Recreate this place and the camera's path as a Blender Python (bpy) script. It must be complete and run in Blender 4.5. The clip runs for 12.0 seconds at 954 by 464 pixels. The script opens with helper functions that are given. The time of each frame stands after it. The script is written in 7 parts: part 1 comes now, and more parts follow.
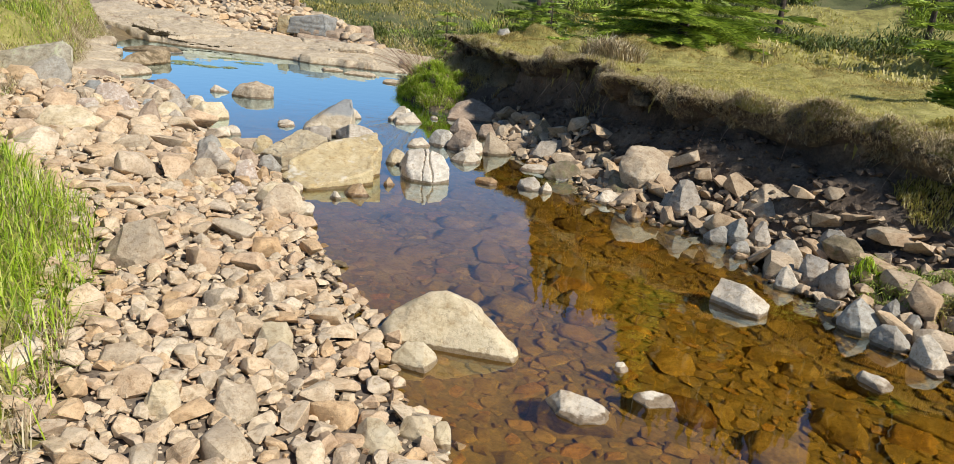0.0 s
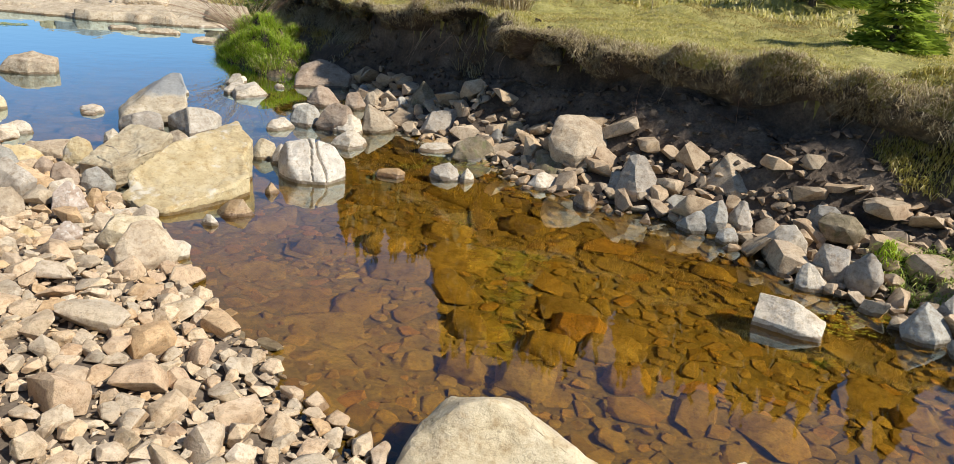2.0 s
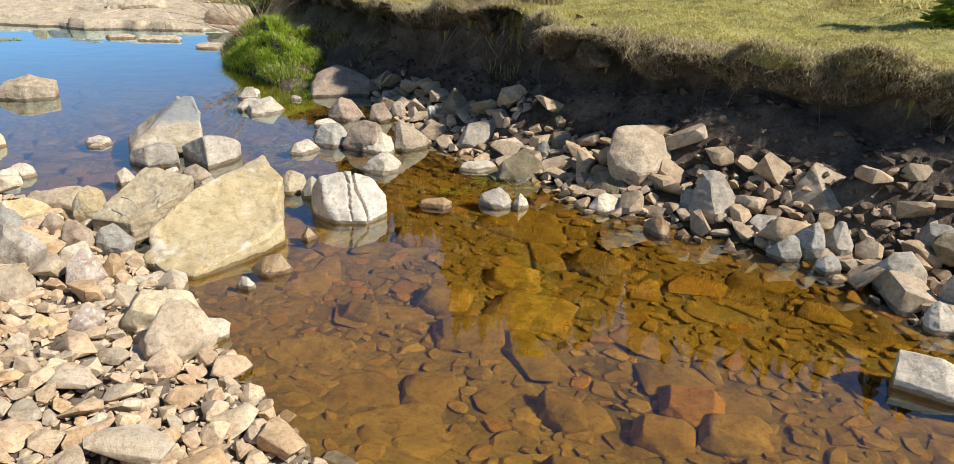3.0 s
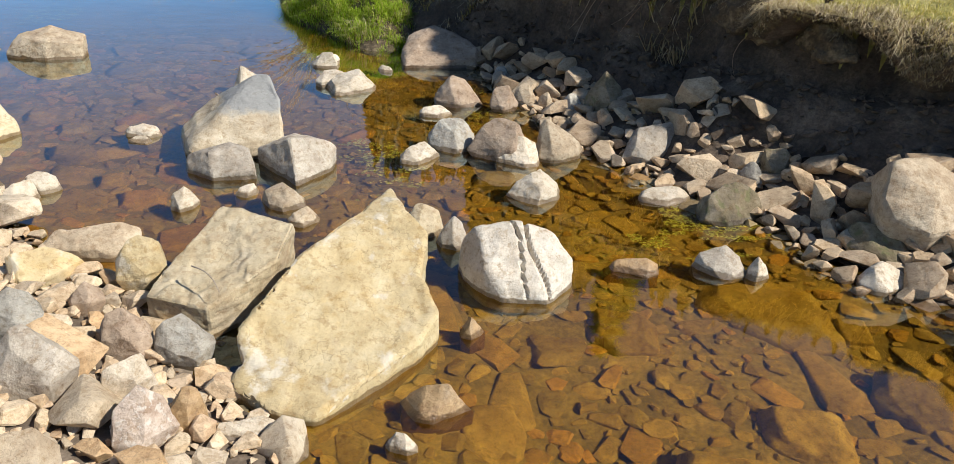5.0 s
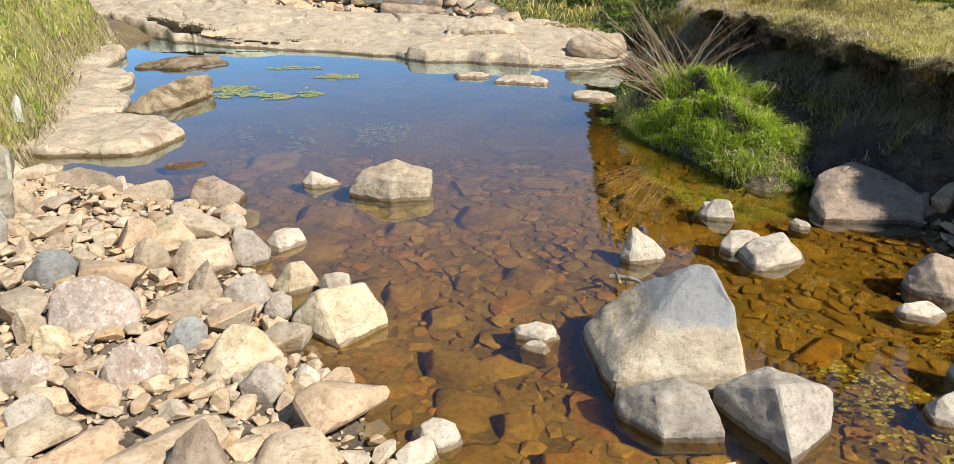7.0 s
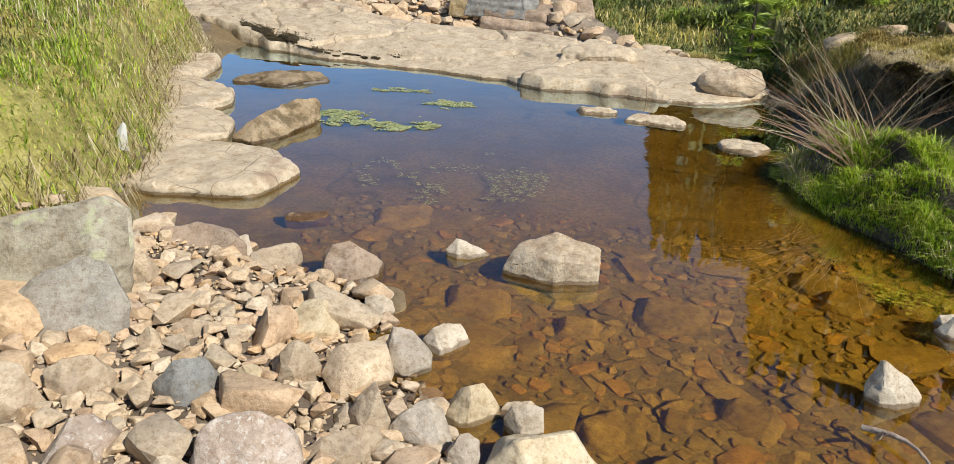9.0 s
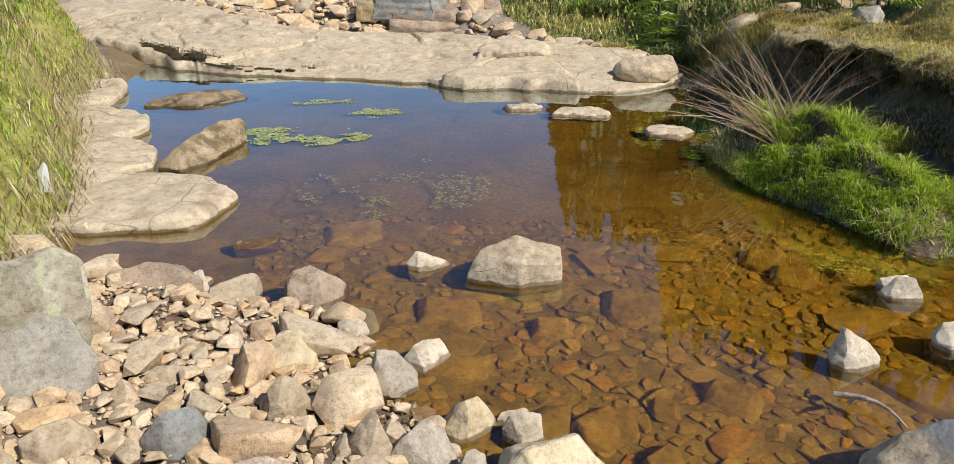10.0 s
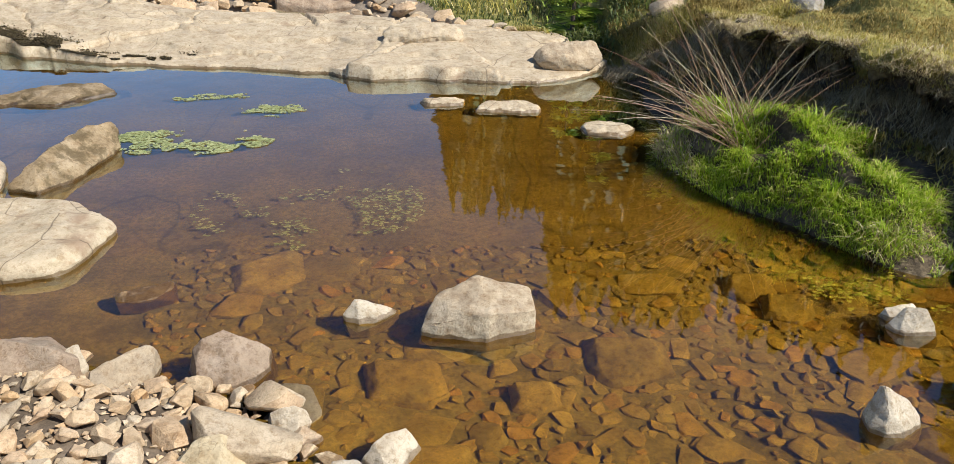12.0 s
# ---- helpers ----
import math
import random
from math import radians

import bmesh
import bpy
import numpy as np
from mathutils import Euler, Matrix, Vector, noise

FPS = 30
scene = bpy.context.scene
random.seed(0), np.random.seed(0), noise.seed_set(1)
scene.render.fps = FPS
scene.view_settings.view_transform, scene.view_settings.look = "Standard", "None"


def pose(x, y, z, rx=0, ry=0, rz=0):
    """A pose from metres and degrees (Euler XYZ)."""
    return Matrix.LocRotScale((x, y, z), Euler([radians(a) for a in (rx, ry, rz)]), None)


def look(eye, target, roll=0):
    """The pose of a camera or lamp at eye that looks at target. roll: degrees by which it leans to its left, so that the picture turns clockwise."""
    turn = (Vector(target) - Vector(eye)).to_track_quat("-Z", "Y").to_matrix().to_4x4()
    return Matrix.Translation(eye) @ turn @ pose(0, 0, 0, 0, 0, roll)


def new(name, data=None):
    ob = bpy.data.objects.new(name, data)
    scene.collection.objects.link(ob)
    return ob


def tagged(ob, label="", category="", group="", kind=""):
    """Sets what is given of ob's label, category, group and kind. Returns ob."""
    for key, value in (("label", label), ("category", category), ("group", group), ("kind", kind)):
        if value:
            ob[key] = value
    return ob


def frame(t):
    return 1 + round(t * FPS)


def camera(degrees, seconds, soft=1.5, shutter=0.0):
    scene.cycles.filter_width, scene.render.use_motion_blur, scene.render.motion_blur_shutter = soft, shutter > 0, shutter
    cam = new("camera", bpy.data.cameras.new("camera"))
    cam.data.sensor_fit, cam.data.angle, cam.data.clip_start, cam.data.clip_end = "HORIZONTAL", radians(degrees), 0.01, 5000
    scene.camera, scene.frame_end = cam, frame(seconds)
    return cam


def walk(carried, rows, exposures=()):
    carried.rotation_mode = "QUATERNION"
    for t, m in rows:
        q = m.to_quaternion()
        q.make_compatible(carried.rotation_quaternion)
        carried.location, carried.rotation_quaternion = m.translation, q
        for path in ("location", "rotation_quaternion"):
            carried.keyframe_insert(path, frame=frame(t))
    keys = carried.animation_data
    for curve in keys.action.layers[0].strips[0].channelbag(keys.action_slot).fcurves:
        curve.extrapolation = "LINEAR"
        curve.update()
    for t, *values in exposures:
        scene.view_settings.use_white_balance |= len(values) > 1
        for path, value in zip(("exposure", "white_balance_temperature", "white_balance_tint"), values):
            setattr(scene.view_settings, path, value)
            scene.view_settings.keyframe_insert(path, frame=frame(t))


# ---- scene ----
cam = camera(63.6, 12.0, soft=0.7)
PATH = [
    (0, (0.429, 0.37, 1.345), (0.263, 2.27, 0.743), 5.3),
    (0.5, (0.32, 0.563, 1.332), (0.238, 2.456, 0.692), 5.2),
    (1, (0.136, 0.84, 1.297), (0.164, 2.719, 0.613), 5.5),
    (1.5, (-0.137, 1.19, 1.3), (0.135, 3.068, 0.671), 2.4),
    (2, (-0.309, 1.504, 1.306), (0.046, 3.342, 0.602), 4.7),
    (2.5, (-0.388, 1.834, 1.385), (-0.048, 3.664, 0.652), 3.1),
    (2.7, (-0.431, 1.924, 1.403), (-0.074, 3.745, 0.655), 1.8),
    (4.3, (-0.737, 2.933, 1.442), (-0.509, 4.717, 0.568), 2.2),
    (4.5, (-0.782, 3.084, 1.41), (-0.575, 4.856, 0.507), 1.9),
    (5, (-0.981, 3.522, 1.354), (-0.686, 5.276, 0.439), 3.8),
    (5.5, (-1.129, 3.914, 1.365), (-0.836, 5.679, 0.47), 2.5),
    (6, (-1.268, 4.235, 1.388), (-1.228, 6.037, 0.52), 2.0),
    (6.5, (-1.607, 4.537, 1.447), (-1.632, 6.369, 0.646), 0.1),
    (7, (-1.864, 4.755, 1.422), (-2.129, 6.576, 0.639), -0.3),
    (7.5, (-2.118, 4.917, 1.482), (-2.452, 6.711, 0.665), 2.8),
    (7.7, (-2.247, 4.945, 1.492), (-2.584, 6.739, 0.675), 2.2),
    (9.3, (-2.641, 5.383, 1.564), (-3.017, 7.181, 0.775), 2.0),
    (9.5, (-2.709, 5.377, 1.568), (-3.062, 7.173, 0.762), 1.4),
    (10, (-2.784, 5.333, 1.616), (-2.934, 7.16, 0.816), -0.9),
    (10.5, (-2.801, 5.443, 1.607), (-2.782, 7.269, 0.791), -0.4),
    (11, (-2.789, 5.618, 1.612), (-2.859, 7.472, 0.865), -2.0),
    (11.5, (-2.842, 5.761, 1.6), (-2.848, 7.614, 0.848), -0.2),
    (12, (-3.093, 6.01, 1.601), (-2.942, 7.809, 0.739), 1.0),
]
walk(cam, [(t, look(eye, target, roll)) for t, eye, target, roll in PATH], [(0, 0.10), (1.5, 0.19), (3, 0.28), (5, 0.27), (6.5, 0.33), (9.3, 0.12), (12, 0.23)])

# ---- light ----
SUN_AZ, SUN_EL = radians(-29.0), radians(46.0)      # measured from +x, counter-clockwise
sun_dir = Vector((math.cos(SUN_EL) * math.cos(SUN_AZ), math.cos(SUN_EL) * math.sin(SUN_AZ), math.sin(SUN_EL)))
sun_data = bpy.data.lights.new("sun", "SUN")
sun_data.energy, sun_data.angle, sun_data.color = 5.0, radians(0.53), (1.0, 0.955, 0.885)
sun = new("sun", sun_data)
sun.matrix_world = look(sun_dir * 30, (0, 0, 0))
world = bpy.data.worlds.new("sky")
scene.world = world
world.use_nodes = True
wn = world.node_tree.nodes
sky = wn.new("ShaderNodeTexSky")
sky.sky_type, sky.sun_disc = "NISHITA", False
sky.sun_elevation, sky.sun_rotation = SUN_EL, radians(90) - SUN_AZ
sky.air_density, sky.dust_density, sky.ozone_density = 1.0, 0.0, 4.0
sky.altitude = 1500
wn["Background"].inputs["Strength"].default_value = 0.10
world.node_tree.links.new(sky.outputs["Color"], wn["Background"].inputs["Color"])


# ---- materials ----
class Mat:
    """A small builder of node materials."""

    def __init__(self, name, rough=0.85):
        self.m = bpy.data.materials.new(name)
        self.m.use_nodes = True
        self.n, self.l = self.m.node_tree.nodes, self.m.node_tree.links
        self.b = self.n["Principled BSDF"]
        self.b.inputs["Roughness"].default_value = rough
        self.tc = self.n.new("ShaderNodeTexCoord")
        self.geo = self.n.new("ShaderNodeNewGeometry")
        self.place = None

    def noise(self, scale, detail=5.0, rough=0.6, world_space=False, stretch=None):
        t = self.n.new("ShaderNodeTexNoise")
        t.inputs["Scale"].default_value, t.inputs["Detail"].default_value, t.inputs["Roughness"].default_value = scale, detail, rough
        src = self.geo.outputs["Position"] if world_space else (self.place or self.tc.outputs["Object"])
        if stretch:
            mp = self.n.new("ShaderNodeMapping")
            mp.inputs["Scale"].default_value = stretch
            self.l.new(src, mp.inputs["Vector"])
            src = mp.outputs["Vector"]
        self.l.new(src, t.inputs["Vector"])
        return t.outputs["Fac"]

    def voronoi(self, scale, feature="DISTANCE_TO_EDGE", world_space=False):
        t = self.n.new("ShaderNodeTexVoronoi")
        t.feature = feature
        t.inputs["Scale"].default_value = scale
        self.l.new(self.geo.outputs["Position"] if world_space else self.tc.outputs["Object"], t.inputs["Vector"])
        return t.outputs["Distance"]

    def luck(self):
        """A random value for each object and each loose piece."""
        oi = self.n.new("ShaderNodeObjectInfo")
        a = self.n.new("ShaderNodeMath")
        a.operation = "ADD"
        self.l.new(oi.outputs["Random"], a.inputs[0])
        self.l.new(self.geo.outputs["Random Per Island"], a.inputs[1])
        f = self.n.new("ShaderNodeMath")
        f.operation = "FRACT"
        self.l.new(a.outputs[0], f.inputs[0])
        return f.outputs[0]

    def ramp(self, fac, stops):
        r = self.n.new("ShaderNodeValToRGB")
        e = r.color_ramp.elements
        while len(e) < len(stops):
            e.new(0.5)
        for el, (pos, col) in zip(e, stops):
            el.position, el.color = pos, (*col, 1) if len(col) == 3 else col
        self.l.new(fac, r.inputs["Fac"])
        return r.outputs["Color"]

    def mix(self, fac, a, b, mode="MIX"):
        x = self.n.new("ShaderNodeMix")
        x.data_type, x.blend_type = "RGBA", mode
        for key, v in ((0, fac), (6, a), (7, b)):
            if isinstance(v, bpy.types.NodeSocket):
                self.l.new(v, x.inputs[key])
            elif key == 0:
                x.inputs[0].default_value = v
            else:
                x.inputs[key].default_value = (*v, 1)
        return x.outputs[2]

    def color(self, c):
        self.l.new(c, self.b.inputs["Base Color"])
        return self

    def bump(self, height, strength=0.5, distance=0.01):
        bm = self.n.new("ShaderNodeBump")
        bm.inputs["Strength"].default_value, bm.inputs["Distance"].default_value = strength, distance
        self.l.new(height, bm.inputs["Height"])
        prev = self.b.inputs["Normal"].links
        if prev:
            self.l.new(prev[0].from_socket, bm.inputs["Normal"])
        self.l.new(bm.outputs["Normal"], self.b.inputs["Normal"])
        return self


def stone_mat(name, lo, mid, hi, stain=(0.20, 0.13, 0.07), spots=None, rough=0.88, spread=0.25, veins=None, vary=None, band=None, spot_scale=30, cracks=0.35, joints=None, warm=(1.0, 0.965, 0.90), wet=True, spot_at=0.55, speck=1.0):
    """Stone at real-world size; each stone takes its texture from a place of its own."""
    m = Mat(name, rough)
    luck = m.luck()
    mul, off = m.n.new("ShaderNodeVectorMath"), m.n.new("ShaderNodeVectorMath")
    mul.operation, off.operation = "MULTIPLY", "ADD"
    m.l.new(luck, mul.inputs[0])
    mul.inputs[1].default_value = (31.0, 17.0, 43.0)
    m.l.new(m.geo.outputs["Position"], off.inputs[0])
    m.l.new(mul.outputs[0], off.inputs[1])
    m.place = off.outputs[0]
    base = m.ramp(m.noise(9, 7, 0.62), [(0.30, lo), (0.5, mid), (0.70, hi)])
    base = m.mix(m.ramp(m.noise(14, 8, 0.7, stretch=(1, 1, 1.8)), [(0.50, (0.0,) * 3), (0.64, (0.42,) * 3)]), base, stain)
    dull = sum(lo) / 3
    base = m.mix(m.ramp(m.noise(6, 6, 0.65, stretch=(1.3, 0.8, 1)), [(0.52, (0.0,) * 3), (0.66, (0.5,) * 3)]), base, (dull * 1.18, dull * 1.0, dull * 0.80))
    lines = m.noise(1.0, 5, 0.6, stretch=(9, 9, 40))
    base = m.mix(1.0, base, m.ramp(lines, [(0.32, (0.86, 0.84, 0.80)), (0.42, (1.0,) * 3), (0.62, (1.0,) * 3), (0.72, (0.94,) * 3)]), "MULTIPLY")
    crust = m.noise(32, 9, 0.72)
    base = m.mix(m.ramp(crust, [(0.54, (0.0,) * 3), (0.60, (0.55,) * 3)]), base, m.mix(1.0, base, (0.66, 0.56, 0.44), "MULTIPLY"))
    base = m.mix(m.ramp(crust, [(0.36, (0.45,) * 3), (0.42, (0.0,) * 3)]), base, m.mix(1.0, base, (1.22, 1.2, 1.18), "MULTIPLY"))
    grain = m.noise(230, 5, 0.75)
    base = m.mix(1.0, base, m.ramp(grain, [(0.34, (1 - 0.2 * speck,) * 3), (0.48, (1.0,) * 3), (0.66, (1 + 0.06 * speck,) * 3)]), "MULTIPLY")
    mottle = m.noise(58, 6, 0.7)
    base = m.mix(speck, base, m.ramp(mottle, [(0.35, (0.76, 0.70, 0.62)), (0.44, (0.97,) * 3), (0.66, (1.09,) * 3)]), "MULTIPLY")
    if vary:
        base = m.mix(0.85, base, m.ramp(luck, vary), "MULTIPLY")
    else:
        base = m.mix(1.0, base, m.ramp(luck, [(0, (1 - spread,) * 3), (1, (1.0,) * 3)]), "MULTIPLY")
    base = m.mix(1.0, base, warm, "MULTIPLY")
    if spots:
        sp = m.noise(spot_scale, 6, 0.65)
        base = m.mix(m.ramp(sp, [(spot_at, (0.0,) * 3), (spot_at + 0.07, (0.75,) * 3)]), base, spots)
    if veins:
        v = m.noise(5.5, 3, 0.45, stretch=(1.6, 1.0, 0.7))
        base = m.mix(m.ramp(v, [(0.490, (0.0,) * 3), (0.5, (0.9,) * 3), (0.508, (0.0,) * 3)]), base, veins)
    if band:
        sep = m.n.new("ShaderNodeSeparateXYZ")
        m.l.new(m.tc.outputs["Object"], sep.inputs[0])
        add = m.n.new("ShaderNodeMath")
        add.operation = "MULTIPLY_ADD"
        m.l.new(m.noise(9, 5), add.inputs[0])
        add.inputs[1].default_value = 0.12
        m.l.new(sep.outputs["Z"], add.inputs[2])
        base = m.mix(m.ramp(add.outputs[0], [(band[0], (0.0,) * 3), (band[0] + 0.03, (0.85,) * 3)]), base, band[1])
    if joints:                                   # thin open joints that part the rock into plates
        bend, put, net = m.n.new("ShaderNodeTexNoise"), m.n.new("ShaderNodeVectorMath"), m.n.new("ShaderNodeTexVoronoi")
        bend.inputs["Scale"].default_value, put.operation, net.feature = 2.2, "MULTIPLY_ADD", "DISTANCE_TO_EDGE"
        m.l.new(m.geo.outputs["Position"], bend.inputs["Vector"])
        m.l.new(bend.outputs["Color"], put.inputs[0])
        put.inputs[1].default_value = (0.25, 0.25, 0.0)
        m.l.new(m.geo.outputs["Position"], put.inputs[2])
        flat = m.n.new("ShaderNodeMapping")
        flat.inputs["Scale"].default_value = (1.0, 1.7, 0.0)
        m.l.new(put.outputs[0], flat.inputs["Vector"])
        net.inputs["Scale"].default_value = joints
        m.l.new(flat.outputs["Vector"], net.inputs["Vector"])
        gap = m.ramp(net.outputs["Distance"], [(0.0, (0.75,) * 3), (0.003, (0.5,) * 3), (0.008, (0.0,) * 3)])
        some = m.ramp(m.noise(0.8, 3, 0.5), [(0.44, (0.0,) * 3), (0.50, (1.0,) * 3)])
        base = m.mix(m.mix(1.0, gap, some, "MULTIPLY"), base, (0.11, 0.075, 0.045))
    if cracks:
        c = m.noise(7, 4, 0.55, stretch=(1, 1, 1.6))
        base = m.mix(m.ramp(c, [(0.494, (0.0,) * 3), (0.5, (cracks,) * 3), (0.506, (0.0,) * 3)]), base, tuple(v * 0.35 for v in stain))
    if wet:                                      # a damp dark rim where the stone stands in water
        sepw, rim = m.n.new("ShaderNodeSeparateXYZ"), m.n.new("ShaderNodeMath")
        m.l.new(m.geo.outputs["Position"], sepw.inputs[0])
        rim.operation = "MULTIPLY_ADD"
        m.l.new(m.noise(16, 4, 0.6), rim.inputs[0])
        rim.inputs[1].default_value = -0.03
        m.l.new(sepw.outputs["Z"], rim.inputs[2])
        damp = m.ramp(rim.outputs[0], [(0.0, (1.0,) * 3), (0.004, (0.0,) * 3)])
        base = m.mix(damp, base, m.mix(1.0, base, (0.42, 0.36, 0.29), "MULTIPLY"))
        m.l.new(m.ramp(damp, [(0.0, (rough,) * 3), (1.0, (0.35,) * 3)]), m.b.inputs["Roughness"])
    m.color(base)
    m.bump(m.noise(21, 8, 0.62), 0.8, 0.011)
    m.bump(mottle, 0.6 * speck, 0.004)
    m.bump(lines, 0.2, 0.006)
    m.bump(grain, 0.6 * speck, 0.002)
    return m.m


STONE = {
    "cream": stone_mat("cream_sandstone", (0.52, 0.43, 0.29), (0.64, 0.56, 0.41), (0.73, 0.66, 0.52), (0.40, 0.28, 0.15), warm=(1.0, 0.94, 0.82), speck=0.6, cracks=0.5),
    "pale": stone_mat("pale_stone", (0.56, 0.48, 0.37), (0.66, 0.585, 0.47), (0.72, 0.66, 0.56), (0.33, 0.25, 0.17)),
    "tan": stone_mat("tan_sandstone", (0.40, 0.315, 0.22), (0.53, 0.435, 0.315), (0.63, 0.54, 0.41), (0.25, 0.16, 0.09)),
    "grey": stone_mat("grey_stone", (0.31, 0.29, 0.255), (0.43, 0.41, 0.365), (0.53, 0.51, 0.46), (0.20, 0.16, 0.12), warm=(1.0, 0.97, 0.90)),
    "greytan": stone_mat("grey_brown_stone", (0.36, 0.315, 0.26), (0.48, 0.43, 0.36), (0.57, 0.52, 0.45), (0.22, 0.16, 0.11)),
    "ochre": stone_mat("ochre_stone", (0.30, 0.19, 0.09), (0.42, 0.28, 0.14), (0.50, 0.36, 0.2), (0.20, 0.11, 0.05), rough=0.5),
    "brown": stone_mat("red_brown_stone", (0.33, 0.245, 0.175), (0.45, 0.35, 0.26), (0.54, 0.44, 0.35), (0.18, 0.105, 0.07)),
    "mossy": stone_mat("moss_stained_stone", (0.16, 0.13, 0.07), (0.27, 0.22, 0.14), (0.38, 0.33, 0.25), (0.09, 0.075, 0.03), spots=(0.13, 0.13, 0.05), spot_scale=20),
    "bigrey": stone_mat("grey_and_buff_stone", (0.42, 0.34, 0.24), (0.54, 0.46, 0.34), (0.62, 0.55, 0.43), (0.36, 0.27, 0.17), spread=0.05, band=(0.22, (0.27, 0.28, 0.275)), warm=(1.0, 0.97, 0.90)),
    "white": stone_mat("white_veined_stone", (0.52, 0.47, 0.40), (0.63, 0.58, 0.51), (0.70, 0.66, 0.60), (0.42, 0.34, 0.25), spread=0.02, cracks=0, warm=(1.0, 0.97, 0.90)),
    "yellow": stone_mat("yellow_sandstone", (0.48, 0.38, 0.22), (0.60, 0.50, 0.32), (0.68, 0.60, 0.43), (0.52, 0.36, 0.14), warm=(1.0, 0.94, 0.80), speck=0.5, cracks=0.5, spots=(0.62, 0.56, 0.44), spot_scale=6, spot_at=0.57),
    "pink": stone_mat("pinkish_stone", (0.40, 0.315, 0.25), (0.52, 0.43, 0.36), (0.60, 0.52, 0.45), (0.26, 0.16, 0.11), spots=(0.62, 0.57, 0.49), spot_scale=45),
    "bluegrey": stone_mat("slate_grey_stone", (0.22, 0.22, 0.215), (0.32, 0.33, 0.325), (0.42, 0.43, 0.42), (0.24, 0.20, 0.15), warm=(1.0, 0.97, 0.90)),
    "lichen": stone_mat("lichened_stone", (0.40, 0.35, 0.26), (0.50, 0.46, 0.36), (0.60, 0.58, 0.50), (0.10, 0.09, 0.06), spots=(0.44, 0.45, 0.25), spot_scale=9, spot_at=0.57),
    "ledge": stone_mat("bedrock", (0.44, 0.36, 0.255), (0.56, 0.475, 0.35), (0.64, 0.56, 0.43), (0.33, 0.22, 0.13), spread=0.06, spots=(0.30, 0.20, 0.125), spot_scale=1.6, spot_at=0.61, joints=1.7, speck=0.6, cracks=0.2),
    "algal": stone_mat("algae_stained_stone", (0.24, 0.175, 0.10), (0.36, 0.275, 0.17), (0.48, 0.39, 0.27), (0.22, 0.15, 0.08), spots=(0.09, 0.062, 0.025), spot_scale=5, spot_at=0.50),
    "bed": stone_mat("silted_stone", (0.24, 0.17, 0.085), (0.335, 0.25, 0.13), (0.42, 0.33, 0.185), (0.18, 0.12, 0.055),
                     vary=[(0.0, (0.9, 0.85, 0.8)), (0.2, (0.55, 0.52, 0.5)), (0.4, (1, 0.95, 0.85)), (0.55, (0.7, 0.7, 0.72)), (0.72, (1, 0.72, 0.45)), (0.85, (0.8, 0.78, 0.6)), (1.0, (0.62, 0.55, 0.48))], warm=(1, 1, 1), wet=False),
    "mixed": stone_mat("river_cobble", (0.54, 0.45, 0.335), (0.67, 0.58, 0.45), (0.76, 0.68, 0.56), (0.33, 0.24, 0.16),
                       vary=[(0.0, (1, 0.93, 0.82)), (0.2, (0.82, 0.66, 0.53)), (0.36, (1, 0.91, 0.77)), (0.5, (0.66, 0.645, 0.62)),
                             (0.62, (0.92, 0.84, 0.74)), (0.76, (0.88, 0.66, 0.42)), (0.88, (1, 0.98, 0.94)), (1.0, (0.72, 0.63, 0.56))]),
    # darker copy of mixed: shade under the bank is put into its colour
    "shade_mixed": stone_mat("shaded_bank_cobble", (0.42, 0.345, 0.255), (0.55, 0.465, 0.355), (0.65, 0.57, 0.455), (0.26, 0.18, 0.115),
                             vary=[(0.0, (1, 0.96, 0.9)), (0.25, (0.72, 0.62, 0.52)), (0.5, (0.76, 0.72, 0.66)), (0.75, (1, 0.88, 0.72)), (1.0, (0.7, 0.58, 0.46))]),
}


def soil_mat(name, a, b, c, scale=2.5, bump=0.6):
    m = Mat(name, 0.95)
    base = m.ramp(m.noise(scale, 8, 0.65, True), [(0.32, a), (0.5, b), (0.68, c)])
    base = m.mix(m.ramp(m.noise(55, 4, 0.7, True), [(0.4, (0.45,) * 3), (0.62, (0.0,) * 3)]), base, tuple(v * 0.5 for v in a))
    m.color(base)
    m.bump(m.noise(22, 5, 0.6, True), bump, 0.016)
    m.bump(m.noise(120, 3, 0.6, True), 0.4, 0.003)
    return m.m


GRAVEL = soil_mat("gravel_soil", (0.08, 0.058, 0.04), (0.17, 0.128, 0.088), (0.30, 0.235, 0.17), 5)
PEAT = soil_mat("peat", (0.045, 0.032, 0.022), (0.12, 0.086, 0.058), (0.25, 0.185, 0.125), 4.0, 1.0)
THATCH = soil_mat("root_mat", (0.045, 0.032, 0.02), (0.12, 0.088, 0.05), (0.30, 0.23, 0.13), 14.0, 1.0)
TURF = soil_mat("turf", (0.15, 0.12, 0.035), (0.33, 0.30, 0.075), (0.50, 0.44, 0.16), 5.0, 1.0)
RUBBLE = soil_mat("rubble_ground", (0.20, 0.155, 0.11), (0.34, 0.275, 0.20), (0.46, 0.38, 0.29), 3)
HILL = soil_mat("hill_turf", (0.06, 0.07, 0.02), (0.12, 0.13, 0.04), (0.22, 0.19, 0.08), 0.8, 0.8)

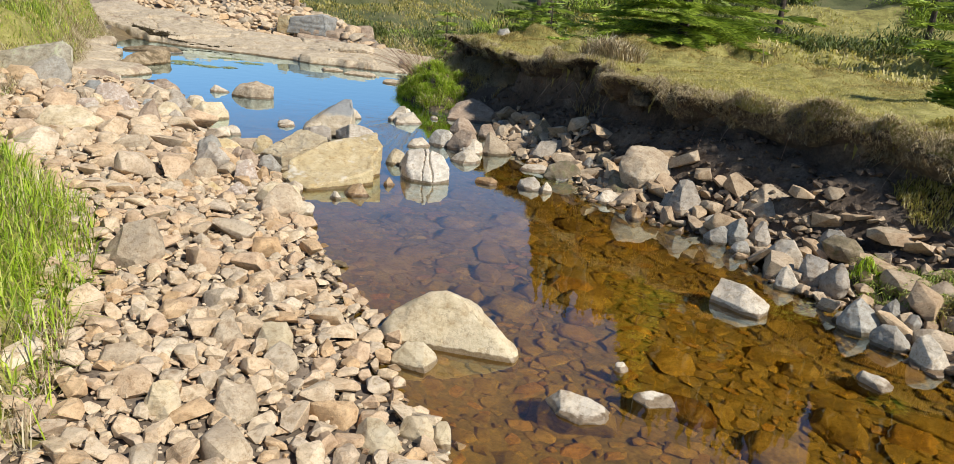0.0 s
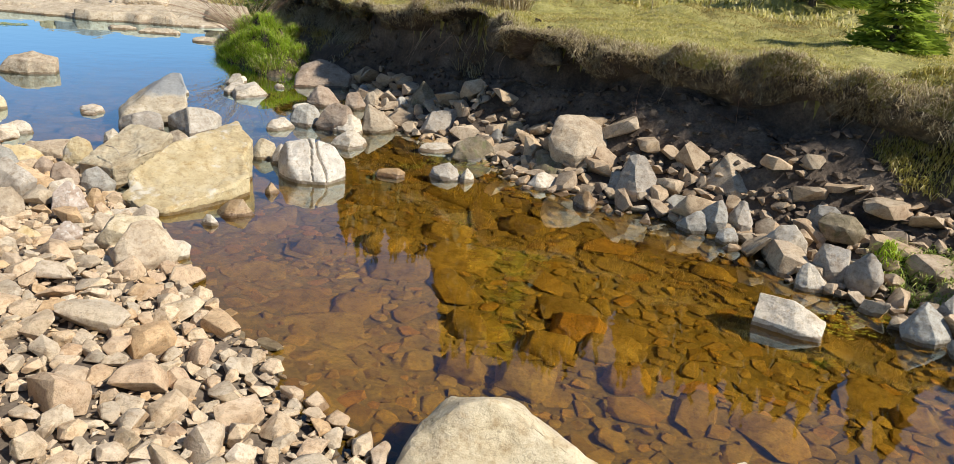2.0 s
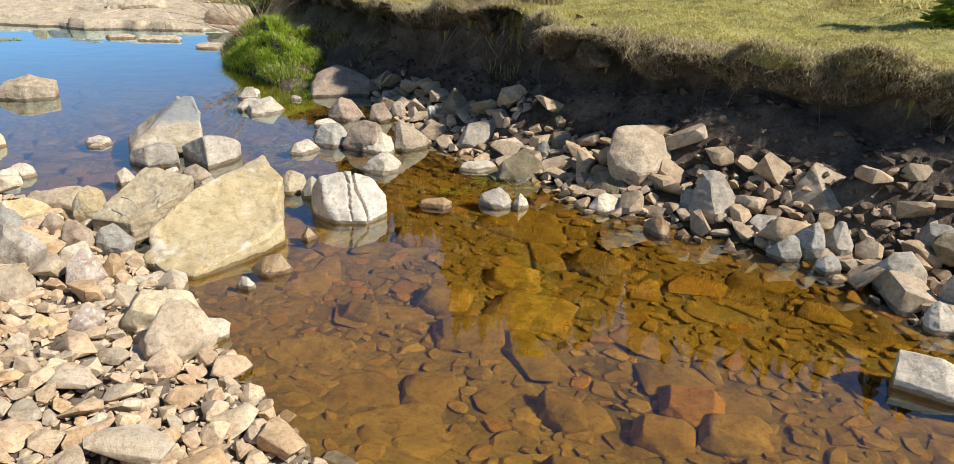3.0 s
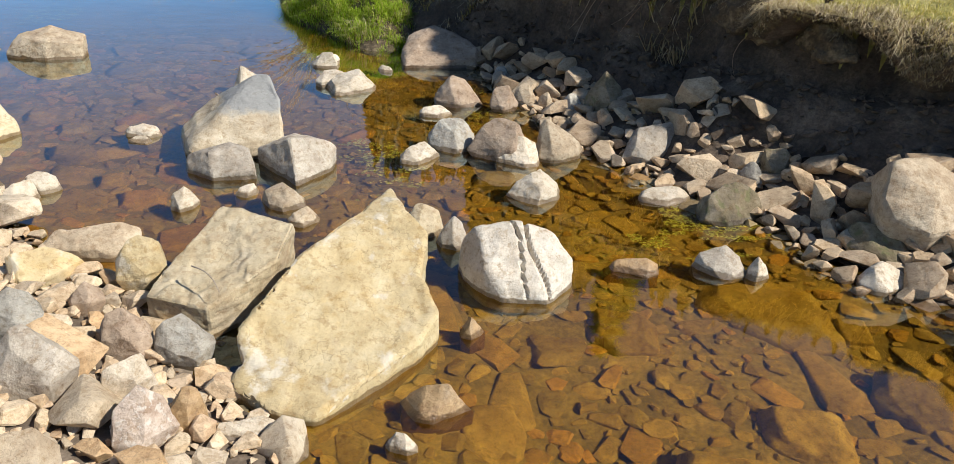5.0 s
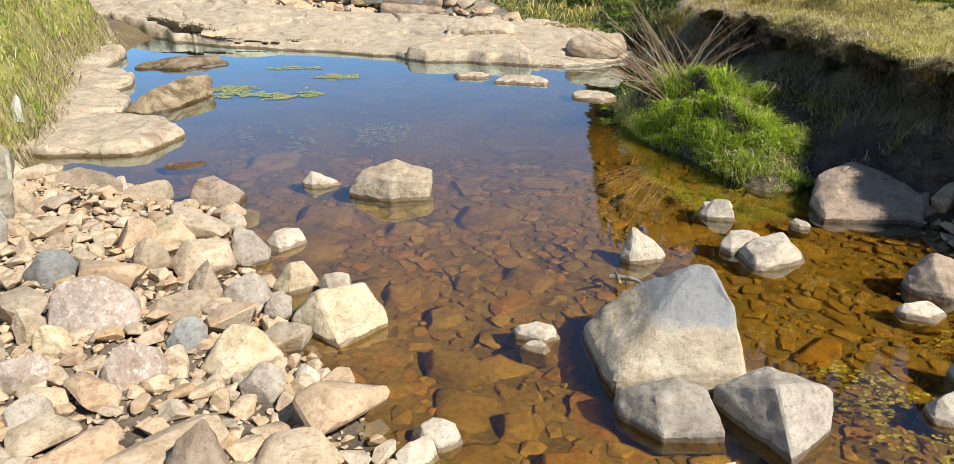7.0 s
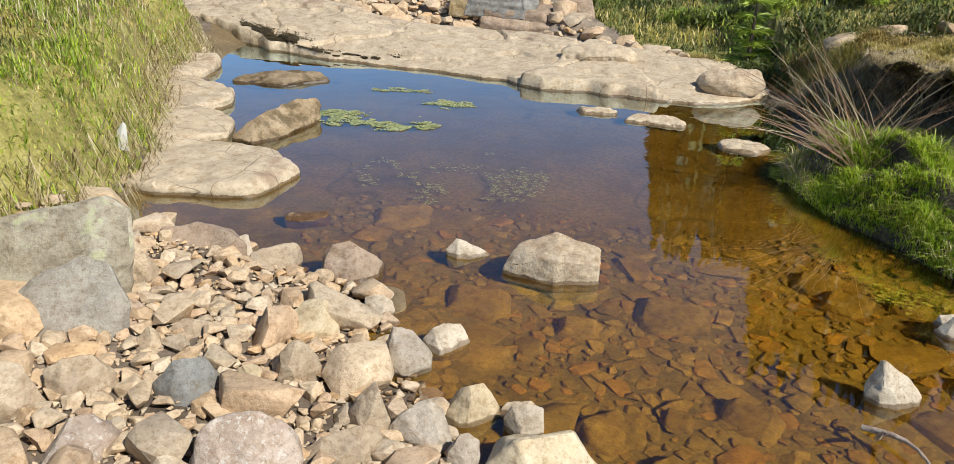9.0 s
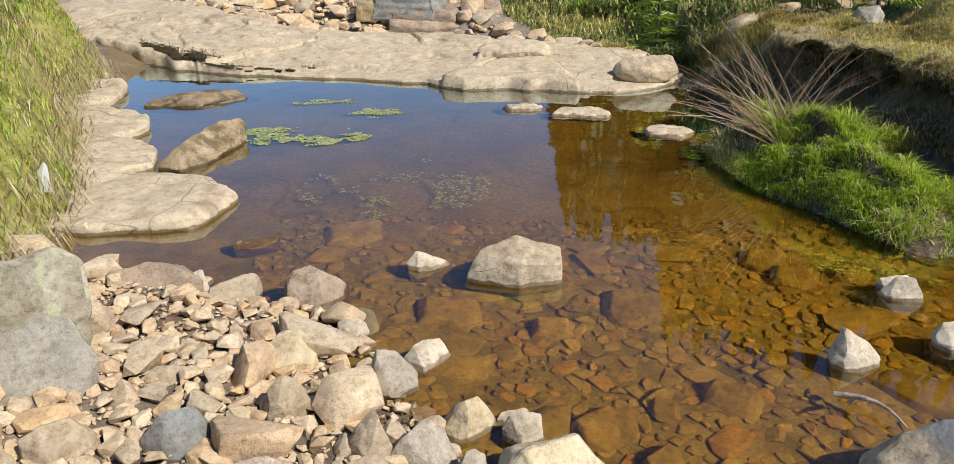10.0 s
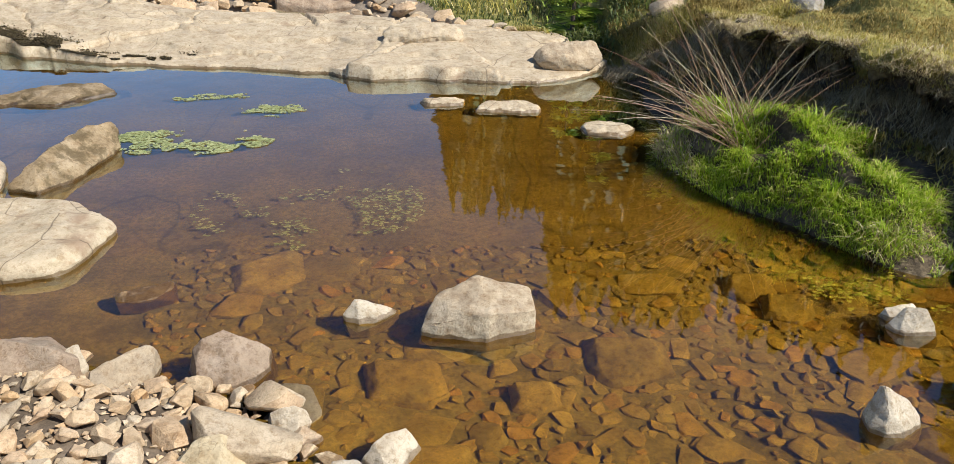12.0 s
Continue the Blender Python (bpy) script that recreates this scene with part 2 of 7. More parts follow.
bed = Mat("stream_bed", 0.7)
tone = bed.ramp(bed.noise(2.0, 8, 0.62, True), [(0.3, (0.13, 0.092, 0.044)), (0.5, (0.235, 0.17, 0.08)), (0.7, (0.31, 0.235, 0.11))])
tone = bed.mix(bed.ramp(bed.noise(38, 4, 0.7, True), [(0.4, (0.6,) * 3), (0.6, (0.0,) * 3)]), tone, (0.10, 0.06, 0.028))
crack_n = bed.noise(0.9, 2.5, 0.5, True, (1.0, 0.45, 1.0))
tone = bed.mix(bed.ramp(crack_n, [(0.494, (0.0,) * 3), (0.5, (0.55,) * 3), (0.506, (0.0,) * 3)]), tone, (0.05, 0.035, 0.02))
bed.color(tone)
bed.bump(bed.noise(14, 7, 0.65, True), 0.6, 0.05)
POOL = bed.m
BED = soil_mat("silt", (0.11, 0.082, 0.045), (0.22, 0.165, 0.088), (0.32, 0.245, 0.13), 3.5)


def water_mat():
    m = bpy.data.materials.new("tannin_water")
    m.use_nodes = True
    n, l = m.node_tree.nodes, m.node_tree.links
    n.remove(n["Principled BSDF"])
    fres = n.new("ShaderNodeFresnel")
    fres.inputs["IOR"].default_value = 1.333
    clear, gloss, mixer = n.new("ShaderNodeBsdfRefraction"), n.new("ShaderNodeBsdfGlossy"), n.new("ShaderNodeMixShader")
    clear.inputs["Color"].default_value = (0.66, 0.48, 0.095, 1)
    clear.inputs["IOR"].default_value, clear.inputs["Roughness"].default_value = 1.333, 0.0
    # extra sky blue is put into the gloss colour, so reflections come out bluer
    gloss.inputs["Color"].default_value = (0.73, 0.92, 1.0, 1)
    gloss.inputs["Roughness"].default_value = 0.015
    geo = n.new("ShaderNodeNewGeometry")
    wave, bm = n.new("ShaderNodeTexNoise"), n.new("ShaderNodeBump")
    wave.inputs["Scale"].default_value, wave.inputs["Detail"].default_value = 5.0, 2.0
    bm.inputs["Strength"].default_value, bm.inputs["Distance"].default_value = 0.05, 0.02
    l.new(geo.outputs["Position"], wave.inputs["Vector"])
    l.new(wave.outputs["Fac"], bm.inputs["Height"])
    l.new(bm.outputs["Normal"], gloss.inputs["Normal"])
    l.new(bm.outputs["Normal"], clear.inputs["Normal"])
    l.new(bm.outputs["Normal"], fres.inputs["Normal"])
    gain = n.new("ShaderNodeMath")
    gain.operation, gain.use_clamp = "MULTIPLY", True
    gain.inputs[1].default_value = 2.5
    l.new(fres.outputs[0], gain.inputs[0])
    l.new(gain.outputs[0], mixer.inputs[0])
    l.new(clear.outputs[0], mixer.inputs[1])
    l.new(gloss.outputs[0], mixer.inputs[2])
    l.new(mixer.outputs[0], n["Material Output"].inputs["Surface"])
    return m


WATER = water_mat()


def leaf_mat(name, stops, rough=0.55, glow=0.25):
    m = Mat(name, rough)
    m.color(m.ramp(m.luck(), stops))
    if glow:
        m.b.inputs["Subsurface Weight"].default_value = 0.0
        tr, mx = m.n.new("ShaderNodeBsdfTranslucent"), m.n.new("ShaderNodeMixShader")
        mx.inputs[0].default_value = glow
        m.l.new(m.b.inputs["Base Color"].links[0].from_socket, tr.inputs["Color"])
        m.l.new(m.b.outputs[0], mx.inputs[1])
        m.l.new(tr.outputs[0], mx.inputs[2])
        m.l.new(mx.outputs[0], m.n["Material Output"].inputs["Surface"])
    return m.m


GRASS = leaf_mat("green_grass", [(0, (0.17, 0.23, 0.035)), (0.45, (0.30, 0.40, 0.055)), (0.74, (0.42, 0.48, 0.10)), (0.88, (0.50, 0.45, 0.18)), (1, (0.62, 0.53, 0.30))])
LUSH = leaf_mat("lush_grass", [(0, (0.15, 0.24, 0.012)), (0.35, (0.34, 0.49, 0.025)), (0.7, (0.52, 0.65, 0.05)), (0.88, (0.60, 0.60, 0.14)), (1, (0.64, 0.55, 0.27))], 0.5, 0.38)
SHORT = leaf_mat("short_turf_grass", [(0, (0.28, 0.26, 0.05)), (0.4, (0.52, 0.45, 0.10)), (0.7, (0.66, 0.55, 0.17)), (1, (0.76, 0.65, 0.36))], 0.55, 0.35)
MOSS = leaf_mat("brown_moss", [(0, (0.17, 0.13, 0.03)), (0.5, (0.40, 0.30, 0.075)), (1, (0.62, 0.48, 0.18))], 0.7, 0.2)
DARKMOSS = leaf_mat("dark_moss", [(0, (0.04, 0.028, 0.012)), (0.6, (0.085, 0.06, 0.024)), (1, (0.16, 0.12, 0.045))], 0.8, 0.0)
HEATH = leaf_mat("heath", [(0, (0.05, 0.07, 0.018)), (0.5, (0.11, 0.145, 0.03)), (0.85, (0.20, 0.24, 0.055)), (1, (0.30, 0.26, 0.11))], 0.6, 0.25)
STRAW = leaf_mat("dead_grass", [(0, (0.20, 0.14, 0.07)), (0.4, (0.42, 0.33, 0.175)), (0.8, (0.62, 0.52, 0.31)), (1, (0.74, 0.65, 0.46))], 0.7, 0.15)
RUSH = leaf_mat("dry_rush", [(0, (0.20, 0.09, 0.05)), (0.5, (0.38, 0.22, 0.13)), (1, (0.60, 0.48, 0.34))], 0.6, 0.1)
NEEDLE = leaf_mat("spruce_needles", [(0, (0.14, 0.20, 0.03)), (0.4, (0.27, 0.37, 0.05)), (0.7, (0.42, 0.53, 0.07)), (1, (0.58, 0.66, 0.13))], 0.5, 0.4)
DARKNEEDLE = leaf_mat("dark_spruce", [(0, (0.025, 0.04, 0.014)), (0.6, (0.045, 0.065, 0.022)), (1, (0.075, 0.10, 0.03))], 0.6, 0.0)
ALGAE = leaf_mat("algae", [(0, (0.20, 0.24, 0.08)), (0.5, (0.34, 0.38, 0.15)), (1, (0.52, 0.55, 0.28))], 0.5, 0.1)
BARK = soil_mat("bark", (0.05, 0.035, 0.025), (0.10, 0.075, 0.055), (0.16, 0.125, 0.095), 12)
BARKPALE = soil_mat("bleached_wood", (0.26, 0.20, 0.15), (0.40, 0.33, 0.26), (0.52, 0.45, 0.37), 25)
FEATHER = Mat("white_plastic", 0.5)
FEATHER.b.inputs["Base Color"].default_value = (0.8, 0.8, 0.78, 1)

# ---- the lie of the land: edges as x along y ----
YL = [-12, -2, 2.4, 2.7, 3.05, 3.6, 4.1, 4.6, 5.05, 5.6, 6.2, 6.6, 7.2, 7.7, 8.15, 8.35, 8.6, 9.0, 9.4, 10.2, 11.0, 12.0, 13.9, 30]
XL = [2.5, 0.9, 0.22, 0.0, -0.06, -0.45, -0.75, -0.95, -1.2, -1.6, -2.2, -2.5, -2.95, -3.3, -3.6, -4.4, -5.2, -5.35, -5.2, -5.6, -6.0, -6.7, -7.7, -12]
YR = [-12, 1.0, 2.8, 3.45, 4.1, 4.36, 4.83, 5.02, 5.2, 5.45, 5.65, 6.2, 6.7, 7.0, 7.6, 8.4, 9.0, 9.1, 9.55, 10.05, 10.5, 11.0, 12.6, 30]
XR = [7.5, 4.0, 2.7, 2.12, 1.88, 1.72, 1.63, 1.42, 1.24, 1.1, 0.8, 0.69, 0.31, 0.1, -0.02, -0.18, -0.7, -1.0, -1.40, -1.6, -1.6, -1.45, -1.3, -1.0]
YT = [-12, 2.5, 3.8, 4.7, 5.2, 5.65, 6.4, 7.2, 8.2, 9.0, 9.9, 10.8, 12.0, 12.7, 13.3, 13.8, 15.5, 17.3, 19.5, 30]
XT = [9.0, 5.2, 4.1, 3.05, 2.55, 2.1, 1.35, 0.95, 0.40, -0.14, -0.45, -0.82, -1.1, -1.4, -1.9, -2.4, -3.3, -4.3, -5.8, -11]
YB = [-12, 0.0, 1.5, 2.0, 2.6, 3.1, 3.9, 4.35, 4.7, 5.5, 6.5, 7.5, 8.0, 8.5, 9.55, 10.9, 12.4, 13.6, 14.7, 16, 20, 30]
XB = [0.0, -0.8, -0.95, -0.85, -1.22, -1.45, -1.9, -2.6, -3.4, -3.9, -4.35, -4.95, -5.3, -5.25, -5.6, -6.35, -6.95, -7.7, -9.2, -11.5, -17, -26]
LX = [-20, -7.8, -6.5, -5.2, -3.8, -3.45, -2.1, -1.5, 0]
LY = [16, 13.9, 13.05, 12.72, 12.55, 12.3, 12.1, 12.6, 13.2]


def vnoise(x, y, scale, seed):
    """Smooth noise from -1 to 1 on arrays."""
    x, y = np.asarray(x, float) * scale + seed * 17.3, np.asarray(y, float) * scale - seed * 9.1
    xi, yi = np.floor(x), np.floor(y)
    fx, fy = x - xi, y - yi
    fx, fy = fx * fx * (3 - 2 * fx), fy * fy * (3 - 2 * fy)

    def h(a, b):
        v = np.sin(a * 127.1 + b * 311.7 + seed * 74.7) * 43758.5453
        return (v - np.floor(v)) * 2 - 1

    return (h(xi, yi) * (1 - fx) + h(xi + 1, yi) * fx) * (1 - fy) + (h(xi, yi + 1) * (1 - fx) + h(xi + 1, yi + 1) * fx) * fy


def fbm(x, y, scale, seed, octaves=4):
    return sum(vnoise(x, y, scale * 2 ** k, seed + k) * 0.5 ** k for k in range(octaves))


def smooth(v):
    v = np.clip(v, 0, 1)
    return v * v * (3 - 2 * v)


def edges(x, y):
    wob = 0.05 * vnoise(x, y, 3.0, 5)
    return (np.interp(y, YL, XL) + wob, np.interp(y, YR, XR) + wob,
            np.interp(y, YT, XT) + 0.17 * vnoise(x * 0, y, 1.7, 8) + 0.08 * vnoise(x * 0, y, 5.0, 9),
            np.interp(y, YB, XB) + 0.10 * vnoise(x * 0, y, 1.5, 11), np.interp(x, LX, LY) + 0.10 * vnoise(x, y * 0, 2.2, 13) + 0.06 * vnoise(x, y * 0, 6.0, 14))


def notch(y):
    """How far the cut face lies back under the lip; farther on the bank is a slope."""
    return 0.11 * np.clip(0.45 + 0.9 * vnoise(y * 0, y, 1.5, 8.5) + 0.5 * vnoise(y * 0, y, 4.2, 9.5), 0, 1.5) * smooth((11.4 - y) / 0.6)


def swell(x, y):
    """Long undulation of the ground away from the stream."""
    return fbm(x, y, 0.25, 41) * np.clip((np.hypot(x, y - 5) - 9) * 0.06, 0, 1.0)


def ledge_width(x):
    return np.interp(x, [-9.5, -8.0, -7.0, -5.0, -3.4, -2.4, -1.4], [3.0, 2.3, 1.65, 1.2, 1.4, 1.1, .75]) + .12 * vnoise(x, x * 0, 1.3, 66)


def land(x, y):
    """Height of the ground, on arrays."""
    x, y = np.asarray(x, float), np.asarray(y, float)
    xl, xr, xt, xb, yl = edges(x, y)
    n = fbm(x, y, 2.2, 3)
    # stream bed
    shore = np.minimum(x - xl, xr - x)
    rocky = smooth((y - 8.3) / 0.8)
    bedz = -0.10 * smooth((shore + 0.05) / 0.6) - 0.012 + n * 0.03 * (1 - 0.7 * rocky)
    # stony bar and left bank
    dl = xl - x
    bar = 0.005 + 0.09 * smooth(dl / 0.9) + n * 0.02
    db = xb - x
    tall = np.interp(y, [1.0, 4.3, 5.0, 8.0], [0.14, 0.18, 0.40, 0.52])
    lb = tall * smooth((db + 0.05) / 0.45) + 0.22 * smooth(db / 2.5) + 0.05 * np.clip(db, 0, 4) + fbm(x, y, 1.4, 21) * 0.10 * smooth(db / 0.5)
    left = bar + np.where(db > -0.05, lb, 0)
    # right bank
    dr = x - xr
    wid = np.maximum(xt - xr, 0.35)
    slope = 0.30 * smooth(dr / wid * 1.05) + (n * 0.035 + 0.05 * fbm(x, y, 5.0, 37, 3)) * smooth(dr / 0.25)
    # slumped peat against the cut face
    heap = np.clip(0.55 + 0.8 * vnoise(x * 0, y, 0.9, 45) + 0.35 * vnoise(x, y, 3.0, 46), 0, 1.5) * smooth((y - 2.0) / 1.0) * smooth((11.0 - y) / 0.8)
    slope = slope + smooth(1 - (xt - x) / np.minimum(0.75, wid * 0.6)) * heap * (0.20 + 0.05 * fbm(x, y, 6.0, 47, 3))
    ztop = np.interp(y, [2.0, 5.0, 6.4, 8.0, 9.0, 9.9, 11.0, 12.5, 14], [0.80, 0.80, 0.76, 0.80, 0.68, 0.72, 0.68, 0.44, 0.32])
    inland = np.maximum(x - xt, 0)
    ztop = ztop + 0.035 * np.clip(inland, 0, 6) + 0.05 * fbm(x, y, 1.0, 31) * smooth(inland / 0.4) + 0.02 * fbm(x, y, 4.0, 33)
    ztop = ztop + (0.05 + 0.13 * np.maximum(fbm(x, y, 1.9, 49, 3), -0.3)) * smooth((y - 8.6) / 0.8) * smooth((inland - 0.25) / 0.4) * (1 - .8 * smooth((y - 12.0) / .6))
    cliff = smooth((x - xt + 0.12 - notch(y)) / (0.15 + 0.40 * smooth((y - 11.5) / 0.9) + 0.9 * smooth((y - 12.1) / 0.8)))
    right = slope * (1 - cliff) + ztop * cliff
    z = np.where(x < xl, left, np.where(x > xr, right, np.minimum(bedz, -0.006)))
    # ledge of bedrock that ends the pool, rubble behind it, then the moor
    past = y - yl
    beyond = -0.03 + 0.22 * smooth(past / 1.3) + n * 0.03 + 0.035 * np.clip(past - 2.5, 0, 8) \
        - 0.38 * np.exp(-((x + 4.3) / 1.3) ** 2 - ((past - 1.95) / 0.5) ** 2) - 0.40 * np.exp(-((x + 8.4) / 0.7) ** 2 - ((past - 3.0) / 0.6) ** 2)
    beyond = beyond - .25 * smooth((ledge_width(x) - .02 - past) / .1)
    inside = (past > 0) & (x < xt) & (x > xb)
    z = np.where(inside, beyond, z)
    # rising ground
    r = np.hypot(x, y - 5)
    far = np.clip(r - 9, 0, None)
    az = np.degrees(np.arctan2(x + 1.0, np.maximum(y - 4.0, 0.01)))
    ahead = y > 5
    steep = np.where(ahead, smooth((az - 2) / 7), 0.3)
    z = z + 0.03 * np.clip(far - 4, 0, 120) * (1 - steep) + steep * (0.16 * np.clip(far, 0, 90)) + swell(x, y)
    z = z + np.where((x > xt) & (y > 10.5), 0.03 * np.clip(y - 11.0, 0, 6), 0)
    return z


def land1(x, y):
    return float(land(np.array([x]), np.array([y]))[0])


def obj(name, verts, faces, mats, parent=None, shade=True, fmat=None):
    me = bpy.data.meshes.new(name)
    me.from_pydata(verts, [], faces)
    for m in mats if isinstance(mats, (list, tuple)) else [mats]:
        me.materials.append(m)
    if shade:
        me.polygons.foreach_set("use_smooth", [True] * len(me.polygons))
    if fmat is not None:
        me.polygons.foreach_set("material_index", fmat)
    ob = new(name, me)
    if parent:
        ob.parent = parent
    return ob


def spaced(lo, hi, step, reach, grow=1.22):
    mid = list(np.arange(lo, hi + step / 2, step))
    a, b, d = [], [], step
    p = 0.0
    while p < reach:
        d *= grow
        p += d
        a.append(lo - p)
        b.append(mid[-1] + p)
    return np.array(a[::-1] + mid + b)


def sheet(name, xs, ys, zf, mats, zone):
    X, Y = np.meshgrid(xs, ys)
    Z = zf(X, Y)
    nx, ny = len(xs), len(ys)
    idx = np.arange(nx * ny).reshape(ny, nx)
    faces = np.stack([idx[:-1, :-1], idx[:-1, 1:], idx[1:, 1:], idx[1:, :-1]], -1).reshape(-1, 4)
    verts = np.stack([X, Y, Z], -1).reshape(-1, 3)
    c = verts[faces].mean(1)
    return obj(name, verts.tolist(), faces.tolist(), mats, fmat=zone(c[:, 0], c[:, 1], c[:, 2]).astype(int).tolist())


def zone(x, y, z):
    xl, xr, xt, xb, yl = edges(x, y)
    k = np.full(len(x), 0)                                   # 0 bed
    k[y > 9.0 + 0.3 * vnoise(x, y, 1.0, 15)] = 5               # 5 pool
    k[(x < xl)] = 1                                          # 1 gravel
    k[(x < xb)] = 3                                          # 3 turf
    k[(x > xr)] = 2                                          # 2 peat
    k[(x > xt - 0.02 + notch(y) + .13 * smooth((y - 11) / .5))] = 3
    k[(y > yl) & (x < xt) & (x > xb)] = 6                   # 6 rubble ground
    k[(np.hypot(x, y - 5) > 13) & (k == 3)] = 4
    k[(y > 22)] = 4
    return k


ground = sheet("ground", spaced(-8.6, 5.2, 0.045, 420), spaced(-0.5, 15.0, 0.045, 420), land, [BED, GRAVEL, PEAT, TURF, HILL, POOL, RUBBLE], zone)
tagged(ground, "stream bed, gravel bar, peat bank and turf", "ground", kind="structure")

# water: one level sheet
water = obj("water", [(-14, -11, 0), (10, -11, 0), (10, 19, 0), (-14, 19, 0)], [(0, 1, 2, 3)], WATER)
water.visible_shadow = False
tagged(water, "clear brown peaty stream water, still and shallow", "water", kind="structure")


# bedrock ledge, cracked into plates
def ledge_height(x, y, past):
    rng = np.random.RandomState(4)
    sx, sy = rng.uniform(-9.5, -0.8, 46), rng.uniform(11.5, 16, 46)
    tilt_x, tilt_y = rng.uniform(-.035, .035, 46), rng.uniform(-.02, .05, 46)
    wx, wy = x + 0.10 * fbm(x, y, 1.6, 51), y + 0.09 * fbm(x, y, 1.6, 55)
    dist = np.stack([np.hypot((wx - a) * 0.75 + (wy - b) * .35, (wy - b) * 1.35) for a, b in zip(sx, sy)])
    near = np.argmin(dist, 0)
    d = np.sort(dist, 0)[:2]
    gap = d[1] - d[0]
    plates = rng.uniform(-0.018, 0.022, 46)[near] + tilt_x[near] * (x - sx[near]) + tilt_y[near] * (y - sy[near])
    t = past + .16 * fbm(x, y, .9, 57)
    beds = .028 * smooth((t - .30) / .03) + .030 * smooth((t - .72) / .03) + .02 * smooth((t - 1.05) / .03)
    block = .045 * smooth((x + 3.6 - .35 * (past - .2)) / .04) - .03 * smooth((x + 2.35 + .5 * past) / .04)
    open_joint = (vnoise(x, y, 0.9, 61) > -.25)
    body = 0.032 + 0.085 * np.minimum(past, 1.6) + plates + beds + block + 0.006 * fbm(x, y, 3.0, 63) - 0.045 * (1 - smooth(gap / 0.022)) * open_joint
    fall = smooth((past - ledge_width(x)) / 0.2)
    xl, xr, xt, xb, yl = edges(x, y)
    out = smooth((x - xt - 0.05) / 0.2) + smooth((xb + 0.1 - x) / 0.2)
    front = smooth((past + .07 - .03 * vnoise(x, y * 0, 4.0, 65)) / .045)
    return -.18 + (body + swell(x, y) + .18) * front - 0.35 * fall - 0.5 * out


def along(name, xs, ds):
    """A sheet whose rows run along the ledge's edge."""
    X, Dd = np.meshgrid(xs, ds)
    Y = np.interp(X, LX, LY) + 0.10 * vnoise(X, X * 0, 2.2, 13) + 0.06 * vnoise(X, X * 0, 6.0, 14) + Dd
    Z = ledge_height(X, Y, Dd)
    nx, ny = len(xs), len(ds)
    idx = np.arange(nx * ny).reshape(ny, nx)
    faces = np.stack([idx[:-1, :-1], idx[:-1, 1:], idx[1:, 1:], idx[1:, :-1]], -1).reshape(-1, 4)
    return obj(name, np.stack([X, Y, Z], -1).reshape(-1, 3).tolist(), faces.tolist(), STONE["ledge"])


ledge = along("bedrock_ledge", np.arange(-9.6, -0.55, 0.019), np.concatenate([[-.2, -.1, -.08], np.arange(-.06, 1.5, .019), np.arange(1.5, 3.3, .045)]))
tagged(ledge, "pale cracked sandstone ledge across the stream", "rock ledge", kind="structure")

# ---- stones ----
PROFILE = {
    "dome": ((-.5, .15), (-.38, .8), (.08, 1), (.34, .72), (.5, .15)),
    "block": ((-.5, .15), (-.43, .9), (.38, 1), (.5, .2)),
    "flat": ((-.5, .35), (-.34, .9), (.3, 1), (.5, .45)),
    "wedgeL": ((-.5, .25), (-.3, 1), (.1, .8), (.5, .1)),
    "wedgeR": ((-.5, .1), (-.1, .72), (.3, 1), (.5, .25)),
    "tri": ((-.5, .05), (-.07, 1), (.1, .95), (.5, .1)),
    "lump": ((-.5, .5), (-.35, 1), (.05, .9), (.4, .5), (.5, .1)),
}
FOOT = []                                        # where hand-placed stones stand: x, y, radius


def hull_mesh(bm, pts):
    for p in pts:
        bm.verts.new(p)
    res = bmesh.ops.convex_hull(bm, input=bm.verts)
    gone = list({g for g in res["geom_interior"] + res["geom_unused"] if isinstance(g, bmesh.types.BMVert)})
    bmesh.ops.delete(bm, geom=gone, context="VERTS")


def chop(bm, rng, times, lo, hi, centre):
    """Break corners off a convex lump with flat cuts."""
    for k in range(times):
        a = rng.uniform(0, 6.283)
        n = Vector((math.cos(a), math.sin(a), rng.uniform(.1, 1.1))).normalized()
        ext = max((v.co - centre).dot(n) for v in bm.verts)
        cut = bmesh.ops.bisect_plane(bm, geom=bm.verts[:] + bm.edges[:] + bm.faces[:], plane_co=centre + n * ext * rng.uniform(lo, hi), plane_no=n, clear_outer=True)
        rim = [e for e in cut["geom_cut"] if isinstance(e, bmesh.types.BMEdge)]
        if len(rim) > 2:
            bmesh.ops.edgeloop_fill(bm, edges=rim)
    bmesh.ops.recalc_face_normals(bm, faces=bm.faces)


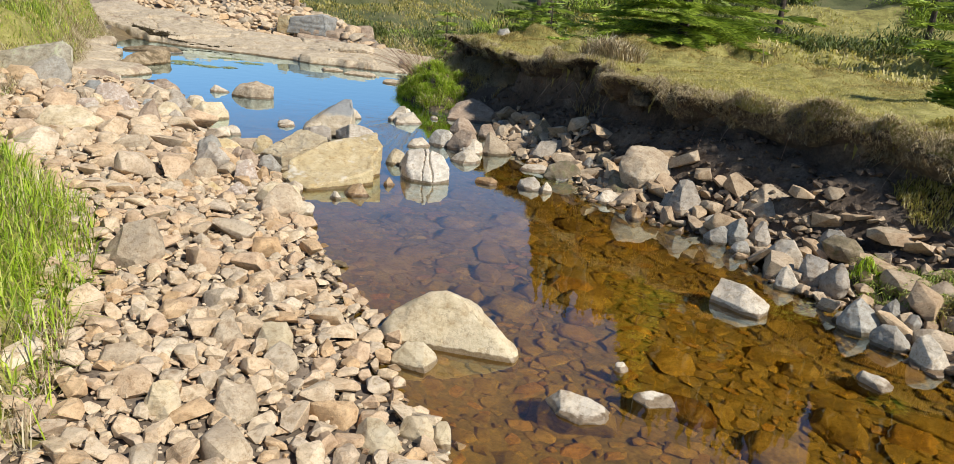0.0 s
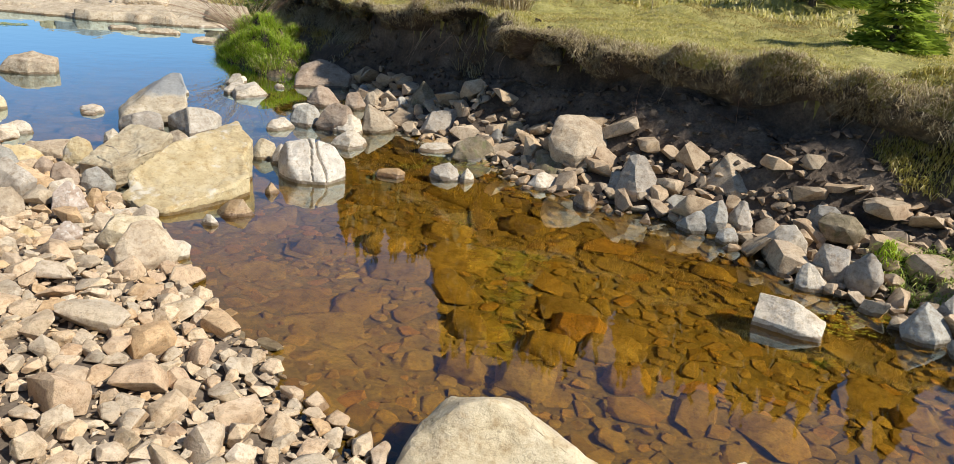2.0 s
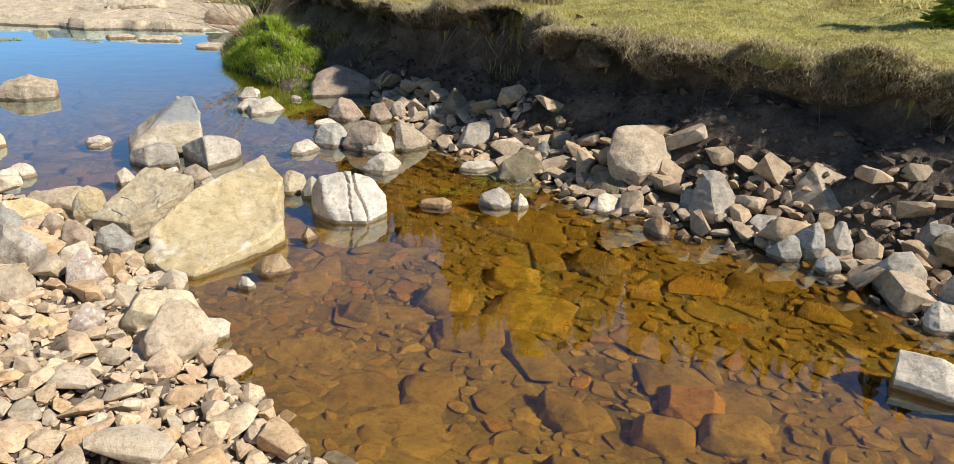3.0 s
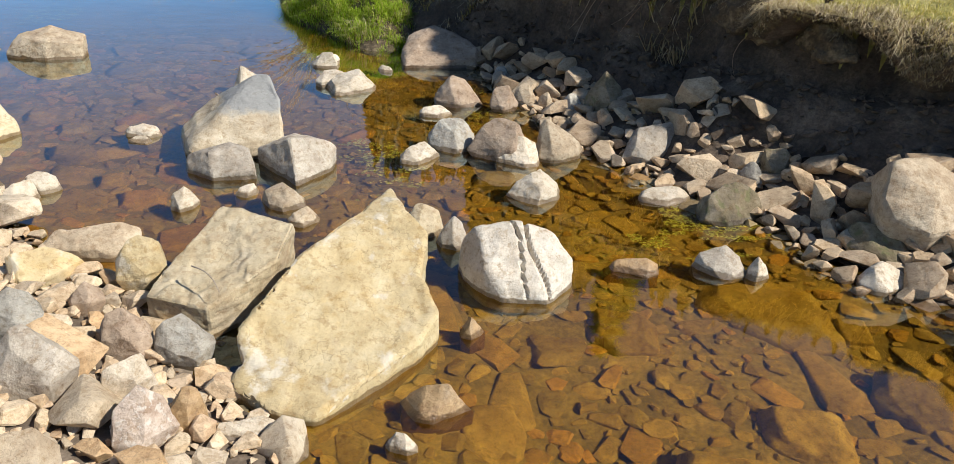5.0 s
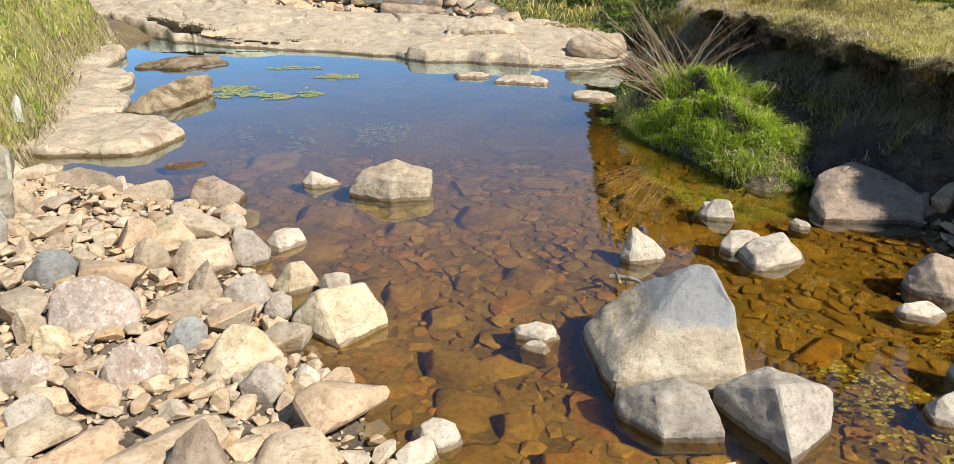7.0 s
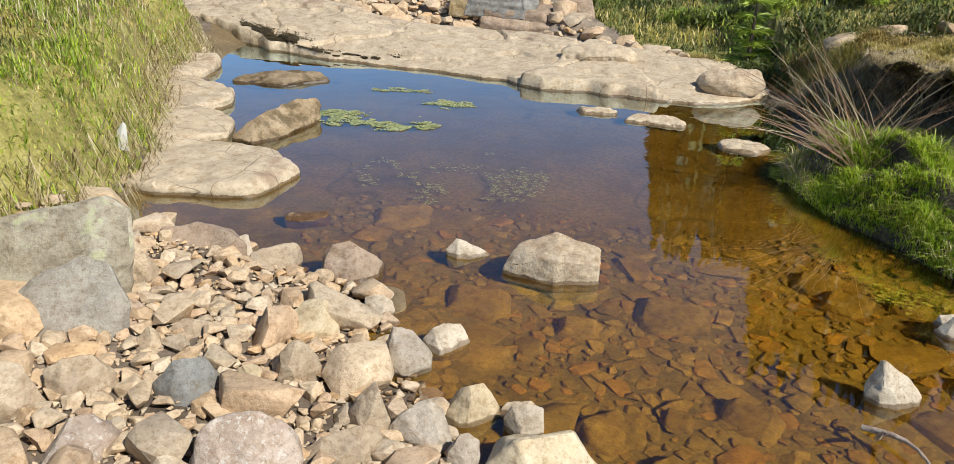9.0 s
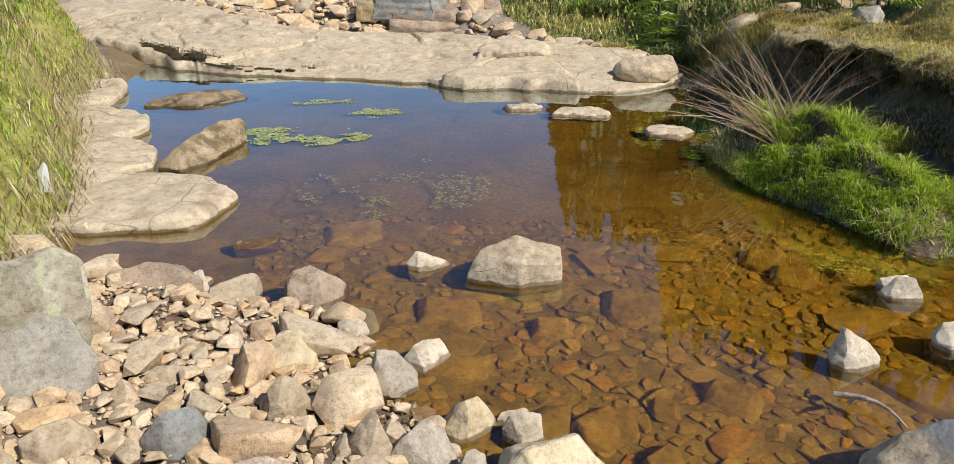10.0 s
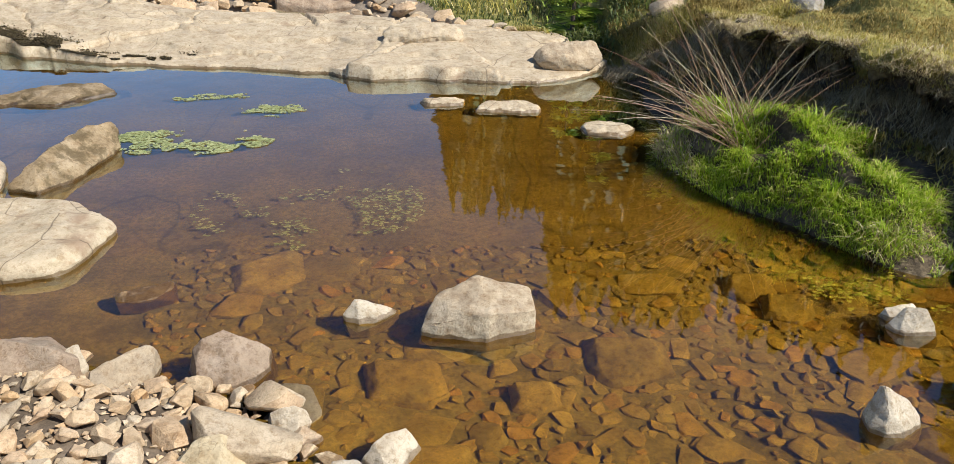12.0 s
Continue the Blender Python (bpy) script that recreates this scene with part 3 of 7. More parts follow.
def weather(bm, size, seed, rough=0.03, cell=0.1, arris=0.03, flake=0.0, worn=0):
    """Break the arrises, divide the faces, and chip the surface."""
    bmesh.ops.dissolve_limit(bm, angle_limit=radians(14), verts=bm.verts, edges=bm.edges)
    bmesh.ops.bevel(bm, geom=list(bm.edges), offset=size * arris, segments=1, affect="EDGES", clamp_overlap=True)
    bmesh.ops.triangulate(bm, faces=bm.faces)
    for k in range(6):
        far = [e for e in bm.edges if e.calc_length() > size * cell]
        if not far or len(bm.faces) > (26000 if flake else 9000 if cell < .03 else 4200):
            break
        bmesh.ops.subdivide_edges(bm, edges=far, cuts=1)
        bmesh.ops.triangulate(bm, faces=[f for f in bm.faces if len(f.verts) > 3])
    for k in range(worn):
        bmesh.ops.smooth_vert(bm, verts=bm.verts, factor=.5, use_axis_x=True, use_axis_y=True, use_axis_z=True)
    bm.normal_update()
    off = Vector((seed * 3.7, seed * 1.3, seed * 7.1))
    for v in bm.verts:
        p = v.co / size
        a = noise.fractal(p * 2.0 + off, 1.0, 2.0, 3)
        b = noise.noise(p * 9 + off)
        c = noise.noise(Vector((p.x * 1.5, p.y * 1.5, p.z * 16)) + off)
        facet = noise.voronoi(p * 2.4 + off, distance_metric="MANHATTAN")[0][0]
        small = noise.voronoi(p * 6.5 + off, distance_metric="MANHATTAN")[0][0]
        v.co += v.normal * size * rough * (a * .6 + b * 0.3 + round(c * 2.5) * 0.16 + (facet - .45) * 1.5 + (small - .45) * .7)
        if flake and v.normal.z > .5:
            lift = noise.fractal(Vector((p.x * 1.5 + p.y, p.y * 1.1 - p.x * .5, p.z * 2)) + off, 1.1, 2.0, 3) * 2.6
            v.co += v.normal * flake * (math.floor(lift) + min(1, max(0, (lift % 1 - .30) / .4)))


def finish(bm, name, mat, angle=26):
    me = bpy.data.meshes.new(name)
    bm.to_mesh(me)
    bm.free()
    me.materials.append(mat)
    me.polygons.foreach_set("use_smooth", [True] * len(me.polygons))
    me.set_sharp_from_angle(angle=radians(angle))
    return me


def rock(x, y, z, w, d, h, yaw, profile, tone, front, seed, label):
    """A boulder w wide, d deep, h high with a silhouette; front: how high its near edge is, as a share of the far one."""
    rng = random.Random(seed)
    pts = []
    depth = 0.10 if z <= 0.0 else 0.06
    skew = rng.uniform(-.14, .14)
    nose = rng.uniform(-.22, .22)
    blunt = .30 if tone in ('bed', 'ledge') else .85
    lean = rng.uniform(-.12, .12)
    for u, v in PROFILE[profile]:
        for side in (-1, 1):
            k = front if side < 0 else 1.0
            yy = side * d * (0.54 - (0.26 if side < 0 else 0.12) * v - (blunt * abs(u - nose) if side < 0 else .32 * abs(u + nose))) + (rng.uniform(-.05, .05) + skew * u * 2) * d
            pts.append((u * w * rng.uniform(.93, 1.04), yy, max(v * (k + lean * u), 0.02) * h * rng.uniform(.96, 1.04)))
    for k in range(3):
        u = nose + rng.uniform(-.1, .1)
        pts.append((u * w, -d * .52 * rng.uniform(.88, 1.0), h * front * rng.uniform(.05, .6)))
    for u in (-.42, -.12, .2, .43):
        for side in (-1, 1):
            pts.append((u * w * (1.10 if z <= 0 else .78), side * d * (1 if z <= 0 else .70) * (.54 - (blunt * .85 if side < 0 else .3) * abs(u - nose * (side < 0))) + rng.uniform(-.04, .04) * d, -depth))
    bm = bmesh.new()
    hull_mesh(bm, pts)
    if tone != 'bed':
        chop(bm, rng, 6, .68, .90, Vector((0, 0, h * .25)))
    size = (w + d) / 2
    weather(bm, size, seed, 0.020 if size < 0.5 else 0.024, 0.05 if size > 0.2 else 0.09, 0.02, 0.0, seed % 2 if size > 0.2 else 0)
    name = "boulder" if w > 0.28 else "stone"
    ob = new(name, finish(bm, name, STONE[tone]))
    ob.matrix_world = pose(x, y, z, 0, 0, yaw)
    tagged(ob, label, name, "hand-sized and larger stones of the stream" if name == "stone" else "boulders of the stream")
    if tone != "bed":
        FOOT.append((x, y, 0.36 * max(w, d)))
    return ob


def crag(corners, tone, label, seed, chips=2, rough=.017, worn=0, cell=.04, cracks=False, arris=.018, spread=1.04):
    """An angular boulder: flat faces between the given corners (x, y, z), its foot going on into the ground."""
    rng = random.Random(seed)
    n = len(corners)
    cx, cy, low = sum(c[0] for c in corners) / n, sum(c[1] for c in corners) / n, min(c[2] for c in corners)
    pts = [(x - cx, y - cy, z) for x, y, z in corners]
    pts += [(x * spread, y * spread, low - .09) for x, y, z in pts if z < low + .12] + [(x * .8, y * .8, low - .11) for x, y, z in pts]
    bm = bmesh.new()
    hull_mesh(bm, pts)
    top = max(c[2] for c in corners)
    chop(bm, rng, chips, .90, .97, Vector((0, 0, top * .4)))
    w, d = max(p[0] for p in pts) - min(p[0] for p in pts), max(p[1] for p in pts) - min(p[1] for p in pts)
    size = (w + d) / 2
    weather(bm, size, seed, rough, .024 if cracks else cell, arris, 0.0, worn)
    if cracks:                                   # two deep cracks run down its face
        for v in bm.verts:
            s = .5 - v.co.y / d
            for u0, wide in ((-.16, .010), (-.02, .014)):
                u = v.co.x / w - (u0 + .24 * s + .03 * math.sin(s * 9 + u0 * 20))
                v.co -= v.normal * .028 * math.exp(-(u / wide) ** 2) * min(1, max(0, v.co.z / top * 3))
    name = "boulder" if w > 0.28 else "stone"
    ob = new(name, finish(bm, name, STONE[tone], 22))
    ob.location = (cx, cy, 0)
    tagged(ob, label, name, "hand-sized and larger stones of the stream" if name == "stone" else "boulders of the stream")
    FOOT.append((cx, cy, 0.4 * max(w, d)))
    return ob


def plate(name, corners, thick, tone, label, seed, category, rough=0.022, flake=0.0):
    """A slab whose top has the given corners (x, y, z), and whose foot is drawn in a little."""
    if name == "rock_slab":
        corners = [(x, y, z * .62) for x, y, z in corners]
    c = sum((Vector(p) for p in corners), Vector()) / len(corners)
    pts = [Vector(p) - c for p in corners]
    low = [Vector((p.x * .97, p.y * .97, p.z - thick)) for p in pts]
    bm = bmesh.new()
    top = [bm.verts.new(p) for p in pts]
    bot = [bm.verts.new(p) for p in low]
    n = len(pts)
    bm.faces.new(top)
    bm.faces.new(bot[::-1])
    for i in range(n):
        bm.faces.new((top[i], bot[i], bot[(i + 1) % n], top[(i + 1) % n]))
    bmesh.ops.recalc_face_normals(bm, faces=bm.faces)
    size = max(p.length for p in pts)
    weather(bm, size, seed, rough, 0.022 if flake else 0.06, 0.018, flake, 1)
    ob = new(name, finish(bm, name, STONE[tone]))
    ob.location = c
    tagged(ob, label, category, "boulders of the stream")
    FOOT.append((c.x, c.y, size * .55))
    return ob


# the two great slabs at the water's edge
plate("boulder", [(-0.879, 5.994, 0.250), (-0.835, 5.830, 0.235), (-0.774, 5.721, 0.200), (-0.810, 5.574, 0.150), (-0.790, 5.482, 0.125), (-0.760, 5.410, 0.100), (-0.824, 5.304, 0.080), (-0.978, 5.170, 0.060), (-1.100, 5.064, 0.030), (-1.208, 5.087, 0.020), (-1.322, 5.178, 0.050), (-1.291, 5.241, 0.080), (-1.318, 5.308, 0.120), (-1.196, 5.537, 0.190), (-1.048, 5.714, 0.235)],
      .20, "yellow", "large tilted yellow-cream sandstone slab with flaking surface at the water's edge", 301, "boulder", 0.012, 0.006)
plate("boulder", [(-1.43, 5.87, .24), (-1.20, 5.77, .22), (-1.24, 5.62, .17), (-1.42, 5.45, .11), (-1.61, 5.53, .11)],
      .20, "cream", "tilted brown sandstone slab leaning beside a larger slab", 302, "boulder", 0.018, 0.006)
# flat bedrock plates along the left shore of the pool
plate("rock_slab", [(-5.9, 8.95, .09), (-5.1, 8.90, .07), (-4.62, 9.02, .06), (-4.53, 9.40, .06), (-4.75, 9.62, .07), (-5.5, 9.80, .09), (-6.1, 9.8, .1)],
      .16, "ledge", "flat pale bedrock slab reaching into the pool", 311, "rock slab", 0.024)
plate("rock_slab", [(-6.2, 9.6, .12), (-5.45, 9.72, .10), (-5.28, 9.95, .09), (-5.40, 10.25, .09), (-5.9, 10.5, .1), (-6.5, 10.4, .12)],
      .2, "ledge", "flat pale bedrock slab reaching into the pool", 312, "rock slab", 0.026)
plate("rock_slab", [(-6.6, 10.2, .13), (-5.85, 10.35, .11), (-5.72, 10.8, .11), (-5.9, 11.15, .1), (-6.5, 11.4, .12), (-7.0, 11.2, .14)],
      .2, "ledge", "flat pale bedrock slab along the grassy shore", 313, "rock slab", 0.026)
plate("rock_slab", [(-7.1, 11.1, .14), (-6.45, 11.25, .11), (-6.45, 11.8, .11), (-6.7, 12.3, .1), (-7.3, 12.9, .12), (-7.7, 12.4, .14)],
      .2, "ledge", "flat pale bedrock slab along the grassy shore", 314, "rock slab", 0.026)

plate("boulder", [(-5.26, 9.96, .03), (-5.13, 10.07, .13), (-5.08, 10.52, .16), (-4.95, 10.70, .15), (-4.90, 10.62, .05), (-4.95, 10.18, .02), (-5.08, 9.90, .02)],
      .2, "algal", "long ridged boulder with dark algae stain standing in the pool", 303, "boulder", 0.03)

# boulders and larger stones, one by one
crag([(-.155, 3.13, .045), (-.10, 3.16, .10), (.02, 3.185, .172), (.10, 3.18, .195), (.14, 3.175, .182), (.385, 3.085, .03), (.38, 3.03, .01), (.03, 3.045, .02), (-.115, 3.06, .02), (.0, 3.36, .10), (.20, 3.34, .08)], 'cream', 'cream sandstone triangular hump-shaped boulder standing in the shallow water', 1, 1)
rock(0.02, 2.90, 0.00, 0.166, 0.113, 0.085, 9, 'flat', 'cream', 0.46, 2, 'cream sandstone flat slab-like stone standing in the shallow water')
rock(0.62, 2.72, 0.00, 0.273, 0.139, 0.045, -5, 'wedgeL', 'pale', 0.5, 3, 'pale sun-bleached wedge-shaped stone standing in the shallow water')
rock(0.90, 2.87, 0.00, 0.160, 0.109, 0.030, -11, 'wedgeL', 'pale', 0.4, 4, 'pale sun-bleached wedge-shaped stone standing in the shallow water')
rock(0.99, 2.91, -0.10, 0.285, 0.169, 0.085, -13, 'flat', 'ochre', 0.9, 5, 'ochre-stained wet flat slab-like boulder standing in the shallow water')
rock(0.79, 3.08, 0.00, 0.062, 0.048, 0.031, -7, 'dome', 'pale', 0.61, 6, 'pale sun-bleached rounded stone standing in the shallow water')
crag([(1.28, 3.955, .035), (1.325, 4.015, .105), (1.43, 3.935, .105), (1.53, 3.87, .05), (1.475, 3.80, .01), (1.385, 3.85, .03), (1.37, 4.06, .05), (1.52, 3.96, .04)], 'pale', 'pale sun-bleached worn angular boulder standing in the shallow water', 7, 2)
rock(1.78, 3.26, 0.00, 0.166, 0.113, 0.038, -25, 'dome', 'pale', 0.52, 8, 'pale sun-bleached rounded stone standing in the shallow water')
rock(2.11, 3.49, 0.00, 0.181, 0.123, 0.133, -28, 'block', 'pale', 0.64, 9, 'pale sun-bleached blocky stone standing in the shallow water')
rock(1.92, 3.80, 0.02, 0.193, 0.131, 0.163, -23, 'wedgeL', 'grey', 0.43, 10, 'grey weathered wedge-shaped stone at the foot of the eroded bank')
rock(2.00, 3.65, 0.02, 0.166, 0.113, 0.095, -26, 'dome', 'grey', 0.55, 11, 'grey weathered rounded stone at the foot of the eroded bank')
rock(2.09, 3.91, 0.06, 0.085, 0.058, 0.081, -25, 'dome', 'grey', 0.34, 12, 'grey weathered rounded stone at the foot of the eroded bank')
rock(2.14, 3.80, 0.06, 0.083, 0.056, 0.062, -27, 'flat', 'grey', 0.46, 13, 'grey weathered flat slab-like stone at the foot of the eroded bank')
rock(-3.10, 5.61, 0.12, 0.529, 0.360, 0.158, 34, 'flat', 'cream', 0.58, 14, 'cream sandstone flat slab-like boulder on the stony bar')
rock(-1.30, 3.32, 0.10, 0.251, 0.192, 0.172, 30, 'flat', 'tan', 0.61, 17, 'tan sandstone flat slab-like stone on the stony bar')
rock(0.02, 2.32, 0.02, 0.150, 0.115, 0.081, 12, 'flat', 'cream', 0.4, 18, 'cream sandstone flat slab-like stone on the stony bar')
rock(-0.86, 2.46, 0.10, 0.205, 0.140, 0.063, 32, 'flat', 'tan', 0.52, 19, 'tan sandstone flat slab-like stone on the stony bar')
rock(-0.41, 2.30, 0.08, 0.136, 0.104, 0.079, 23, 'block', 'tan', 0.64, 20, 'tan sandstone blocky stone on the stony bar')
rock(-0.47, 2.78, 0.06, 0.143, 0.110, 0.083, 20, 'flat', 'cream', 0.43, 21, 'cream sandstone flat slab-like stone on the stony bar')
rock(-0.62, 2.72, 0.08, 0.122, 0.083, 0.108, 24, 'dome', 'tan', 0.55, 22, 'tan sandstone rounded stone on the stony bar')
rock(-0.59, 2.22, 0.10, 0.104, 0.062, 0.114, 29, 'block', 'cream', 0.34, 23, 'cream sandstone blocky stone on the stony bar')
rock(0.13, 2.41, 0.02, 0.123, 0.084, 0.071, 8, 'dome', 'cream', 0.46, 24, 'cream sandstone rounded stone on the stony bar')
rock(0.19, 2.41, 0.00, 0.089, 0.060, 0.078, 7, 'block', 'cream', 0.58, 25, 'cream sandstone blocky stone standing in the shallow water')
rock(-1.05, 4.47, 0.05, 0.290, 0.197, 0.126, 20, 'flat', 'tan', 0.37, 26, 'tan sandstone flat slab-like boulder on the stony bar')
rock(-2.77, 6.10, 0.10, 0.210, 0.143, 0.176, 29, 'wedgeR', 'brown', 0.49, 27, 'reddish-brown wedge-shaped stone on the stony bar')
crag([(0.929, 5.872, 0.250), (0.951, 5.819, 0.195), (0.995, 5.966, 0.364), (1.164, 5.994, 0.362), (1.268, 5.971, 0.302), (1.297, 5.877, 0.222), (1.237, 5.776, 0.175), (1.055, 5.732, 0.164), (1.101, 5.820, 0.290), (1.005, 5.874, 0.318), (1.247, 6.215, 0.182), (1.065, 6.170, 0.197)], 'tan', 'cream sandstone worn angular boulder at the foot of the eroded bank', 28, 2, spread=.8)
rock(1.36, 5.41, 0.03, 0.277, 0.188, 0.254, -26, 'wedgeL', 'greytan', 0.4, 29, 'grey-brown weathered wedge-shaped stone at the foot of the eroded bank')
rock(1.88, 5.26, 0.12, 0.429, 0.255, 0.195, -33, 'wedgeL', 'tan', 0.52, 30, 'tan sandstone wedge-shaped boulder at the foot of the eroded bank')
rock(2.43, 5.05, 0.18, 0.232, 0.138, 0.220, -41, 'block', 'grey', 0.64, 31, 'grey weathered blocky stone at the foot of the eroded bank')
rock(1.78, 4.61, 0.03, 0.217, 0.166, 0.156, -38, 'block', 'pale', 0.43, 32, 'pale sun-bleached blocky stone at the foot of the eroded bank')
rock(1.59, 4.97, 0.05, 0.144, 0.110, 0.151, -32, 'dome', 'grey', 0.55, 33, 'grey weathered rounded stone at the foot of the eroded bank')
rock(1.73, 4.96, 0.05, 0.139, 0.106, 0.134, -34, 'dome', 'greytan', 0.34, 34, 'grey-brown weathered rounded stone at the foot of the eroded bank')
rock(1.85, 4.35, 0.05, 0.158, 0.121, 0.146, -42, 'block', 'greytan', 0.46, 35, 'grey-brown weathered blocky stone at the foot of the eroded bank')
rock(1.93, 4.23, 0.07, 0.162, 0.124, 0.125, -44, 'dome', 'greytan', 0.58, 36, 'grey-brown weathered rounded stone at the foot of the eroded bank')
rock(1.72, 4.27, 0.02, 0.142, 0.085, 0.098, -41, 'wedgeL', 'pale', 0.37, 37, 'pale sun-bleached wedge-shaped stone at the foot of the eroded bank')
rock(2.11, 4.67, 0.14, 0.222, 0.132, 0.063, -41, 'flat', 'mossy', 0.49, 38, 'dark moss-stained flat slab-like stone at the foot of the eroded bank')
rock(2.09, 4.79, 0.14, 0.154, 0.092, 0.066, -40, 'flat', 'grey', 0.61, 39, 'grey weathered flat slab-like stone at the foot of the eroded bank')
rock(2.19, 5.00, 0.15, 0.142, 0.085, 0.096, -39, 'block', 'grey', 0.4, 40, 'grey weathered blocky stone at the foot of the eroded bank')
rock(1.51, 5.24, 0.03, 0.190, 0.129, 0.069, -29, 'flat', 'grey', 0.52, 41, 'grey weathered flat slab-like stone at the foot of the eroded bank')
rock(0.89, 5.66, 0.00, 0.230, 0.156, 0.085, -18, 'wedgeL', 'pale', 0.64, 42, 'pale sun-bleached wedge-shaped stone standing in the shallow water')
rock(1.02, 5.32, 0.00, 0.154, 0.105, 0.084, -22, 'dome', 'ochre', 0.43, 43, 'ochre-stained wet rounded stone standing in the shallow water')
rock(1.76, 5.94, 0.17, 0.196, 0.133, 0.131, -28, 'dome', 'tan', 0.55, 44, 'tan sandstone rounded stone at the foot of the eroded bank')
rock(1.55, 6.04, 0.25, 0.187, 0.127, 0.145, -25, 'block', 'brown', 0.34, 45, 'reddish-brown blocky stone at the foot of the eroded bank')
rock(2.71, 5.60, 0.25, 0.144, 0.098, 0.141, -39, 'block', 'tan', 0.46, 46, 'tan sandstone blocky stone at the foot of the eroded bank')
rock(2.32, 5.27, 0.17, 0.174, 0.118, 0.077, -38, 'flat', 'tan', 0.58, 47, 'tan sandstone flat slab-like stone at the foot of the eroded bank')
rock(1.27, 5.51, 0.04, 0.130, 0.088, 0.143, -24, 'dome', 'grey', 0.37, 48, 'grey weathered rounded stone at the foot of the eroded bank')
rock(1.48, 4.98, 0.02, 0.159, 0.108, 0.097, -31, 'dome', 'grey', 0.49, 49, 'grey weathered rounded stone at the foot of the eroded bank')
rock(1.60, 4.81, 0.01, 0.120, 0.082, 0.063, -34, 'flat', 'grey', 0.61, 50, 'grey weathered flat slab-like stone at the foot of the eroded bank')
rock(0.96, 5.83, 0.04, 0.272, 0.185, 0.093, -19, 'flat', 'mossy', 0.4, 51, 'dark moss-stained flat slab-like stone at the foot of the eroded bank')
rock(0.41, 6.84, 0.03, 0.339, 0.231, 0.155, -9, 'flat', 'greytan', 0.52, 52, 'grey-brown weathered flat slab-like boulder at the foot of the eroded bank')
rock(0.67, 6.72, 0.05, 0.169, 0.115, 0.186, -12, 'wedgeL', 'tan', 0.64, 53, 'tan sandstone wedge-shaped stone at the foot of the eroded bank')
rock(0.53, 6.21, 0.01, 0.303, 0.206, 0.128, -12, 'flat', 'mossy', 0.43, 54, 'dark moss-stained flat slab-like boulder at the foot of the eroded bank')
rock(0.32, 7.39, 0.06, 0.222, 0.151, 0.244, -7, 'dome', 'mossy', 0.55, 55, 'dark moss-stained rounded stone at the foot of the eroded bank')
rock(0.30, 6.40, 0.00, 0.262, 0.134, 0.046, -9, 'flat', 'pale', 0.34, 56, 'pale sun-bleached flat slab-like stone standing in the shallow water')
rock(0.30, 5.79, 0.00, 0.189, 0.128, 0.085, -10, 'dome', 'greytan', 0.46, 57, 'grey-brown weathered rounded stone standing in the shallow water')
rock(0.42, 5.74, 0.00, 0.096, 0.065, 0.098, -12, 'tri', 'pale', 0.58, 58, 'pale sun-bleached pointed stone standing in the shallow water')
rock(-0.03, 5.80, 0.00, 0.197, 0.084, 0.045, -5, 'flat', 'ochre', 0.37, 59, 'ochre-stained wet flat slab-like stone standing in the shallow water')
crag([(-.70, 8.62, .06), (-.70, 8.41, .02), (-.24, 8.44, .06), (-.51, 8.79, .195), (-.36, 8.72, .165), (-.22, 8.55, .10), (-.66, 8.74, .12), (-.30, 8.95, .08)], 'brown', 'reddish-brown wedge-shaped boulder standing in the shallow water', 60, 2)
rock(-0.25, 6.44, 0.00, 0.265, 0.180, 0.102, -2, 'tri', 'pale', 0.61, 61, 'pale sun-bleached pointed stone standing in the shallow water')
rock(-0.71, 6.85, 0.00, 0.185, 0.141, 0.074, 4, 'flat', 'pale', 0.4, 62, 'pale sun-bleached flat slab-like stone standing in the shallow water')
rock(-1.05, 7.91, 0.00, 0.380, 0.194, 0.106, 6, 'wedgeR', 'pale', 0.52, 63, 'pale sun-bleached wedge-shaped boulder standing in the shallow water')
rock(-1.19, 8.48, 0.00, 0.152, 0.103, 0.063, 7, 'flat', 'pale', 0.64, 64, 'pale sun-bleached flat slab-like stone standing in the shallow water')
rock(-0.43, 7.70, 0.00, 0.274, 0.186, 0.183, 0, 'wedgeL', 'brown', 0.43, 65, 'reddish-brown wedge-shaped stone standing in the shallow water')
rock(-0.54, 7.01, 0.00, 0.232, 0.158, 0.134, 2, 'flat', 'grey', 0.55, 66, 'grey weathered flat slab-like stone standing in the shallow water')
rock(-0.33, 6.90, 0.02, 0.304, 0.181, 0.161, -1, 'block', 'brown', 0.34, 67, 'reddish-brown blocky boulder on the stony bar')
rock(-0.25, 6.82, 0.00, 0.223, 0.133, 0.113, -2, 'dome', 'pale', 0.46, 68, 'pale sun-bleached rounded stone standing in the shallow water')
rock(-0.05, 6.88, 0.02, 0.266, 0.158, 0.161, -4, 'wedgeL', 'tan', 0.58, 69, 'tan sandstone wedge-shaped stone at the foot of the eroded bank')
rock(-0.19, 7.59, 0.02, 0.159, 0.108, 0.114, -2, 'block', 'brown', 0.37, 70, 'reddish-brown blocky stone at the foot of the eroded bank')
rock(-0.05, 7.67, 0.02, 0.139, 0.094, 0.109, -3, 'dome', 'tan', 0.49, 71, 'tan sandstone rounded stone at the foot of the eroded bank')
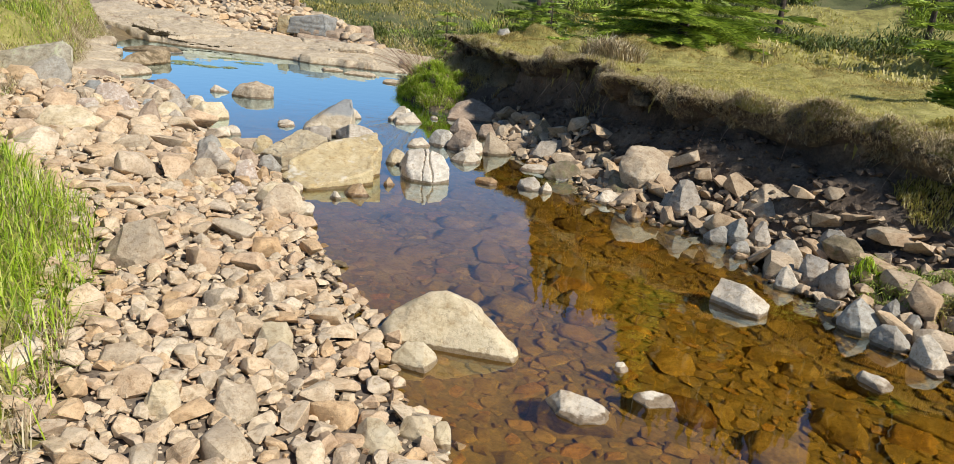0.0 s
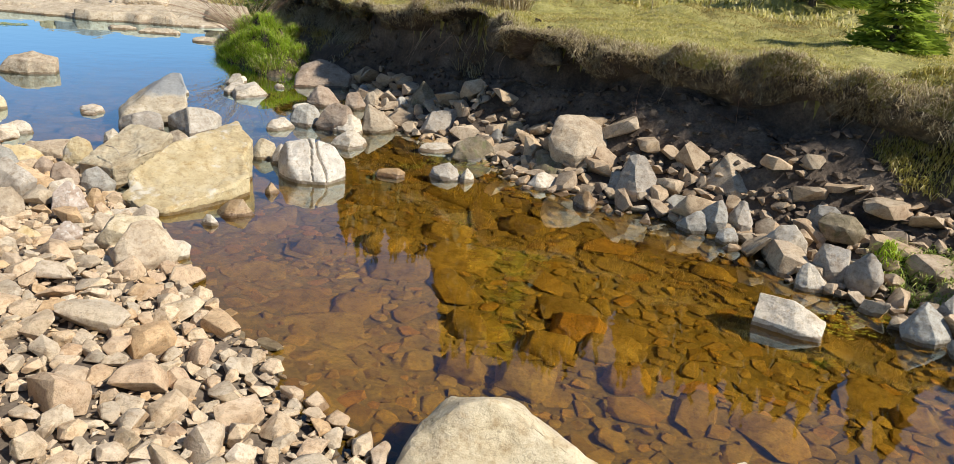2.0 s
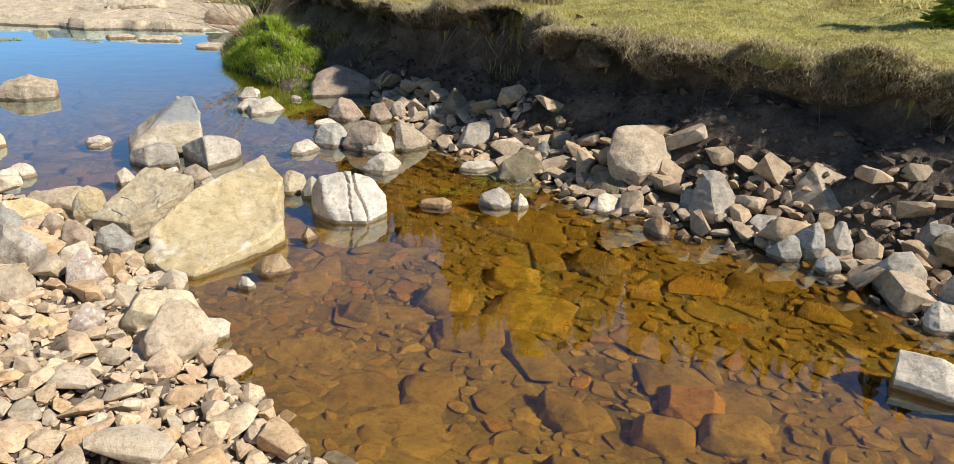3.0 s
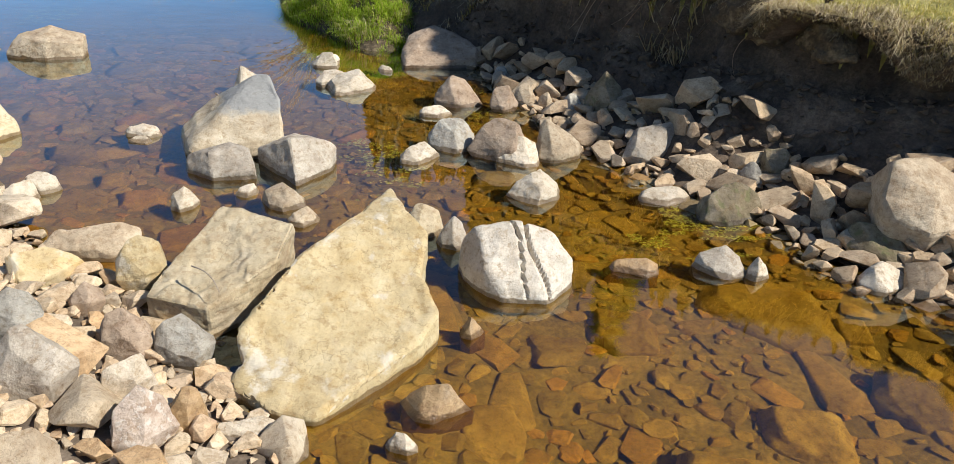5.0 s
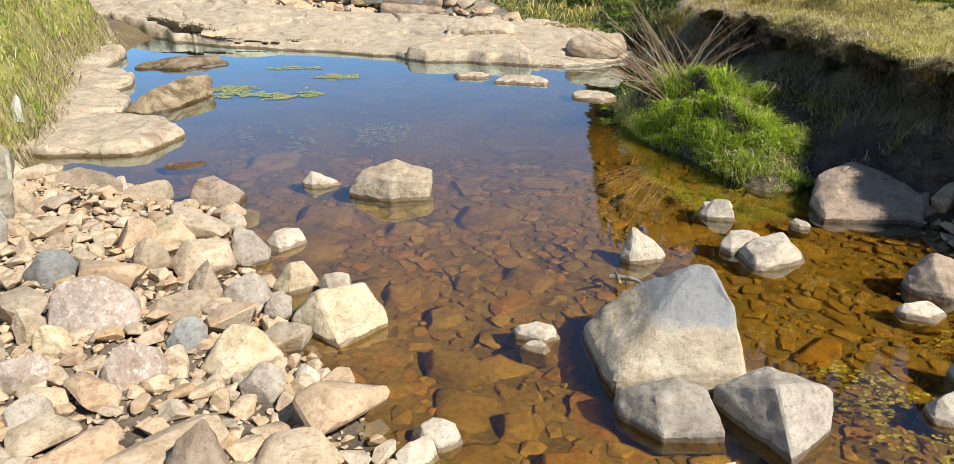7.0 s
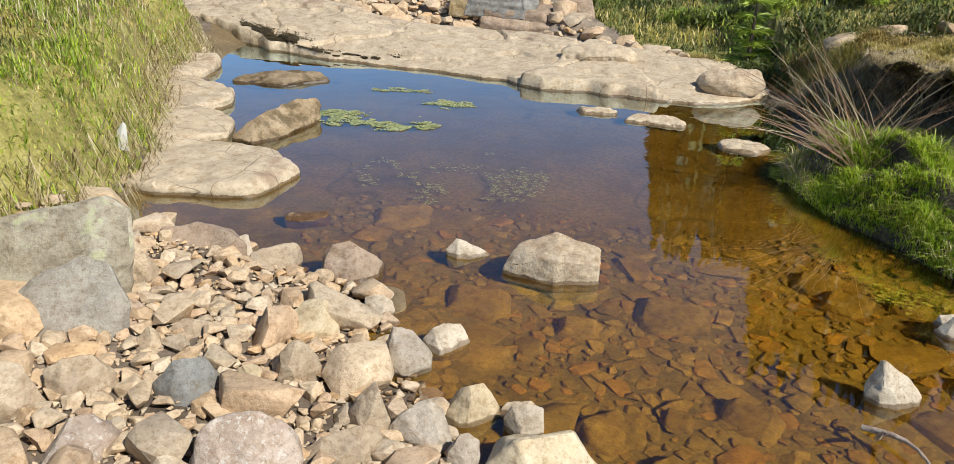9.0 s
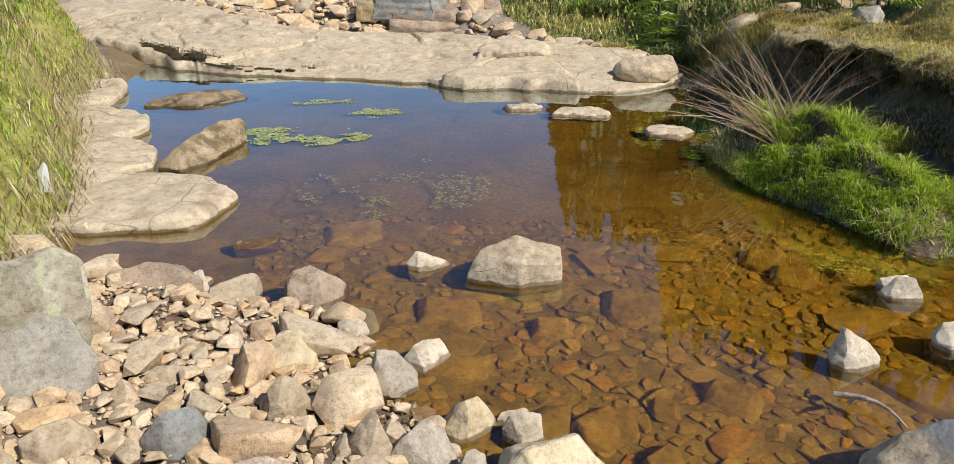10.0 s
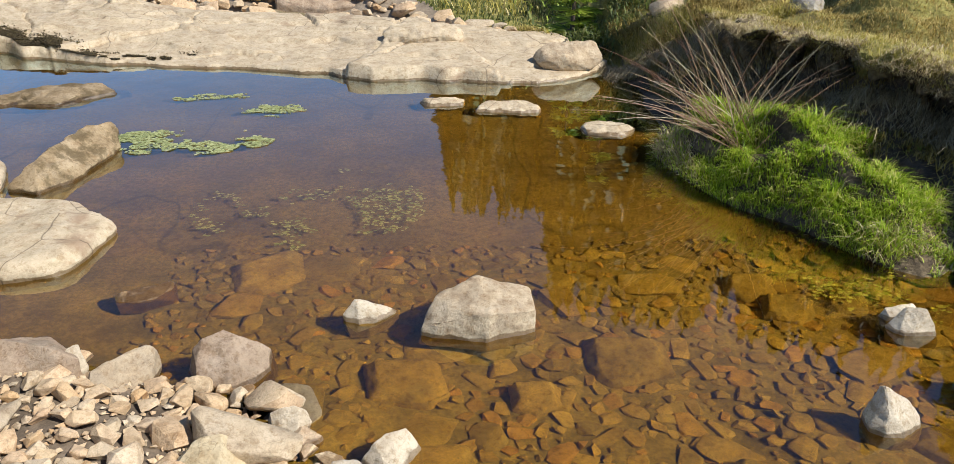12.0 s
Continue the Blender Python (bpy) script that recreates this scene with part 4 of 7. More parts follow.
rock(0.05, 7.61, 0.02, 0.083, 0.056, 0.091, -4, 'dome', 'tan', 0.61, 72, 'tan sandstone rounded stone at the foot of the eroded bank')
rock(0.17, 7.47, 0.03, 0.126, 0.086, 0.134, -6, 'wedgeL', 'grey', 0.4, 73, 'grey weathered wedge-shaped stone at the foot of the eroded bank')
rock(-0.58, 7.49, 0.00, 0.177, 0.120, 0.050, 2, 'flat', 'pale', 0.52, 74, 'pale sun-bleached flat slab-like stone standing in the shallow water')
rock(-0.10, 8.17, 0.02, 0.110, 0.075, 0.081, -3, 'dome', 'grey', 0.64, 75, 'grey weathered rounded stone at the foot of the eroded bank')
rock(0.73, 6.47, 0.06, 0.116, 0.079, 0.082, -14, 'dome', 'grey', 0.43, 76, 'grey weathered rounded stone at the foot of the eroded bank')
rock(0.87, 6.50, 0.08, 0.171, 0.116, 0.121, -15, 'block', 'mossy', 0.55, 77, 'dark moss-stained blocky stone at the foot of the eroded bank')
crag([(-3.03, 8.555, .118), (-2.87, 8.63, .157), (-2.67, 8.60, .112), (-2.675, 8.53, .03), (-2.665, 8.47, .09), (-2.85, 8.41, .12), (-2.845, 8.395, .02), (-3.09, 8.467, .02), (-2.98, 8.46, .10), (-2.90, 8.72, .06)], 'tan', 'tan sandstone cube-shaped boulder standing in the shallow water', 78, 2)
rock(-3.28, 8.60, 0.00, 0.215, 0.091, 0.073, 24, 'wedgeL', 'pale', 0.46, 79, 'pale sun-bleached wedge-shaped stone standing in the shallow water')
crag([(-1.835, 7.20, .03), (-1.80, 7.02, .03), (-1.735, 6.835, .05), (-1.335, 6.875, .07), (-1.355, 7.056, .215), (-1.415, 7.20, .29), (-1.47, 7.22, .285), (-1.665, 7.25, .16), (-1.42, 7.36, .12), (-1.76, 7.32, .03)], 'bigrey', 'two-toned grey and buff tall pointed boulder standing in the shallow water', 80, 1)
crag([(-1.73, 6.775, .05), (-1.545, 6.80, .10), (-1.47, 6.76, .09), (-1.425, 6.63, .035), (-1.60, 6.605, .02), (-1.715, 6.70, .02), (-1.62, 6.68, .105)], 'greytan', 'grey-brown weathered blocky boulder standing in the shallow water', 81, 1)
crag([(-1.43, 6.81, .07), (-1.275, 6.865, .12), (-1.095, 6.815, .09), (-1.11, 6.72, .04), (-1.25, 6.56, .01), (-1.34, 6.67, .02), (-1.285, 6.70, .15), (-1.17, 6.76, .135)], 'greytan', 'grey-brown weathered heart-shaped boulder standing in the shallow water', 82, 2)
rock(-2.00, 7.14, 0.00, 0.154, 0.105, 0.062, 17, 'dome', 'pale', 0.61, 83, 'pale sun-bleached rounded stone standing in the shallow water')
rock(-1.99, 7.06, 0.00, 0.114, 0.077, 0.023, 17, 'flat', 'pale', 0.4, 84, 'pale sun-bleached flat slab-like stone standing in the shallow water')
rock(-2.24, 6.51, 0.00, 0.138, 0.094, 0.077, 23, 'block', 'pale', 0.52, 85, 'pale sun-bleached blocky stone standing in the shallow water')
rock(-2.27, 6.41, 0.00, 0.129, 0.088, 0.078, 24, 'block', 'pale', 0.64, 86, 'pale sun-bleached blocky stone standing in the shallow water')
rock(-1.66, 6.35, 0.00, 0.113, 0.077, 0.096, 15, 'dome', 'pale', 0.43, 87, 'pale sun-bleached rounded stone standing in the shallow water')
rock(-1.44, 6.47, 0.00, 0.101, 0.069, 0.034, 11, 'flat', 'pale', 0.55, 88, 'pale sun-bleached flat slab-like stone standing in the shallow water')
rock(-1.29, 6.36, 0.00, 0.171, 0.131, 0.081, 9, 'dome', 'tan', 0.34, 89, 'tan sandstone rounded stone standing in the shallow water')
rock(-1.20, 6.21, 0.00, 0.118, 0.090, 0.056, 8, 'flat', 'tan', 0.46, 90, 'tan sandstone flat slab-like stone standing in the shallow water')
rock(-0.75, 6.11, 0.00, 0.148, 0.100, 0.122, -1, 'dome', 'cream', 0.58, 91, 'cream sandstone rounded stone standing in the shallow water')
rock(-0.65, 6.01, 0.00, 0.119, 0.081, 0.131, -3, 'tri', 'greytan', 0.37, 92, 'grey-brown weathered pointed stone standing in the shallow water')
crag([(-.64, 5.85, .11), (-.595, 5.805, .185), (-.46, 5.79, .21), (-.35, 5.78, .18), (-.275, 5.71, .10), (-.31, 5.66, .04), (-.38, 5.60, .03), (-.53, 5.62, .02), (-.635, 5.76, .03), (-.58, 5.66, .09), (-.48, 5.95, .09), (-.34, 5.92, .08)], 'white', 'white veined broad boulder standing in the shallow water', 93, 2, worn=3, cracks=True)
rock(-1.97, 5.79, 0.05, 0.219, 0.149, 0.063, 24, 'block', 'yellow', 0.61, 94, 'yellowish sandstone blocky stone on the stony bar')
rock(-1.67, 5.74, 0.05, 0.151, 0.090, 0.140, 18, 'block', 'yellow', 0.4, 95, 'yellowish sandstone blocky stone on the stony bar')
rock(-1.89, 5.98, 0.04, 0.319, 0.163, 0.059, 21, 'flat', 'tan', 0.52, 96, 'tan sandstone flat slab-like boulder on the stony bar')
rock(-1.80, 5.19, 0.07, 0.213, 0.163, 0.144, 26, 'flat', 'greytan', 0.64, 97, 'grey-brown weathered flat slab-like stone on the stony bar')
rock(-1.62, 5.36, 0.06, 0.136, 0.104, 0.096, 20, 'dome', 'brown', 0.43, 98, 'reddish-brown rounded stone on the stony bar')
rock(-1.16, 4.68, 0.03, 0.308, 0.209, 0.098, 13, 'flat', 'cream', 0.8, 99, 'cream sandstone flat slab-like boulder on the stony bar')
rock(-1.41, 5.06, 0.03, 0.099, 0.067, 0.109, 18, 'dome', 'ochre', 0.34, 100, 'ochre-stained wet rounded stone on the stony bar')
rock(-1.49, 5.00, 0.05, 0.149, 0.101, 0.137, 20, 'dome', 'pink', 0.46, 101, 'pinkish-grey lichen-spotted rounded stone on the stony bar')
rock(-1.71, 4.83, 0.07, 0.188, 0.128, 0.121, 28, 'flat', 'tan', 0.58, 102, 'tan sandstone flat slab-like stone on the stony bar')
rock(-1.31, 4.86, 0.02, 0.161, 0.082, 0.056, 17, 'wedgeL', 'tan', 0.37, 103, 'tan sandstone wedge-shaped stone on the stony bar')
rock(-1.47, 5.35, 0.05, 0.158, 0.121, 0.086, 17, 'dome', 'grey', 0.49, 104, 'grey weathered rounded stone on the stony bar')
rock(-1.57, 5.19, 0.06, 0.140, 0.083, 0.074, 21, 'block', 'pale', 0.61, 105, 'pale sun-bleached blocky stone on the stony bar')
rock(-1.27, 5.04, 0.01, 0.155, 0.079, 0.031, 14, 'flat', 'pale', 0.4, 106, 'pale sun-bleached flat slab-like stone on the stony bar')
rock(-1.79, 5.58, 0.06, 0.100, 0.068, 0.066, 22, 'dome', 'brown', 0.52, 107, 'reddish-brown rounded stone on the stony bar')
rock(-1.91, 5.36, 0.08, 0.175, 0.119, 0.154, 26, 'flat', 'grey', 0.64, 108, 'grey weathered flat slab-like stone on the stony bar')
rock(-1.39, 4.61, 0.06, 0.133, 0.079, 0.069, 22, 'flat', 'pink', 0.43, 109, 'pinkish-grey lichen-spotted flat slab-like stone on the stony bar')
rock(-1.53, 4.61, 0.06, 0.096, 0.057, 0.061, 26, 'dome', 'yellow', 0.55, 110, 'yellowish sandstone rounded stone on the stony bar')
rock(-1.70, 4.62, 0.08, 0.109, 0.074, 0.089, 31, 'flat', 'tan', 0.34, 111, 'tan sandstone flat slab-like stone on the stony bar')
rock(-0.97, 4.57, 0.02, 0.135, 0.080, 0.052, 7, 'flat', 'pale', 0.46, 112, 'pale sun-bleached flat slab-like stone on the stony bar')
rock(-0.89, 4.96, 0.00, 0.076, 0.039, 0.057, 3, 'tri', 'pale', 0.58, 113, 'pale sun-bleached pointed stone standing in the shallow water')
rock(-0.79, 5.10, -0.01, 0.192, 0.098, 0.113, 0, 'wedgeR', 'ochre', 0.37, 114, 'ochre-stained wet wedge-shaped stone standing in the shallow water')
rock(-0.65, 5.44, -0.01, 0.075, 0.057, 0.078, -3, 'wedgeL', 'ochre', 0.49, 115, 'ochre-stained wet wedge-shaped stone standing in the shallow water')
crag([(-2.90, 7.11, .02), (-2.805, 7.14, .13), (-2.65, 7.22, .13), (-2.55, 7.155, .06), (-2.67, 6.97, .005), (-2.83, 7.05, .01), (-2.70, 7.30, .05), (-2.86, 7.24, .05)], 'cream', 'cream sandstone blocky boulder standing in the shallow water', 116, 1)
rock(-2.84, 7.44, 0.00, 0.133, 0.091, 0.030, 16, 'flat', 'tan', 0.4, 117, 'tan sandstone flat slab-like stone standing in the shallow water')
rock(-1.59, 7.85, 0.00, 0.176, 0.120, 0.146, -10, 'wedgeL', 'pale', 0.52, 118, 'pale sun-bleached wedge-shaped stone standing in the shallow water')
rock(-1.14, 8.01, 0.00, 0.202, 0.155, 0.080, -17, 'flat', 'pale', 0.64, 119, 'pale sun-bleached flat slab-like stone standing in the shallow water')
rock(-0.83, 8.32, 0.00, 0.100, 0.068, 0.034, -21, 'flat', 'pale', 0.55, 121, 'pale sun-bleached flat slab-like stone standing in the shallow water')
rock(-3.49, 6.85, 0.10, 0.286, 0.195, 0.173, 35, 'dome', 'pink', 0.34, 122, 'pinkish-grey lichen-spotted rounded boulder on the stony bar')
rock(-2.93, 6.78, 0.04, 0.285, 0.194, 0.125, 23, 'flat', 'cream', 0.46, 123, 'cream sandstone flat slab-like boulder on the stony bar')
rock(-3.75, 8.26, 0.00, 0.329, 0.224, 0.127, 26, 'dome', 'brown', 0.49, 126, 'reddish-brown rounded boulder standing in the shallow water')
rock(-3.50, 7.94, 0.02, 0.117, 0.069, 0.078, 25, 'block', 'pale', 0.61, 127, 'pale sun-bleached blocky stone on the stony bar')
rock(-3.18, 7.79, 0.00, 0.185, 0.126, 0.073, 20, 'dome', 'pale', 0.4, 128, 'pale sun-bleached rounded stone standing in the shallow water')
rock(-3.71, 7.69, 0.05, 0.320, 0.190, 0.090, 30, 'wedgeR', 'cream', 0.52, 129, 'cream sandstone wedge-shaped boulder on the stony bar')
rock(-3.59, 7.37, 0.05, 0.156, 0.093, 0.152, 31, 'block', 'tan', 0.64, 130, 'tan sandstone blocky stone on the stony bar')
crag([(-4.67, 8.20, .10), (-4.58, 8.10, .03), (-4.47, 8.24, .175), (-4.33, 8.22, .15), (-4.23, 8.22, .10), (-4.25, 8.16, .03), (-4.38, 8.12, .03), (-4.40, 8.40, .08), (-4.62, 8.19, .14)], 'brown', 'reddish-brown rounded boulder on the stony bar', 131, 2)
rock(-4.28, 8.23, 0.02, 0.132, 0.101, 0.120, 33, 'block', 'pale', 0.55, 132, 'pale sun-bleached blocky stone on the stony bar')
rock(-4.19, 7.99, 0.02, 0.147, 0.113, 0.075, 34, 'block', 'tan', 0.34, 133, 'tan sandstone blocky stone on the stony bar')
rock(-4.07, 7.72, 0.04, 0.126, 0.086, 0.076, 35, 'dome', 'tan', 0.46, 134, 'tan sandstone rounded stone on the stony bar')
rock(-3.50, 6.50, 0.10, 0.182, 0.108, 0.074, 41, 'flat', 'pink', 0.4, 139, 'pinkish-grey lichen-spotted flat slab-like stone on the stony bar')
rock(-3.19, 6.57, 0.08, 0.190, 0.129, 0.152, 33, 'dome', 'pink', 0.52, 140, 'pinkish-grey lichen-spotted rounded stone on the stony bar')
rock(-3.15, 6.83, 0.07, 0.131, 0.089, 0.109, 28, 'block', 'bluegrey', 0.64, 141, 'blue-grey slaty blocky stone on the stony bar')
rock(-2.63, 6.53, 0.02, 0.113, 0.077, 0.124, 18, 'dome', 'cream', 0.43, 142, 'cream sandstone rounded stone on the stony bar')
rock(-2.81, 6.64, 0.04, 0.140, 0.095, 0.088, 22, 'dome', 'greytan', 0.55, 143, 'grey-brown weathered rounded stone on the stony bar')
rock(-2.96, 7.14, 0.02, 0.102, 0.078, 0.092, 21, 'flat', 'greytan', 0.46, 145, 'grey-brown weathered flat slab-like stone on the stony bar')
rock(-2.71, 6.74, 0.01, 0.088, 0.060, 0.061, 18, 'dome', 'pale', 0.58, 146, 'pale sun-bleached rounded stone on the stony bar')
rock(-3.35, 6.32, 0.10, 0.129, 0.088, 0.105, 41, 'dome', 'greytan', 0.37, 147, 'grey-brown weathered rounded stone on the stony bar')
rock(-3.66, 6.75, 0.10, 0.104, 0.071, 0.115, 40, 'flat', 'tan', 0.61, 149, 'tan sandstone flat slab-like stone on the stony bar')
rock(-3.53, 6.68, 0.10, 0.115, 0.079, 0.099, 39, 'flat', 'cream', 0.4, 150, 'cream sandstone flat slab-like stone on the stony bar')
rock(-3.68, 6.54, 0.10, 0.151, 0.103, 0.133, 44, 'flat', 'tan', 0.52, 151, 'tan sandstone flat slab-like stone on the stony bar')
rock(-3.29, 7.04, 0.06, 0.218, 0.130, 0.076, 29, 'flat', 'tan', 0.64, 152, 'tan sandstone flat slab-like stone on the stony bar')
rock(-4.07, 8.17, 0.02, 0.299, 0.152, 0.092, 31, 'flat', 'tan', 0.43, 153, 'tan sandstone flat slab-like boulder on the stony bar')
crag([(-5.06, 7.54, .34), (-4.82, 7.61, .39), (-4.51, 7.72, .48), (-4.415, 7.72, .43), (-4.385, 7.66, .26), (-4.52, 7.50, .10), (-5.04, 7.42, .10), (-4.62, 7.98, .34), (-5.05, 7.85, .28)], 'lichen', 'pale lichen-covered blocky boulder on the stony bar', 154, 2, spread=.95)
crag([(-4.66, 7.32, .20), (-4.60, 7.38, .27), (-4.42, 7.45, .37), (-4.33, 7.46, .35), (-4.24, 7.42, .21), (-4.29, 7.34, .12), (-4.53, 7.26, .09), (-4.61, 7.27, .10), (-4.44, 7.62, .20), (-4.58, 7.52, .16)], 'grey', 'grey weathered rounded boulder on the stony bar', 155, 1, spread=.95)
rock(-4.51, 7.83, 0.03, 0.205, 0.139, 0.226, 36, 'dome', 'tan', 0.7, 156, 'tan sandstone rounded stone on the stony bar')
rock(-2.99, 7.39, 0.00, 0.188, 0.128, 0.133, 8, 'tri', 'cream', 0.58, 157, 'cream sandstone pointed stone standing in the shallow water')
rock(-3.11, 7.22, 0.02, 0.222, 0.151, 0.103, 12, 'dome', 'greytan', 0.37, 158, 'grey-brown weathered rounded stone on the stony bar')
rock(-2.81, 7.35, 0.00, 0.136, 0.092, 0.110, 3, 'block', 'pale', 0.49, 159, 'pale sun-bleached blocky stone standing in the shallow water')
rock(-3.28, 7.21, 0.04, 0.145, 0.098, 0.159, 17, 'wedgeR', 'tan', 0.61, 160, 'tan sandstone wedge-shaped stone on the stony bar')
rock(-3.28, 7.60, 0.02, 0.198, 0.134, 0.130, 15, 'wedgeL', 'greytan', 0.4, 161, 'grey-brown weathered wedge-shaped stone on the stony bar')
rock(-4.36, 7.43, 0.07, 0.344, 0.205, 0.110, 39, 'dome', 'brown', 0.43, 164, 'reddish-brown rounded boulder on the stony bar')
rock(-4.14, 7.35, 0.07, 0.119, 0.071, 0.130, 36, 'wedgeR', 'tan', 0.55, 165, 'tan sandstone wedge-shaped stone on the stony bar')
rock(-3.84, 7.12, 0.08, 0.208, 0.141, 0.149, 33, 'block', 'bluegrey', 0.34, 166, 'blue-grey slaty blocky stone on the stony bar')
rock(-4.17, 7.08, 0.10, 0.229, 0.117, 0.141, 41, 'block', 'tan', 0.46, 167, 'tan sandstone blocky stone on the stony bar')
rock(-4.31, 6.92, 0.12, 0.223, 0.133, 0.147, 46, 'dome', 'tan', 0.58, 168, 'tan sandstone rounded stone on the stony bar')
rock(-4.04, 7.48, 0.05, 0.214, 0.127, 0.097, 32, 'dome', 'tan', 0.37, 169, 'tan sandstone rounded stone on the stony bar')
rock(-3.72, 7.30, 0.05, 0.091, 0.054, 0.100, 28, 'block', 'cream', 0.49, 170, 'cream sandstone blocky stone on the stony bar')
rock(-3.99, 6.81, 0.10, 0.230, 0.137, 0.101, 42, 'dome', 'pink', 0.61, 171, 'pinkish-grey lichen-spotted rounded stone on the stony bar')
rock(-5.68, 11.76, 0.00, 0.946, 0.402, 0.075, 25, 'flat', 'algal', 0.25, 172, 'pale bedrock flat slab-like boulder standing in the shallow water')
rock(-5.70, 11.66, 0.00, 0.562, 0.287, 0.060, 26, 'flat', 'algal', 0.3, 173, 'pale bedrock flat slab-like boulder standing in the shallow water')
rock(-4.20, 8.82, 0.00, 0.240, 0.122, 0.018, 24, 'flat', 'ochre', 0.3, 174, 'ochre-stained wet flat slab-like stone standing in the shallow water')
rock(-1.20, 8.39, 0.00, 0.185, 0.094, 0.089, -30, 'flat', 'pale', 0.43, 175, 'pale sun-bleached flat slab-like stone standing in the shallow water')
rock(-3.75, 14.86, -0.04, 0.259, 0.176, 0.139, 6, 'dome', 'tan', 0.55, 176, 'tan sandstone rounded stone on the far bank of the stream')
rock(-6.54, 15.25, 0.05, 0.525, 0.357, 0.315, 21, 'dome', 'tan', 0.34, 177, 'tan sandstone rounded boulder on the far bank of the stream')
rock(-6.22, 15.38, 0.05, 0.275, 0.187, 0.193, 19, 'dome', 'brown', 0.46, 178, 'reddish-brown rounded stone on the far bank of the stream')
rock(-1.80, 12.45, 0.11, 0.581, 0.296, 0.156, -8, 'block', 'tan', 0.58, 179, 'tan sandstone blocky boulder on the far bank of the stream')
rock(-3.02, 13.07, 0.19, 0.774, 0.271, 0.116, 2, 'flat', 'ledge', 0.37, 180, 'pale bedrock flat slab-like boulder on the far bank of the stream')
rock(-8.30, 16.59, 0.10, 0.552, 0.375, 0.197, 27, 'flat', 'tan', 0.49, 181, 'tan sandstone flat slab-like boulder on the far bank of the stream')
rock(-6.12, 16.66, 0.20, 0.256, 0.174, 0.170, 17, 'block', 'pale', 0.61, 182, 'pale sun-bleached blocky stone on the far bank of the stream')
rock(-0.44, 11.23, 0.73, 0.253, 0.172, 0.135, -23, 'flat', 'grey', 0.4, 183, 'grey weathered flat slab-like stone on the far bank of the stream')
rock(-2.92, 11.54, 0.00, 0.358, 0.125, 0.045, 1, 'flat', 'ledge', 0.52, 184, 'pale bedrock flat slab-like boulder standing in the shallow water')
rock(-2.40, 11.41, 0.00, 0.589, 0.206, 0.045, -4, 'flat', 'ledge', 0.64, 185, 'pale bedrock flat slab-like boulder standing in the shallow water')
rock(-1.83, 10.89, 0.00, 0.414, 0.246, 0.045, -10, 'flat', 'ledge', 0.43, 186, 'pale bedrock flat slab-like boulder standing in the shallow water')
rock(0.60, 4.01, -0.13, 0.212, 0.212, 0.100, -24, 'flat', 'bed', 0.8, 187, 'brown silt-coated flat slab-like stone lying under the brown water')
rock(0.31, 3.66, -0.13, 0.200, 0.200, 0.100, -21, 'flat', 'bed', 0.8, 188, 'brown silt-coated flat slab-like stone lying under the brown water')
rock(0.45, 3.88, -0.13, 0.189, 0.189, 0.100, -22, 'flat', 'bed', 0.8, 189, 'brown silt-coated flat slab-like stone lying under the brown water')
rock(0.11, 3.74, -0.13, 0.153, 0.153, 0.100, -15, 'flat', 'bed', 0.8, 190, 'brown silt-coated flat slab-like stone lying under the brown water')
rock(-0.05, 4.56, -0.13, 0.264, 0.264, 0.100, -7, 'flat', 'bed', 0.8, 191, 'brown silt-coated flat slab-like stone lying under the brown water')
rock(0.66, 3.64, -0.13, 0.165, 0.165, 0.100, -30, 'flat', 'bed', 0.8, 192, 'brown silt-coated flat slab-like stone lying under the brown water')
rock(0.22, 4.99, -0.13, 0.236, 0.236, 0.100, -11, 'flat', 'bed', 0.8, 193, 'brown silt-coated flat slab-like stone lying under the brown water')
rock(1.37, 4.80, -0.13, 0.220, 0.220, 0.100, -31, 'flat', 'bed', 0.8, 194, 'brown silt-coated flat slab-like stone lying under the brown water')
rock(-0.39, 4.02, -0.13, 0.341, 0.341, 0.063, 0, 'flat', 'bed', 0.8, 195, 'brown silt-coated flat slab-like boulder lying under the brown water')
rock(-0.65, 4.50, -0.13, 0.247, 0.247, 0.100, 6, 'flat', 'bed', 0.8, 196, 'brown silt-coated flat slab-like stone lying under the brown water')
rock(0.67, 3.85, -0.13, 0.216, 0.216, 0.100, -28, 'flat', 'bed', 0.8, 197, 'brown silt-coated flat slab-like stone lying under the brown water')
rock(0.17, 4.04, -0.13, 0.164, 0.164, 0.100, -14, 'flat', 'bed', 0.8, 198, 'brown silt-coated flat slab-like stone lying under the brown water')
rock(0.63, 5.45, -0.13, 0.126, 0.126, 0.100, -16, 'flat', 'bed', 0.8, 200, 'brown silt-coated flat slab-like stone lying under the brown water')
rock(1.55, 3.36, -0.13, 0.136, 0.136, 0.100, -21, 'flat', 'bed', 0.8, 202, 'brown silt-coated flat slab-like stone lying under the brown water')
rock(1.57, 2.93, -0.13, 0.192, 0.192, 0.100, -24, 'flat', 'bed', 0.8, 203, 'brown silt-coated flat slab-like stone lying under the brown water')
rock(1.81, 2.91, -0.13, 0.170, 0.170, 0.100, -28, 'flat', 'bed', 0.8, 204, 'brown silt-coated flat slab-like stone lying under the brown water')
